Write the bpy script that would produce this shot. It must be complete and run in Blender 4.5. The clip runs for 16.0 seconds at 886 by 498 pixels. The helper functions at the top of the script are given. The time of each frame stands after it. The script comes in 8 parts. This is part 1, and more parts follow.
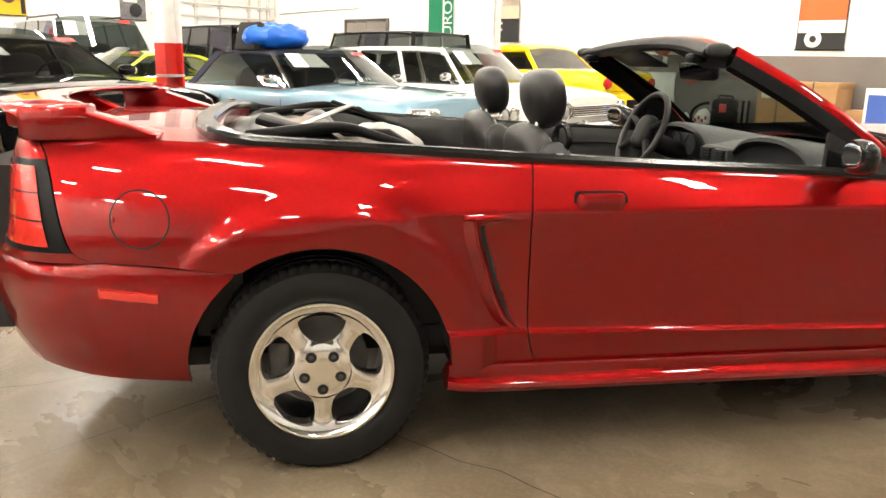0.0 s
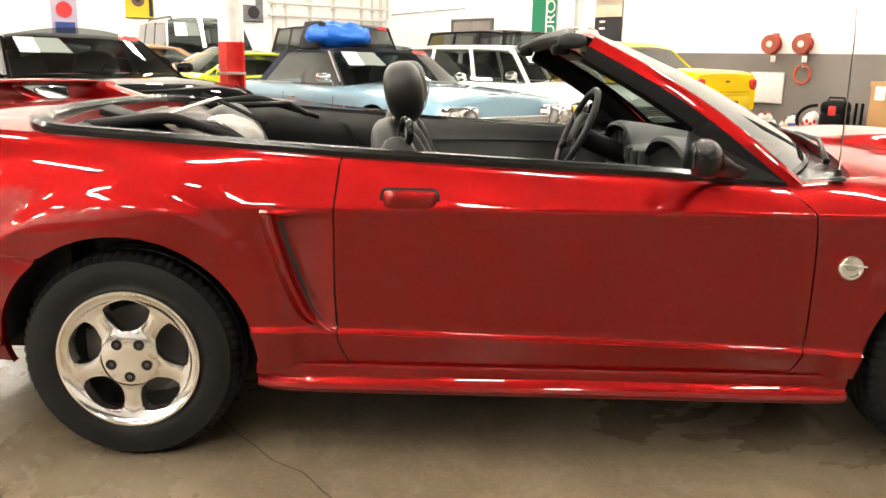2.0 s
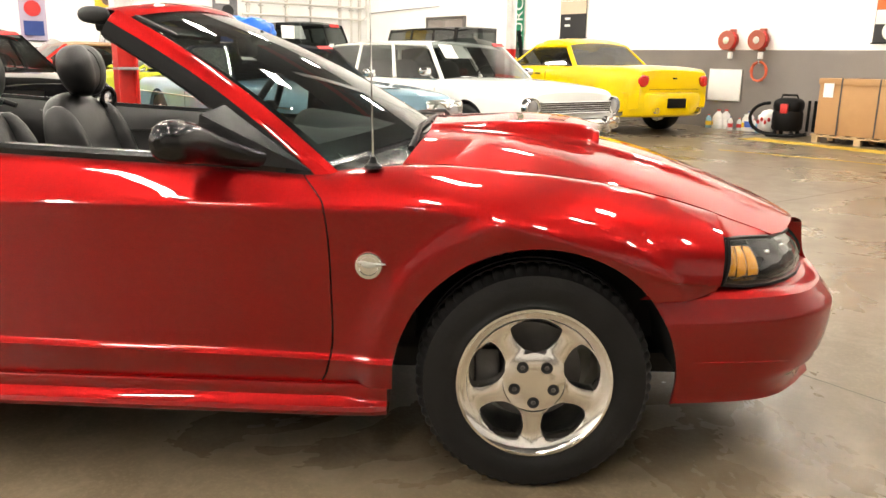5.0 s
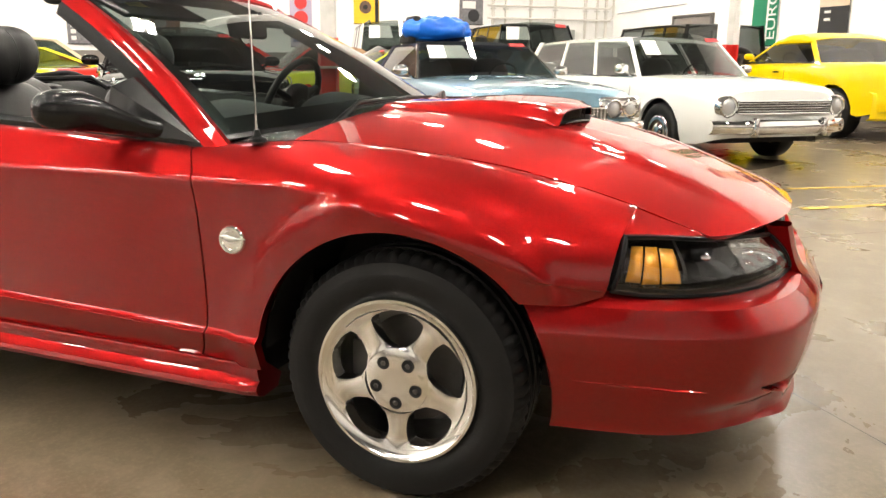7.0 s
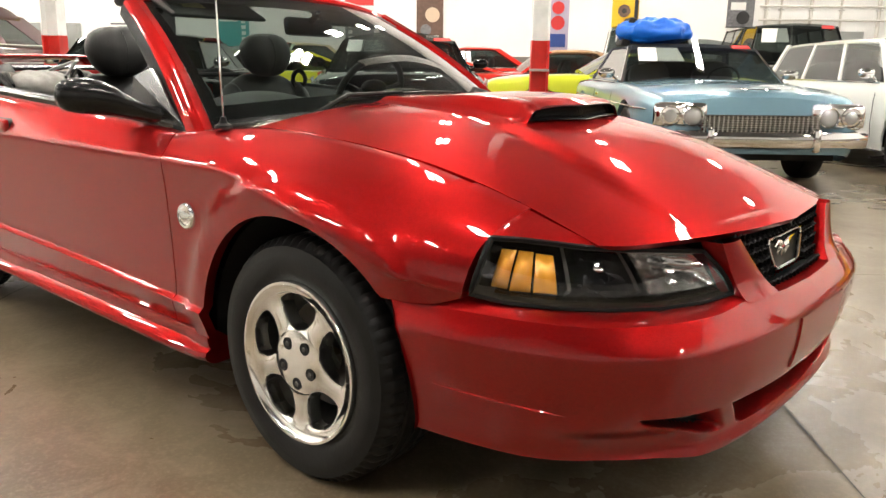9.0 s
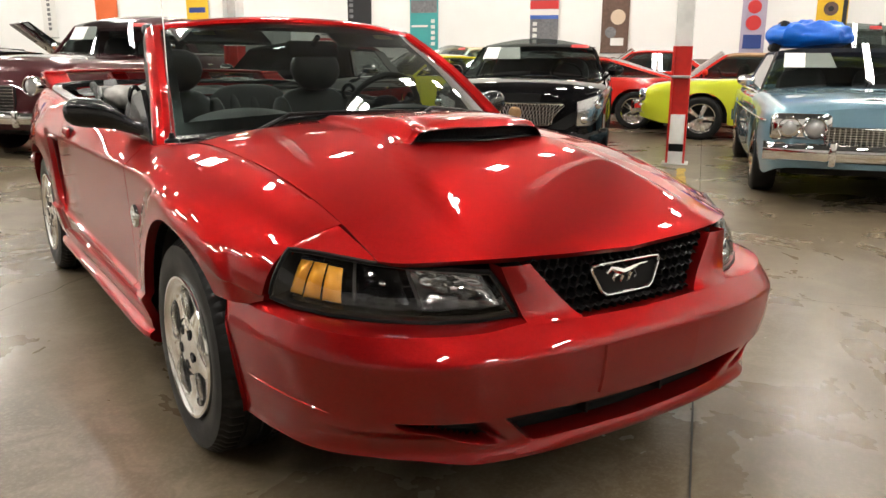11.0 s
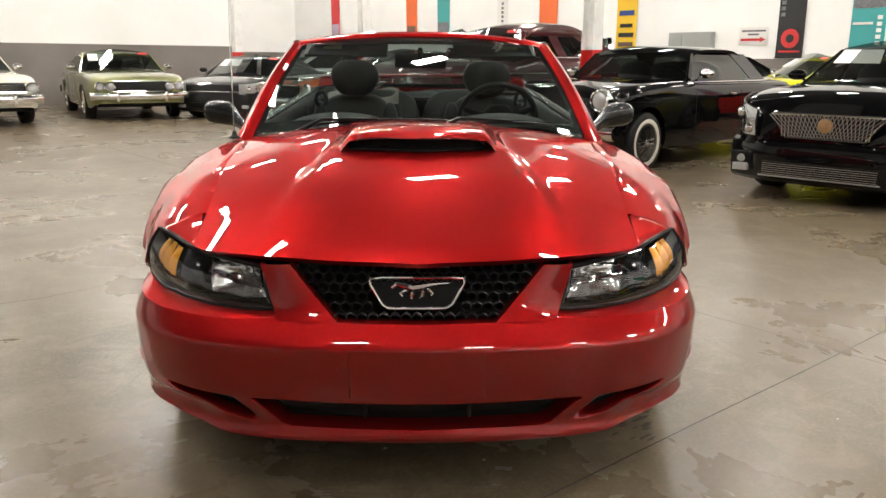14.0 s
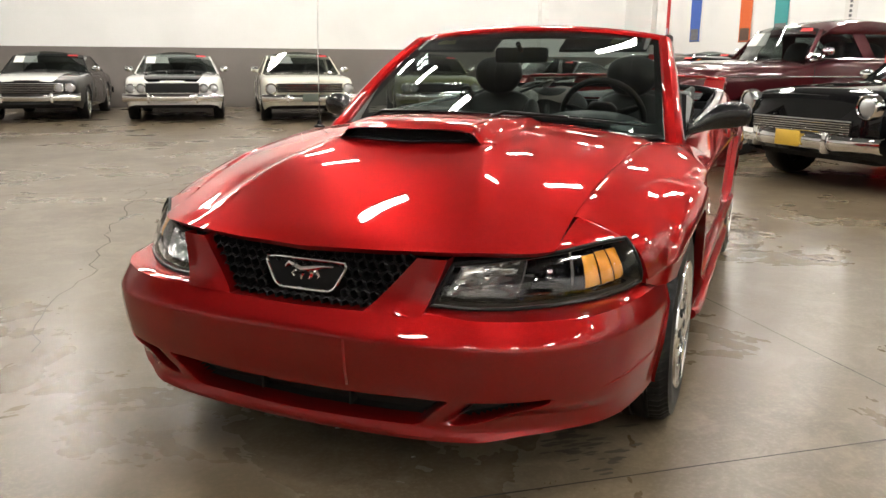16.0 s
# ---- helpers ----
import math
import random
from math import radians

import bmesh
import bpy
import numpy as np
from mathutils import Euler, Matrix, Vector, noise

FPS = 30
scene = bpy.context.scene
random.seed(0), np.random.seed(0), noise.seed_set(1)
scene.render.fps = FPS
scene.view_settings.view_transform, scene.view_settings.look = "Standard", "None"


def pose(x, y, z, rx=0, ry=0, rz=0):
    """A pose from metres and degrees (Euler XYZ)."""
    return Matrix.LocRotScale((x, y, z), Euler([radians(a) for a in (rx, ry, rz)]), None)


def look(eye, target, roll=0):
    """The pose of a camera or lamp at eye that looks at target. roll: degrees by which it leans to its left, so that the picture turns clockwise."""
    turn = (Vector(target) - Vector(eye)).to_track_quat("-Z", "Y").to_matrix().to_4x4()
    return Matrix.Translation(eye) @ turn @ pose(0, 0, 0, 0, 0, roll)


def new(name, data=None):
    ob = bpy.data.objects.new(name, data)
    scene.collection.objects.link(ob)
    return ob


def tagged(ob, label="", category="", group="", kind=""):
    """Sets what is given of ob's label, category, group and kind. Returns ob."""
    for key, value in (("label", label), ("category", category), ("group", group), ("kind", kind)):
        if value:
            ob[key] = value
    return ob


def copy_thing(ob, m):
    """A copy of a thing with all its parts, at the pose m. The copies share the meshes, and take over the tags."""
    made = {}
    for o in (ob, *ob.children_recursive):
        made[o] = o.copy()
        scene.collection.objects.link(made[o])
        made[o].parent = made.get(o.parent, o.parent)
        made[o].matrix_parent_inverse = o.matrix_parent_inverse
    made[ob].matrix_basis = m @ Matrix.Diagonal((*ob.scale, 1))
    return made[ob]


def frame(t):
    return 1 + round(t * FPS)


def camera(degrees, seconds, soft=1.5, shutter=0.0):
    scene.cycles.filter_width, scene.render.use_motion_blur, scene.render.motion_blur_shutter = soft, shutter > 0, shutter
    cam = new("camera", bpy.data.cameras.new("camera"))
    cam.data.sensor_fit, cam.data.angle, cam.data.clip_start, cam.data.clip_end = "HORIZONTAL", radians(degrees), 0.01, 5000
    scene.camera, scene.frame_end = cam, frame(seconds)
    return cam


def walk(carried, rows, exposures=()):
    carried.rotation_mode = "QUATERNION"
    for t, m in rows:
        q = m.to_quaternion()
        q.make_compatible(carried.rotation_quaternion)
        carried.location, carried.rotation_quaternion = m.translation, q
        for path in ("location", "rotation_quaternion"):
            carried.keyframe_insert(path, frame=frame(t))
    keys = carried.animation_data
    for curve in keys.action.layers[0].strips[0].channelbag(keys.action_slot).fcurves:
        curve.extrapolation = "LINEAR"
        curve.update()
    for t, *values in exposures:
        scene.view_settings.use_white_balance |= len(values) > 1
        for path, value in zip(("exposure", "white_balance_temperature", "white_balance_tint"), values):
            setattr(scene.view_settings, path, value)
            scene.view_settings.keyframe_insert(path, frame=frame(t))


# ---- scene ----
cam = camera(58.8, 16.0)
PATH = [
    (0, (-1.345, -3.103, 1.222), (-0.987, -1.191, 0.759), 1.2),
    (0.5, (-1.094, -3.16, 1.234), (-0.866, -1.227, 0.773), 1.2),
    (1, (-0.846, -3.219, 1.251), (-0.729, -1.276, 0.79), 1.2),
    (1.5, (-0.615, -3.156, 1.236), (-0.554, -1.213, 0.769), 1.2),
    (2, (-0.383, -3.115, 1.213), (-0.356, -1.171, 0.745), 1.2),
    (2.5, (-0.152, -3.13, 1.213), (-0.132, -1.185, 0.748), 1.2),
    (3, (0.084, -3.088, 1.21), (0.106, -1.144, 0.741), 1.1),
    (3.5, (0.319, -2.987, 1.186), (0.347, -1.043, 0.717), 1.1),
    (4, (0.552, -2.97, 1.177), (0.583, -1.026, 0.709), 1.2),
    (4.5, (0.81, -2.951, 1.179), (0.841, -1.006, 0.712), 1.2),
    (7, (2.031, -2.559, 1.095), (1.35, -0.737, 0.631), 0.5),
    (7.5, (2.247, -2.501, 1.084), (1.529, -0.692, 0.626), 0.7),
    (8, (2.396, -2.39, 1.073), (1.543, -0.64, 0.615), 0.7),
    (8.5, (2.549, -2.221, 1.065), (1.444, -0.62, 0.601), 0.8),
    (9, (2.796, -2.089, 1.069), (1.531, -0.61, 0.612), 0.7),
    (11.5, (3.718, -1.316, 1.169), (2.009, -0.387, 0.706), 0.5),
    (12, (3.905, -1.095, 1.183), (2.1, -0.369, 0.719), 0.6),
    (12.5, (4.051, -0.837, 1.198), (2.195, -0.259, 0.729), 0.6),
    (13, (4.078, -0.55, 1.201), (2.182, -0.136, 0.72), 0.8),
    (13.5, (4.132, -0.243, 1.193), (2.205, 0.001, 0.718), 0.3),
    (14, (4.152, 0.017, 1.209), (2.208, 0.066, 0.741), 0.4),
    (14.5, (4.109, 0.302, 1.199), (2.177, 0.086, 0.728), 0.3),
    (15, (4.084, 0.602, 1.181), (2.185, 0.177, 0.719), 0.4),
    (15.5, (4.013, 0.885, 1.184), (2.16, 0.288, 0.726), 0.3),
    (16, (3.909, 1.13, 1.165), (2.116, 0.374, 0.706), 0.3),
]
walk(cam, [(t, look(eye, target, roll)) for t, eye, target, roll in PATH], [(0.0, 0.14, 6750, 11), (4.7, 0.08, 6700, 11), (8.5, -0.10, 6500, 10), (11.5, -0.58, 6340, 10), (16.0, -0.62, 6320, 10)])

# ---- hall axes: u runs along the long walls, v across, turned against the red car ----
HALL = radians(-52.0)


def hall(u, v, z=0.0, turn=0.0):
    """A pose in hall coordinates."""
    c, s = math.cos(HALL), math.sin(HALL)
    return pose(u * c - v * s, u * s + v * c, z, 0, 0, math.degrees(HALL) + turn)


# ---- light ----
world = bpy.data.worlds.new("hall_air")
scene.world = world
world.use_nodes = True
world.node_tree.nodes["Background"].inputs[0].default_value = (0.9, 0.95, 1.0, 1)
world.node_tree.nodes["Background"].inputs[1].default_value = 0.0
LAMP_POWER = 250.0

# ---- helpers for meshes ----


def curve(*pts):
    """A smooth function through (x, value) pairs, flat outside."""
    xs = [p[0] for p in pts]
    ys = [p[1] for p in pts]
    n = len(xs)
    d = [(ys[i + 1] - ys[i]) / (xs[i + 1] - xs[i]) for i in range(n - 1)]
    m = [d[0]] + [0.0 if d[i - 1] * d[i] <= 0 else 2 * d[i - 1] * d[i] / (d[i - 1] + d[i]) for i in range(1, n - 1)] + [d[-1]]

    def f(x):
        if x <= xs[0]:
            return ys[0]
        if x >= xs[-1]:
            return ys[-1]
        i = 0
        while x > xs[i + 1]:
            i += 1
        h = xs[i + 1] - xs[i]
        t = (x - xs[i]) / h
        return ((2 * t**3 - 3 * t**2 + 1) * ys[i] + (t**3 - 2 * t**2 + t) * h * m[i]
                + (-2 * t**3 + 3 * t**2) * ys[i + 1] + (t**3 - t**2) * h * m[i + 1])
    return f


def lerp(a, b, t):
    return a + (b - a) * t


def step01(a, b, x):
    t = min(1.0, max(0.0, (x - a) / (b - a)))
    return t * t * (3 - 2 * t)


def steps(a, b, n):
    return [a + (b - a) * i / n for i in range(n + 1)]


def part(name, bm, material, parent=None, label="", smooth=True, at=None):
    """Links a bmesh as one mesh object under a thing or a part."""
    me = bpy.data.meshes.new(name)
    bm.to_mesh(me)
    bm.free()
    for mat in (material if isinstance(material, (list, tuple)) else [material]):
        me.materials.append(mat)
    if smooth:
        for p in me.polygons:
            p.use_smooth = True
        me.set_sharp_from_angle(angle=radians(38))
    ob = new(name, me)
    if parent is not None:
        ob.parent = parent
    if at is not None:
        ob.matrix_basis = at
    if label:
        tagged(ob, label)
    return ob


def empty(name, m, label="", category="", group="", kind=""):
    ob = new(name)
    ob.empty_display_size = 0.1
    ob.matrix_basis = m
    return tagged(ob, label, category, group, kind)


def grid(rows, bm=None, mirror=False, flip=False, mat=0, close_u=False, close_v=False):
    """A skin over rows of points."""
    bm = bm or bmesh.new()
    for sign in ((1, -1) if mirror else (1,)):
        vs = [[bm.verts.new((p[0], p[1] * sign, p[2])) for p in row] for row in rows]
        nr, nc = len(vs), len(vs[0])
        for i in range(nr if close_u else nr - 1):
            for j in range(nc if close_v else nc - 1):
                a, b, c, d = vs[i][j], vs[i][(j + 1) % nc], vs[(i + 1) % nr][(j + 1) % nc], vs[(i + 1) % nr][j]
                q = [a, b, c, d] if (sign > 0) != flip else [d, c, b, a]
                try:
                    bm.faces.new(q).material_index = mat
                except ValueError:
                    pass
    return bm


def outward(bm, way):
    """Turns all faces of an open skin to look along way, on the whole."""
    total = sum((f.normal * f.calc_area() for f in (bm.normal_update() or bm.faces)), Vector())
    if total.dot(Vector(way)) < 0:
        bmesh.ops.reverse_faces(bm, faces=bm.faces)
    return bm


def clean(bm, dist=0.0004):
    bmesh.ops.remove_doubles(bm, verts=bm.verts, dist=dist)
    bmesh.ops.dissolve_degenerate(bm, edges=bm.edges, dist=dist / 2)
    return bm


def thick(bm, t):
    """Gives a skin a thickness t, inwards from its normals."""
    bmesh.ops.recalc_face_normals(bm, faces=bm.faces)
    geom = bmesh.ops.solidify(bm, geom=bm.faces[:], thickness=t)
    return bm


def box(x0, y0, z0, x1, y1, z1, bevel=0.0, bm=None, segments=2, mat=0):
    bm = bm or bmesh.new()
    made = bmesh.ops.create_cube(bm, size=1.0)["verts"]
    for v in made:
        v.co = Vector((lerp(x0, x1, v.co.x + 0.5), lerp(y0, y1, v.co.y + 0.5), lerp(z0, z1, v.co.z + 0.5)))
    if mat:
        for f in {f for v in made for f in v.link_faces}:
            f.material_index = mat
    if bevel:
        bmesh.ops.bevel(bm, geom=list({e for v in made for e in v.link_edges}), offset=bevel, segments=segments, affect="EDGES", profile=0.5)
    return bm


def tube(points, r, sides=8, bm=None, closed=False, caps=True):
    """A round bar along points; r is a number or a list."""
    bm = bm or bmesh.new()
    pts = [Vector(p) for p in points]
    n = len(pts)
    rows, up = [], None
    for i, p in enumerate(pts):
        a = pts[(i + 1) % n] if closed or i < n - 1 else p
        b = pts[i - 1] if closed or i > 0 else p
        t = (a - b).normalized()
        if up is None:
            up = t.orthogonal().normalized()
        up = (up - t * up.dot(t)).normalized()
        side = t.cross(up)
        rr = r[i] if isinstance(r, (list, tuple)) else r
        rows.append([p + (up * math.cos(2 * math.pi * k / sides) + side * math.sin(2 * math.pi * k / sides)) * rr for k in range(sides)])
    grid(rows, bm, close_v=True, close_u=closed)
    if caps and not closed:
        bm.verts.ensure_lookup_table()
        base = len(bm.verts) - n * sides
        bm.faces.new([bm.verts[base + k] for k in range(sides)])
        bm.faces.new([bm.verts[base + (n - 1) * sides + k] for k in reversed(range(sides))])
    return bm


def lathe(profile, sides=48, bm=None, mat=0, axis="y"):
    """Turns (radius, along) pairs about the y (or z, x) axis."""
    rows = []
    for k in range(sides):
        a = 2 * math.pi * k / sides
        c, s = math.cos(a), math.sin(a)
        if axis == "y":
            rows.append([(r * c, h, r * s) for r, h in profile])
        elif axis == "z":
            rows.append([(r * c, r * s, h) for r, h in profile])
        else:
            rows.append([(h, r * c, r * s) for r, h in profile])
    bm = grid(rows, bm, close_u=True, mat=mat)
    return bm


def moved(bm, m):
    bmesh.ops.transform(bm, matrix=m, verts=bm.verts)
    return bm


def joined(*bms):
    """All bmeshes in one."""
    out = bmesh.new()
    for b in bms:
        me = bpy.data.meshes.new("joining")
        b.to_mesh(me)
        b.free()
        out.from_mesh(me)
        bpy.data.meshes.remove(me)
    return out


def ball(cx, cy, cz, rx, ry, rz, power=2.0, nu=20, nv=12, bm=None):
    """A rounded pad: a super-ellipsoid."""
    rows = []
    for i in range(nv + 1):
        b = -math.pi / 2 + math.pi * i / nv
        row = []
        for j in range(nu):
            a = 2 * math.pi * j / nu
            e = 2.0 / power
            f = lambda w: math.copysign(abs(w) ** e, w)
            row.append((cx + rx * f(math.cos(b)) * f(math.cos(a)), cy + ry * f(math.cos(b)) * f(math.sin(a)), cz + rz * f(math.sin(b))))
        rows.append(row)
    bm = grid(rows, bm, close_v=True)
    return clean(bm, 1e-5)


# ---- materials ----


def material(name, colour, rough=0.5, metal=0.0, coat=0.0, bump=0.0, scale=20.0, vary=0.0, spec=0.5, wear=0.0, wear_scale=3.0, coat_rough=0.03,
             emit=None, strength=0.0, alpha=1.0, trans=0.0, rough_vary=0.0, detail=6.0):
    m = bpy.data.materials.new(name)
    m.use_nodes = True
    nt = m.node_tree
    b = nt.nodes["Principled BSDF"]
    b.inputs["Base Color"].default_value = (*colour, 1)
    b.inputs["Roughness"].default_value = rough
    b.inputs["Metallic"].default_value = metal
    b.inputs["Coat Weight"].default_value = coat
    b.inputs["Coat Roughness"].default_value = coat_rough
    b.inputs["Specular IOR Level"].default_value = spec
    b.inputs["Transmission Weight"].default_value = trans
    b.inputs["Alpha"].default_value = alpha
    if emit:
        b.inputs["Emission Color"].default_value = (*emit, 1)
        b.inputs["Emission Strength"].default_value = strength
    if vary or bump or wear or rough_vary:
        tc = nt.nodes.new("ShaderNodeTexCoord")
        n1 = nt.nodes.new("ShaderNodeTexNoise")
        n1.inputs["Scale"].default_value = scale
        n1.inputs["Detail"].default_value = detail
        nt.links.new(tc.outputs["Object"], n1.inputs["Vector"])
        n2 = nt.nodes.new("ShaderNodeTexNoise")
        n2.inputs["Scale"].default_value = wear_scale
        n2.inputs["Detail"].default_value = 5.0
        nt.links.new(tc.outputs["Object"], n2.inputs["Vector"])
        if vary or wear:
            mix = nt.nodes.new("ShaderNodeMix")
            mix.data_type = "RGBA"
            mix.inputs["A"].default_value = (*[c * (1 - vary) for c in colour], 1)
            mix.inputs["B"].default_value = (*[min(1, c * (1 + vary)) for c in colour], 1)
            nt.links.new(n1.outputs["Fac"], mix.inputs["Factor"])
            mix2 = nt.nodes.new("ShaderNodeMix")
            mix2.data_type = "RGBA"
            mix2.inputs["B"].default_value = (*[c * (1 - wear) for c in colour], 1)
            ramp = nt.nodes.new("ShaderNodeMapRange")
            ramp.inputs["From Min"].default_value = 0.45
            ramp.inputs["From Max"].default_value = 0.7
            nt.links.new(n2.outputs["Fac"], ramp.inputs["Value"])
            nt.links.new(ramp.outputs["Result"], mix2.inputs["Factor"])
            nt.links.new(mix.outputs["Result"], mix2.inputs["A"])
            nt.links.new(mix2.outputs["Result"], b.inputs["Base Color"])
        if rough_vary:
            mr = nt.nodes.new("ShaderNodeMapRange")
            mr.inputs["To Min"].default_value = max(0.0, rough - rough_vary)
            mr.inputs["To Max"].default_value = rough + rough_vary
            nt.links.new(n2.outputs["Fac"], mr.inputs["Value"])
            nt.links.new(mr.outputs["Result"], b.inputs["Roughness"])
        if bump:
            bn = nt.nodes.new("ShaderNodeBump")
            bn.inputs["Strength"].default_value = min(1.0, bump)
            bn.inputs["Distance"].default_value = 0.002 if bump <= 1 else 0.002 * bump
            nt.links.new(n1.outputs["Fac"], bn.inputs["Height"])
            nt.links.new(bn.outputs["Normal"], b.inputs["Normal"])
    return m


def car_paint(name, colour, flake=0.0, rough=0.35, metal=0.0):
    """Clear-coated paint; flake gives the metallic sparkle."""
    m = material(name, colour, rough=rough, metal=metal, coat=1.0, coat_rough=0.015)
    nt = m.node_tree
    b = nt.nodes["Principled BSDF"]
    tc = nt.nodes.new("ShaderNodeTexCoord")
    wave = nt.nodes.new("ShaderNodeTexNoise")
    wave.inputs["Scale"].default_value = 9.0
    wave.inputs["Detail"].default_value = 2.0
    nt.links.new(tc.outputs["Object"], wave.inputs["Vector"])
    bn = nt.nodes.new("ShaderNodeBump")
    bn.inputs["Strength"].default_value = 0.02
    bn.inputs["Distance"].default_value = 0.002
    nt.links.new(wave.outputs["Fac"], bn.inputs["Height"])
    nt.links.new(bn.outputs["Normal"], b.inputs["Coat Normal"])
    b.inputs["Specular IOR Level"].default_value = 0.15
    if flake:
        v = nt.nodes.new("ShaderNodeTexVoronoi")
        v.inputs["Scale"].default_value = 900.0
        nt.links.new(tc.outputs["Object"], v.inputs["Vector"])
        mix = nt.nodes.new("ShaderNodeMix")
        mix.data_type = "RGBA"
        mix.inputs["A"].default_value = (*[c * (1 - flake) for c in colour], 1)
        mix.inputs["B"].default_value = (*[min(1, c * (1 + flake)) for c in colour], 1)
        nt.links.new(v.outputs["Color"], mix.inputs["Factor"])
        nt.links.new(mix.outputs["Result"], b.inputs["Base Color"])
    return m


def glass(name, tint, rough=0.0, clear=0.75, ior=1.5):
    """Thin tinted window glass: sees through, with a gloss on it."""
    m = bpy.data.materials.new(name)
    m.use_nodes = True
    nt = m.node_tree
    nt.nodes.remove(nt.nodes["Principled BSDF"])
    out = nt.nodes["Material Output"]
    tr = nt.nodes.new("ShaderNodeBsdfTransparent")
    tr.inputs[0].default_value = (*[c * clear for c in tint], 1)
    gl = nt.nodes.new("ShaderNodeBsdfGlossy")
    gl.inputs["Roughness"].default_value = rough
    gl.inputs["Color"].default_value = (1, 1, 1, 1)
    lw = nt.nodes.new("ShaderNodeLayerWeight")
    lw.inputs["Blend"].default_value = 0.5
    pw = nt.nodes.new("ShaderNodeMath")
    pw.operation = "POWER"
    pw.inputs[1].default_value = 4.5
    nt.links.new(lw.outputs["Facing"], pw.inputs[0])
    fr = nt.nodes.new("ShaderNodeMapRange")
    fr.inputs["To Min"].default_value = ((ior - 1) / (ior + 1)) ** 2 * 1.6
    fr.inputs["To Max"].default_value = 0.95
    nt.links.new(pw.outputs[0], fr.inputs["Value"])
    mix = nt.nodes.new("ShaderNodeMixShader")
    nt.links.new(fr.outputs[0], mix.inputs[0])
    nt.links.new(tr.outputs[0], mix.inputs[1])
    nt.links.new(gl.outputs[0], mix.inputs[2])
    nt.links.new(mix.outputs[0], out.inputs["Surface"])
    return m


RED = car_paint("red_metallic_paint", (0.258, 0.0056, 0.0060), flake=0.25, rough=0.37, metal=0.80)
RED.node_tree.nodes["Principled BSDF"].inputs["Coat IOR"].default_value = 1.50
RED.node_tree.nodes["Principled BSDF"].inputs["Specular Tint"].default_value = (1.0, 0.25, 0.22, 1)
GLOSS_BLACK = car_paint("gloss_black", (0.004, 0.004, 0.0045), rough=0.5)
GLOSS_BLACK.node_tree.nodes["Principled BSDF"].inputs["Specular IOR Level"].default_value = 0.0
GLOSS_BLACK.node_tree.nodes["Principled BSDF"].inputs["Coat IOR"].default_value = 1.32  # COAT_IOR
BLACK_PLASTIC = material("black_plastic", (0.006, 0.006, 0.0063), spec=0.10, rough=0.45, bump=0.25, scale=400, vary=0.1)
SATIN_BLACK = material("satin_black_trim", (0.008, 0.008, 0.0085), spec=0.13, rough=0.28, vary=0.1, scale=60)
RUBBER = material("tyre_rubber", (0.010, 0.010, 0.0102), spec=0.20, rough=0.46, bump=0.3, scale=120, vary=0.25, wear=0.3, wear_scale=9, rough_vary=0.12)
MIRROR_SHELL = material("semi_gloss_black_plastic", (0.006, 0.006, 0.0065), spec=0.45, rough=0.20, vary=0.1, scale=60)
DARK = material("dark_inside", (0.006, 0.006, 0.006), rough=0.8)
POLISHED = material("machined_alloy", (0.95, 0.935, 0.90), rough=0.11, metal=1.0, vary=0.04, scale=90, rough_vary=0.05, wear_scale=30)
BRUSHED = material("satin_machined_alloy", (0.96, 0.95, 0.93), rough=0.13, metal=1.0, vary=0.05, scale=120, rough_vary=0.08, wear_scale=30)
CHROME = material("chrome", (0.86, 0.86, 0.86), rough=0.05, metal=1.0)
LEATHER = material("black_leather", (0.015, 0.0148, 0.0148), spec=0.32, rough=0.36, bump=0.5, scale=160, vary=0.2, rough_vary=0.08, wear_scale=7)
GREY_TRIM = material("grey_interior_plastic", (0.028, 0.031, 0.032), spec=0.25, rough=0.5, bump=0.3, scale=300, vary=0.12)
DASH = material("dark_dash_plastic", (0.016, 0.018, 0.018), spec=0.30, rough=0.42, bump=0.3, scale=300, vary=0.15)
CARPET = material("dark_carpet", (0.02, 0.02, 0.021), rough=0.95, bump=1.0, scale=300, vary=0.4)
PALE_LINING = material("pale_lining_cloth", (0.36, 0.35, 0.33), rough=0.8, bump=0.8, scale=70, vary=0.2, wear=0.3, wear_scale=8)
CLOTH_TOP = material("grey_beige_top_cloth", (0.20, 0.17, 0.15), rough=0.8, bump=0.8, scale=60, vary=0.35, wear=0.4, wear_scale=6)
GLASS = glass("green_tinted_glass", (0.78, 0.95, 0.90), clear=0.29)
CLEAR = glass("clear_lens", (1, 1, 1), clear=0.95)
DARK_GLASS = glass("dark_tinted_glass", (0.30, 0.33, 0.33), clear=0.5)
MIRROR = material("mirror_glass", (0.9, 0.9, 0.9), rough=0.02, metal=1.0)
AMBER = material("amber_reflector", (0.85, 0.34, 0.018), rough=0.25, metal=0.25, coat=1.0, vary=0.35, scale=55, bump=1.0)
LAMP_CHROME = material("lamp_reflector_chrome", (0.55, 0.56, 0.57), rough=0.10, metal=1.0, vary=0.3, scale=40, bump=1.5)
SMOKED = material("smoked_chrome", (0.030, 0.031, 0.034), rough=0.10, metal=1.0, vary=0.5, scale=28, bump=2.0)
TAIL_RED = material("red_lamp_plastic", (0.55, 0.02, 0.012), rough=0.15, coat=1.0, vary=0.3, scale=60, bump=0.6)
STEEL = material("brushed_steel", (0.55, 0.55, 0.54), rough=0.40, metal=1.0, vary=0.1, scale=80)
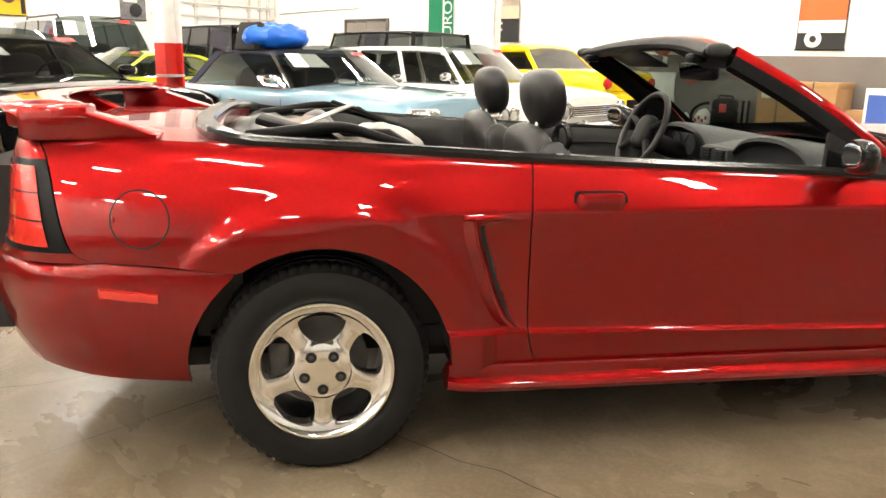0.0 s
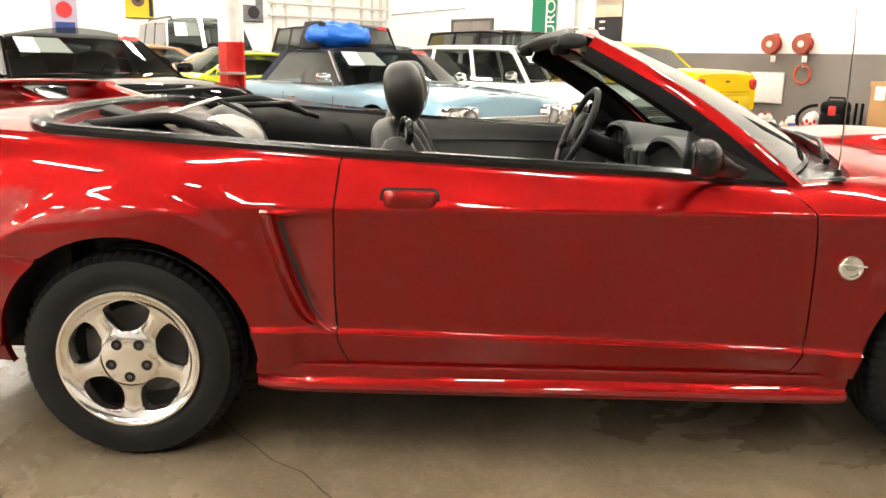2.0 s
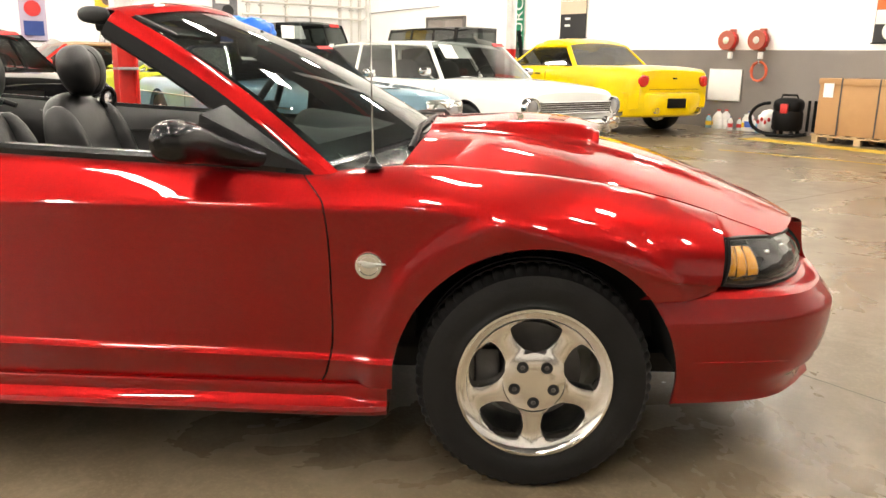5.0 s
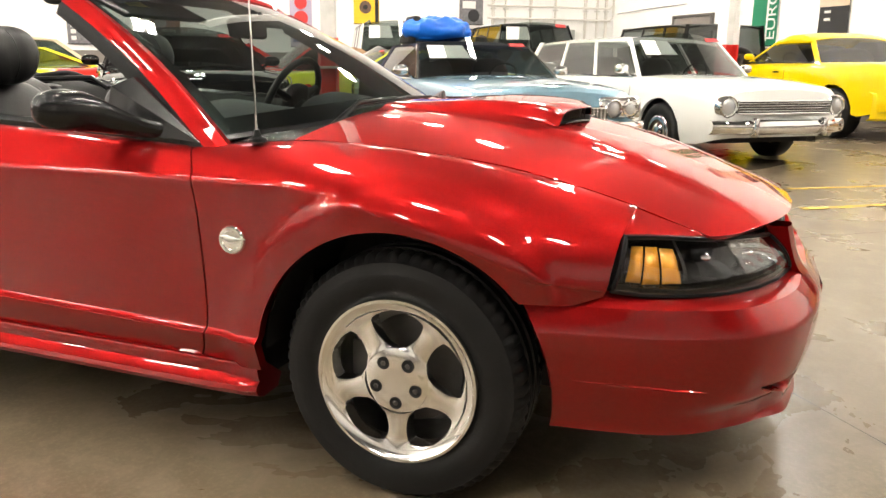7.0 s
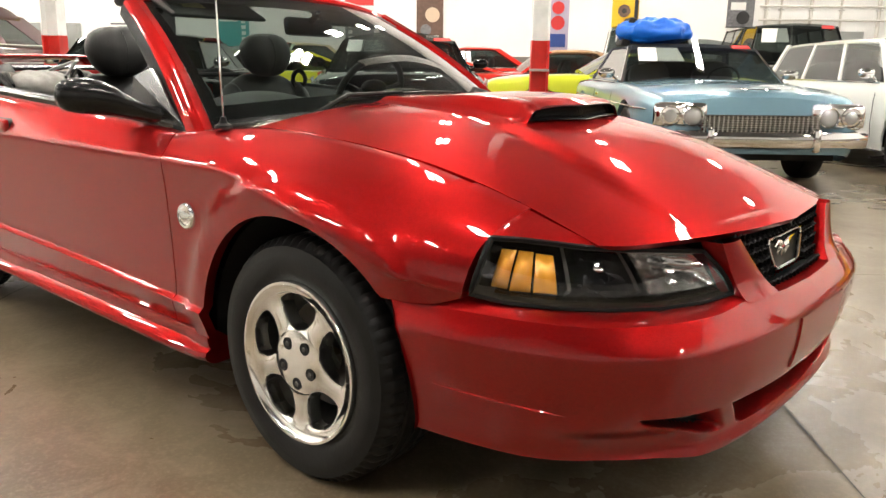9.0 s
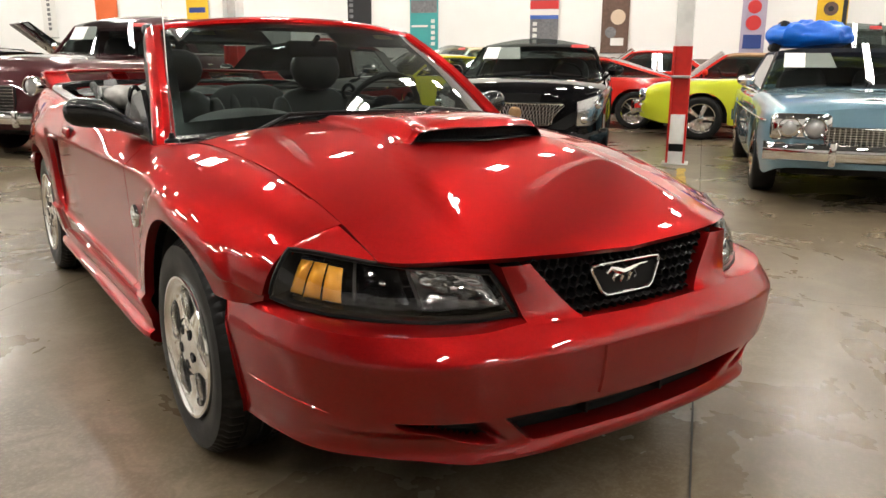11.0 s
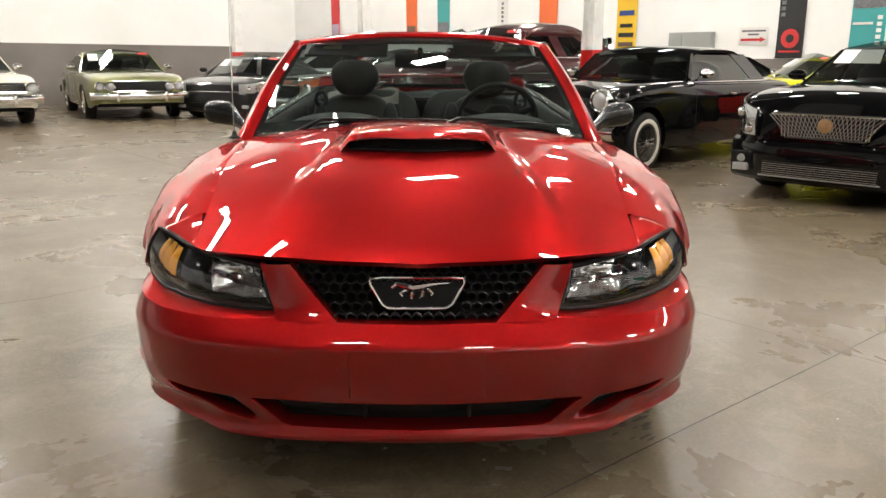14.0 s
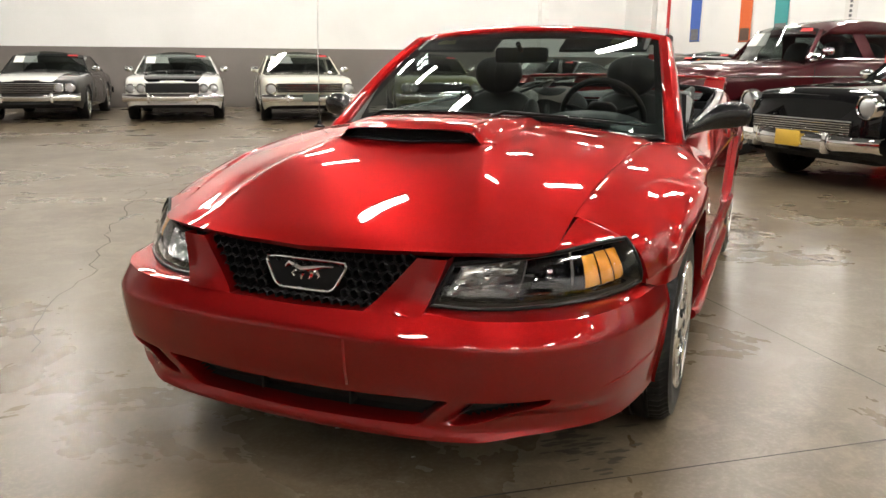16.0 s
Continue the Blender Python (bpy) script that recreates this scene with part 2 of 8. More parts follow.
CAST = material("cast_alloy", (0.42, 0.42, 0.41), rough=0.32, metal=1.0, vary=0.2, scale=30, wear=0.5, wear_scale=8)
IRON = material("dark_iron", (0.10, 0.095, 0.09), rough=0.55, metal=0.8, vary=0.3, scale=40)

# ---- the hall ----
WALL_WHITE = material("white_wall_paint", (0.86, 0.86, 0.85), rough=0.6, bump=0.4, scale=35, vary=0.03, wear=0.06, wear_scale=0.6)
WALL_GREY = material("taupe_wall_paint", (0.19, 0.17, 0.155), rough=0.55, bump=0.4, scale=35, vary=0.06, wear=0.18, wear_scale=0.8)
CEIL = material("dark_ceiling_deck", (0.10, 0.10, 0.105), rough=0.7, vary=0.05, scale=3)
COL_WHITE = material("white_column_paint", (0.87, 0.87, 0.85), rough=0.45, vary=0.04, scale=8, wear=0.12, wear_scale=5)
COL_RED = material("red_column_paint", (0.62, 0.025, 0.018), rough=0.4, vary=0.1, scale=8, wear=0.25, wear_scale=5)
YELLOW_LINE = material("worn_yellow_floor_paint", (0.62, 0.42, 0.04), rough=0.5, vary=0.25, scale=14, wear=0.5, wear_scale=9)


def floor_material():
    m = bpy.data.materials.new("polished_concrete")
    m.use_nodes = True
    nt = m.node_tree
    b = nt.nodes["Principled BSDF"]
    tc = nt.nodes.new("ShaderNodeTexCoord")

    def noise_node(scale, detail, rough=0.5, dist=0.0):
        n = nt.nodes.new("ShaderNodeTexNoise")
        n.inputs["Scale"].default_value = scale
        n.inputs["Detail"].default_value = detail
        n.inputs["Roughness"].default_value = rough
        n.inputs["Distortion"].default_value = dist
        nt.links.new(tc.outputs["Object"], n.inputs["Vector"])
        return n

    def mixed(fac, a, bcol, lo=0.0, hi=1.0):
        mr = nt.nodes.new("ShaderNodeMapRange")
        mr.inputs["From Min"].default_value = lo
        mr.inputs["From Max"].default_value = hi
        nt.links.new(fac, mr.inputs["Value"])
        mx = nt.nodes.new("ShaderNodeMix")
        mx.data_type = "RGBA"
        nt.links.new(mr.outputs["Result"], mx.inputs["Factor"])
        for key, col in (("A", a), ("B", bcol)):
            if isinstance(col, tuple):
                mx.inputs[key].default_value = (*col, 1)
            else:
                nt.links.new(col, mx.inputs[key])
        return mx.outputs["Result"]

    big, mid, fine, spots = noise_node(0.35, 3, 0.5, 0.2), noise_node(0.9, 6, 0.62, 0.5), noise_node(60, 4, 0.7), noise_node(5.0, 9, 0.72, 0.8)
    c = mixed(big.outputs["Fac"], (0.125, 0.094, 0.056), (0.160, 0.128, 0.086), 0.2, 0.8)
    c = mixed(mid.outputs["Fac"], c, (0.066, 0.046, 0.025), 0.44, 0.84)
    c = mixed(fine.outputs["Fac"], c, (0.215, 0.175, 0.122), 0.48, 0.85)
    c = mixed(spots.outputs["Fac"], c, (0.265, 0.220, 0.155), 0.47, 0.90)
    nt.links.new(c, b.inputs["Base Color"])
    mr = nt.nodes.new("ShaderNodeMapRange")
    mr.inputs["From Min"].default_value, mr.inputs["From Max"].default_value = 0.3, 0.75
    mr.inputs["To Min"].default_value, mr.inputs["To Max"].default_value = 0.24, 0.35
    nt.links.new(mid.outputs["Fac"], mr.inputs["Value"])
    nt.links.new(mr.outputs["Result"], b.inputs["Roughness"])
    b.inputs["Specular IOR Level"].default_value = 0.42
    return m


CONCRETE = floor_material()
JOINT = material("dark_floor_joint", (0.045, 0.038, 0.030), rough=0.85, vary=0.3, scale=30)
U0, U1, V0, V1, HIGH = -19.3, 16.0, -36.0, 12.6, 8.0
SOUTH, NOOK = -18.5, -7.5

floor = part("floor", box(U0 - 0.3, V0 - 0.3, -0.25, U1 + 0.3, V1 + 0.3, 0.0), CONCRETE, smooth=False)
floor.matrix_basis = hall(0, 0)
tagged(floor, "tan polished concrete floor with stains and cracks", "floor", kind="structure")
ceiling = part("ceiling", box(U0 - 0.3, V0 - 0.3, HIGH, U1 + 0.3, V1 + 0.3, HIGH + 0.3), CEIL, smooth=False)
ceiling.matrix_basis = hall(0, 0)
tagged(ceiling, "dark metal deck warehouse ceiling", "ceiling", kind="structure")

# walls: a taupe band below, white above, in one mesh each
def wall(name, u0, v0, u1, v1, band, label):
    bm = box(u0, v0, 0.0, u1, v1, band, mat=1)
    du = 0.004 if abs(u1 - u0) < 1 else 0.0
    dv = 0.004 if abs(v1 - v0) < 1 else 0.0
    box(u0 + (du if u0 < U0 else -du if u1 > U1 else 0), v0 + (dv if v0 < V0 else -dv if v1 > V1 else 0), band, u1, v1, HIGH, bm=bm)
    ob = part(name, bm, [WALL_WHITE, WALL_GREY], smooth=False)
    ob.matrix_basis = hall(0, 0)
    return tagged(ob, label, "wall", kind="structure")


wall("wall_north", U0, V1, U1, V1 + 0.25, 1.46, "white wall with a taupe painted lower band")
wall("wall_south", NOOK + 0.25, SOUTH - 0.25, U1, SOUTH, 1.54, "white wall with a taupe painted lower band")
wall("wall_nook", NOOK, V0, NOOK + 0.25, SOUTH, 1.54, "white return wall with a taupe lower band")
wall("wall_far", U0, V0 - 0.25, NOOK + 0.25, V0, 1.54, "plain white far wall")
wall("wall_west", U0 - 0.25, V0 - 0.25, U0, V1 + 0.25, 1.30, "white wall hung with banners above a taupe band")
# unseen wall, added to close the hall; its white brightens the car's side
wall("wall_east", U1, V0 - 0.25, U1 + 0.25, V1 + 0.25, 1.5, "white wall with a taupe painted lower band")


def ceiling_light():
    thing = empty("ceiling_light", hall(0, 0, HIGH), "long white fluorescent strip light under the ceiling", "ceiling light", "strip lights under the ceiling")
    bm = box(-0.54, -0.18, -0.10, 0.54, 0.18, -0.02, bevel=0.01)
    part("housing", bm, COL_WHITE, thing)
    for y in (-0.095, 0.095):
        part("tube", box(-0.50, y - 0.055, -0.135, 0.50, y + 0.055, -0.104), LAMP, thing, "glowing fluorescent tube")
    for x in (-0.35, 0.35):
        part("hanger", tube([(x, 0, -0.02), (x, 0, 0.6)], 0.006, 6), STEEL, thing)
    return thing


LAMP = material("fluorescent_tube", (1, 1, 1), emit=(1.0, 0.93, 0.82), strength=LAMP_POWER)
first_light = ceiling_light()
spots = [(u, v) for v in (-32.0, -27.0, -22.0) for u in (-17.0, -13.0, -9.0)] + [(u, v) for v in (-17.0, -12.8, -8.4, -4.0, 0.4, 5.0, 10.2) for u in (-17.2, -12.6, -8.0, -3.4, 1.2, 5.8)]
for n, (u, v) in enumerate(spots):
    m = hall(u, v, 7.3)
    if n == 0:
        first_light.matrix_basis = m
    else:
        copy_thing(first_light, m)


def column(u, v, guard=False):
    thing = empty("column", hall(u, v), "steel column, white above and red at the base", "column", "columns of the hall", "structure")
    for name, z0, z1, mat, e in (("red_base", 0.0, 1.36, COL_RED, 0.002), ("upper_shaft", 1.36, HIGH, COL_WHITE, 0.0)):
        bm = bmesh.new()
        for y in (-0.106, 0.088):
            box(-0.105 - e, y - e, z0, 0.105 + e, y + 0.018 + e, z1, bm=bm)
        box(-0.006 - e, -0.086, z0, 0.006 + e, 0.086, z1, bm=bm)
        part(name, bm, mat, thing, smooth=False)
    if guard:
        part("foot", box(-0.096, -0.083, 0.016, 0.096, 0.083, 0.58, bevel=0.006), COL_WHITE, thing, "white painted foot post")
        part("band", box(-0.099, -0.084, 0.15, 0.099, 0.084, 0.24, bevel=0.004), SATIN_BLACK, thing, "black tape band")
        part("strap", box(-0.112, -0.112, 1.0, 0.112, 0.112, 1.03, bevel=0.004), STEEL, thing, "steel strap")
        part("base_plate", box(-0.15, -0.15, 0.0, 0.15, 0.15, 0.015, bevel=0.003), COL_WHITE, thing)
    return thing


column(-6.45, 1.62, guard=True)
for v in (7.3, -4.38, -10.2, -16.0):
    column(-6.5, v)

# ---- the red convertible: origin on the floor between the axles, nose to +x ----
AXLE = 1.2865
hero = empty("convertible_car", pose(0, 0, 0), "glossy metallic red two-door convertible with the top down, on concrete", "car")

half_width = curve((-2.41, 0.30), (-2.36, 0.55), (-2.27, 0.71), (-2.14, 0.808), (-1.95, 0.868), (-1.65, 0.905), (-1.29, 0.922), (-0.95, 0.912),
                   (-0.5, 0.906), (0.3, 0.906), (0.8, 0.911), (1.29, 0.920), (1.55, 0.896), (1.7, 0.868), (1.85, 0.815))
belt_z = curve((-2.3, 0.985), (-1.9, 0.995), (-1.6, 0.985), (-1.35, 0.972), (-1.06, 0.957), (-0.64, 0.932), (-0.18, 0.910), (0.37, 0.886), (0.66, 0.868), (0.8, 0.880),
               (0.95, 0.888), (1.2, 0.874), (1.45, 0.846), (1.65, 0.803), (1.85, 0.745))
belt_y = curve((-2.4, 0.30), (-2.3, 0.55), (-2.1, 0.70), (-1.8, 0.76), (-1.5, 0.785), (-1.0, 0.805), (-0.5, 0.812), (0.2, 0.812), (0.6, 0.79), (0.8, 0.735),
               (1.0, 0.70), (1.5, 0.672), (1.85, 0.645))
ridge_z = curve((-1.0, 0.435), (0.9, 0.383))
CREASE = 0.797
SILL = 0.295
crease_z = curve((-2.2, 0.70), (-1.5, 0.715), (-1.05, 0.785), (-0.85, CREASE), (0.95, CREASE), (1.2, 0.760), (1.45, 0.690), (1.7, 0.608), (1.85, 0.592))
hood_mid = curve((0.80, 0.952), (0.98, 0.957), (1.2, 0.947), (1.45, 0.917), (1.7, 0.868), (1.9, 0.812), (2.05, 0.762), (2.14, 0.727), (2.195, 0.697))


def arch(x, r):
    """The height of the wheel opening's edge over x, or 0."""
    best = 0.0
    for cx, rr in ((-AXLE, r), (AXLE + 0.0, r)):
        d = abs(x - cx)
        if d < rr:
            best = max(best, 0.318 + math.sqrt(rr * rr - d * d))
    return best


scoop_edge = curve((0.425, -0.725), (0.47, -0.775), (0.55, -0.815), (0.65, -0.848), (0.73, -0.872), (0.775, -0.878))


def flank(x, s, low=SILL):
    """A point of the body's side at x; s from 0 (sill) to 1 (belt or fender top)."""
    w, by, bz, rz = half_width(x), belt_y(x), belt_z(x), ridge_z(x)
    cz = min(crease_z(x), bz - 0.05)
    keys = ((0.0, w - 0.030, low), (0.11, w - 0.001, rz - 0.016), (0.13, w + 0.001, rz - 0.007), (0.165, w - 0.014, rz + 0.005), (0.36, w - 0.008, 0.58), (0.60, w + 0.001, cz - 0.004),
            (0.635, w - 0.003, cz + 0.007), (0.80, lerp(w - 0.02, by, 0.30), lerp(cz, bz, 0.62)), (0.92, lerp(w - 0.02, by, 0.66), lerp(cz, bz, 0.92)), (1.0, by, bz))
    i = 0
    while i < len(keys) - 2 and s > keys[i + 1][0]:
        i += 1
    k = [keys[max(0, i - 1)], keys[i], keys[i + 1], keys[min(len(keys) - 1, i + 2)]]
    t = (s - k[1][0]) / (k[2][0] - k[1][0])
    out = []
    for c in (1, 2):
        m1 = (k[2][c] - k[0][c]) / max(1e-6, k[2][0] - k[0][0]) * (k[2][0] - k[1][0])
        m2 = (k[3][c] - k[1][c]) / max(1e-6, k[3][0] - k[1][0]) * (k[2][0] - k[1][0])
        if i in (0, 1, 2, 5):
            m1 = m2 = k[2][c] - k[1][c]
        elif i in (3, 6):
            m1 = k[2][c] - k[1][c]
        elif i == 4:
            m2 = k[2][c] - k[1][c]
        out.append((2 * t**3 - 3 * t**2 + 1) * k[1][c] + (t**3 - 2 * t**2 + t) * m1 + (-2 * t**3 + 3 * t**2) * k[2][c] + (t**3 - t**2) * m2)
    y, z = out
    # the front wing rounds over into the bonnet
    if x > 0.78 and s > 0.60:
        k, t = step01(0.78, 1.12, x), (s - 0.60) / 0.40
        slope = 2.6 * (hood_mid(x) - bz) / by
        full = step01(1.40, 1.78, x)
        mid = lerp(0.50, 0.62, full)
        p = ((w + 0.001, cz - 0.004), (w - lerp(0.004, 0.010, full), lerp(cz, bz, lerp(0.40, 0.65, full))), (lerp(by, w, mid), bz - mid * (w - by) * slope), (by, bz))
        c = ((1 - t) ** 3, 3 * t * (1 - t) ** 2, 3 * t * t * (1 - t), t ** 3)
        y, z = lerp(y, sum(a * q[0] for a, q in zip(c, p)), k), lerp(z, sum(a * q[1] for a, q in zip(c, p)), k)
    # the rear quarter rounds over without a crease
    if x < -0.88 and s > 0.60:
        k, t = step01(0.88, 1.12, -x), (s - 0.60) / 0.40
        p = ((w + 0.001, cz - 0.004), (w - 0.006, lerp(cz, bz, 0.40)), (lerp(by, w, 0.55), bz - 0.022), (by, bz))
        c = ((1 - t) ** 3, 3 * t * (1 - t) ** 2, 3 * t * t * (1 - t), t ** 3)
        y, z = lerp(y, sum(a * q[0] for a, q in zip(c, p)), k), lerp(z, sum(a * q[1] for a, q in zip(c, p)), k)
    # sunk field of the side scoop
    if -0.90 < x < -0.668 and 0.42 < z < 0.78:
        l = scoop_edge(z) + 0.045
        if x > l:
            y -= 0.022 * step01(l, l + 0.02, x) * min(1.0, max(0.0, (-0.668 - x) / (-0.668 - l - 0.02))) * step01(0.42, 0.50, z) * (1 - step01(0.755, 0.775, z))
    # wheel flares
    for cx, r0, r1, amp in ((-AXLE, 0.40, 0.535, 0.016), (AXLE, 0.41, 0.490, 0.016)):
        d = math.hypot(x - cx, z - 0.318)
        y += amp * (1 - step01(r0 + 0.6 * (r1 - r0), r1, d)) * (1 - step01(0.78, 0.9, z))
    return y, z


def s_at(x, z, low=SILL):
    a, b = 0.0, 1.0
    for _ in range(22):
        m = (a + b) / 2
        if flank(x, m, low)[1] < z:
            a = m
        else:
            b = m
    return (a + b) / 2


def side_stations(a, b):
    xs = set(round(v, 4) for v in steps(a, b, max(2, int((b - a) / 0.035))))
    for cx in (-AXLE, AXLE):
        for k in range(0, 49):
            x = cx - 0.388 * math.cos(math.pi * k / 48)
            if a < x < b:
                xs.add(round(x, 4))
    if a < -0.7:
        xs |= set(round(v, 4) for v in steps(-0.90, -0.672, 34))
    xs = sorted(xs)
    out = [xs[0]]
    for x in xs[1:]:
        if x - out[-1] > 0.002:
            out.append(x)
    return out


S_ROWS = [0.0, 0.03, 0.06, 0.09, 0.105, 0.12, 0.13, 0.145, 0.16, 0.17, 0.20, 0.24, 0.28, 0.32, 0.36, 0.40, 0.44, 0.48, 0.52, 0.56, 0.585, 0.60, 0.61, 0.62, 0.63, 0.64,
          0.67, 0.70, 0.73, 0.76, 0.79, 0.82, 0.85, 0.88, 0.91, 0.94, 0.97, 1.0]


def side_panel(name, xa, xb, z_low=None, label="", s_max=1.0):
    """A body panel on both sides, between two edges given as functions of z."""
    for sign in (1, -1):
        lo, hi = min(xa(z) for z in steps(0.2, 1.0, 16)), max(xb(z) for z in steps(0.2, 1.0, 16))
        rows = []
        for x in side_stations(lo, hi):
            row = []
            zb = max(arch(x, 0.388), z_low(x) if z_low else 0.0)
            sb = s_at(x, zb) if zb > SILL + 0.001 else 0.0
            for s in S_ROWS:
                s = min(max(s, sb), s_max)
                z = flank(x, s)[1]
                xx = min(max(x, xa(z)), xb(z))
                zz = max(arch(xx, 0.388), z_low(xx) if z_low else 0.0)
                ss = max(s, s_at(xx, zz)) if zz > SILL + 0.001 else s
                y, z = flank(xx, ss)
                row.append((xx, -y * sign, z))
            rows.append(row)
        bm = clean(grid(rows))
        # a folded edge, so that the panel has depth
        bmesh.ops.recalc_face_normals(bm, faces=bm.faces)
        edge = [e for e in bm.edges if e.is_boundary]
        made = bmesh.ops.extrude_edge_only(bm, edges=edge)["geom"]
        for v in made:
            if isinstance(v, bmesh.types.BMVert):
                v.co.y += 0.03 * sign
                if v.co.z > 0.8 and abs(v.co.x) > 0.7:
                    v.co.z -= 0.012
        bmesh.ops.recalc_face_normals(bm, faces=bm.faces)
        part(name, bm, RED, hero, label)


door_rear = curve((0.25, -0.585), (0.30, -0.609), (0.34, -0.639), (0.41, -0.660), (0.6, -0.668), (0.76, -0.668), (0.945, -0.650))
door_front = curve((0.25, 0.660), (0.287, 0.690), (0.35, 0.724), (0.45, 0.739), (0.65, 0.735), (0.80, 0.720), (0.84, 0.685), (0.89, 0.62))
GAP = 0.0024
side_panel("door", lambda z: door_rear(z) + GAP, lambda z: door_front(z) - GAP)
fender_end = curve((0.25, 1.58), (0.545, 1.60), (0.561, 1.72), (0.572, 1.765), (0.60, 1.782), (0.65, 1.790), (0.70, 1.800), (0.745, 1.810), (0.79, 1.83))
side_panel("front_fender", lambda z: door_front(z) + GAP, lambda z: fender_end(z), z_low=lambda x: 0.560 if x > 1.5 else SILL)
tail_end = curve((0.25, -1.53), (0.6, -1.54), (0.66, -1.90), (0.70, -1.962), (0.945, -2.025), (1.0, -2.06))
seam = curve((-2.4, 0.668), (-1.92, 0.663), (-1.7, 0.650), (-1.53, 0.632))
side_panel("rear_quarter", lambda z: tail_end(z), lambda z: door_rear(z) - GAP, z_low=lambda x: seam(x) + 0.003 if x < -1.5 else SILL)

# inner body, dark, just behind the panels: floor pan, sills and wheel wells
bm = bmesh.new()
box(-1.95, -0.66, 0.27, 2.05, 0.66, 0.33, bm=bm)
box(-0.86, -0.845, 0.24, 0.86, 0.845, 0.42, bm=bm)
part("floor_pan", bm, DARK, hero, "dark underbody")
for cx in (-AXLE, AXLE):
    for sign in (1, -1):
        rows = []
        for k in range(25):
            a = math.pi * (0.02 + 0.96 * k / 24)
            rows.append([(cx + 0.396 * math.cos(a), sign * y, 0.318 + 0.396 * math.sin(a)) for y in (0.862, 0.84, 0.70, 0.55)])
        bm = grid(rows)
        n = len(rows)
        ring = [(cx + 0.396 * math.cos(math.pi * (0.02 + 0.96 * k / 24)), sign * 0.55, 0.318 + 0.396 * math.sin(math.pi * (0.02 + 0.96 * k / 24))) for k in range(25)]
        bm.faces.new([bm.verts.new(p) for p in ring])
        part("wheel_well", bm, DARK, hero, "black wheel arch liner")

# rocker mouldings
rocker_out = curve((-0.92, 0.868), (-0.88, 0.902), (-0.7, 0.918), (0.0, 0.920), (0.7, 0.922), (0.86, 0.916), (0.90, 0.90))
for sign in (1, -1):
    rows = []
    for x in steps(-0.905, 0.885, 44):
        o = rocker_out(x)
        drop = lerp(0.0, -0.016, (x + 0.905) / 1.79)
        rows.append([(x, -sign * y, z + drop) for y, z in ((0.86, 0.322), (0.892, 0.318), (0.897, 0.305), (0.893, 0.284), (o - 0.020, 0.272), (o - 0.004, 0.262), (o, 0.250),
                                                         (o - 0.004, 0.240), (o - 0.016, 0.230), (o - 0.035, 0.223), (0.80, 0.226), (0.78, 0.26))])
    bm = grid(rows)
    for row in (rows[0], rows[-1]):
        bm.faces.new([bm.verts.new(p) for p in row])
    bmesh.ops.recalc_face_normals(bm, faces=bm.faces)
    part("rocker_moulding", bm, RED, hero)

# side scoops ahead of the rear wheels
for sign in (1, -1):
    zs = steps(0.425, 0.775, 22)
    left = curve((0.425, -0.725), (0.47, -0.775), (0.55, -0.815), (0.65, -0.848), (0.73, -0.872), (0.775, -0.878))
    rows = []
    for z in zs:
        l, r = left(z), -0.690 + 0.012 * (0.6 - z)
        yl = flank(l, s_at(l, z))[0]
        yr = flank(r, s_at(r, z))[0]
        lip = 0.021 * step01(0.42, 0.47, z)
        prof = []
        for f, d in ((0.0, 0.0), (0.10, lip * 0.5), (0.22, lip), (0.30, lip * 0.9), (0.36, lip * 0.3), (0.40, -0.022)):
            prof.append((l + 0.125 * f * 1.0, -sign * (yl + d + 0.001), z))
        rows.append(prof)
    bm = grid(rows)
    rows2 = []
    for x in steps(-0.875, -0.685, 14):
        y0 = flank(x, s_at(x, 0.775))[0]
        slim = 1 - 0.85 * step01(-0.86, -0.70, x)
        rows2.append([(x, -sign * (y0 + d * slim + 0.001), z) for z, d in ((0.790, 0.0), (0.786, 0.006), (0.779, 0.010), (0.772, 0.007), (0.767, -0.004))])
    grid(rows2, bm)
    bmesh.ops.recalc_face_normals(bm, faces=bm.faces)
    scoop = part("side_scoop", bm, RED, hero, "red sculpted side scoop lip")
    slot = bmesh.new()
    rows3 = []
    for z in steps(0.452, 0.758, 16):
        x0 = left(z) + 0.052
        y0 = max(flank(x0, s_at(x0, z))[0], flank(x0 + 0.02, s_at(x0 + 0.02, z))[0])
        w = 0.008 * step01(0.44, 0.58, z) + 0.005
        rows3.append([(x0, -sign * (y0 + 0.002), z), (x0 + w, -sign * (y0 + 0.0025), z)])
    grid(rows3, slot)
    part("slot", slot, DARK, scoop, "dark air slot", smooth=False)

# front bumper cover: plan curves stacked in height
nose = [(2.278, 0.0), (2.276, 0.12), (2.270, 0.25), (2.256, 0.38), (2.232, 0.50), (2.196, 0.60), (2.140, 0.684), (2.062, 0.757), (1.945, 0.819), (1.79, 0.858), (1.585, 0.884)]
nose_x = curve(*[(y, x) for x, y in nose])


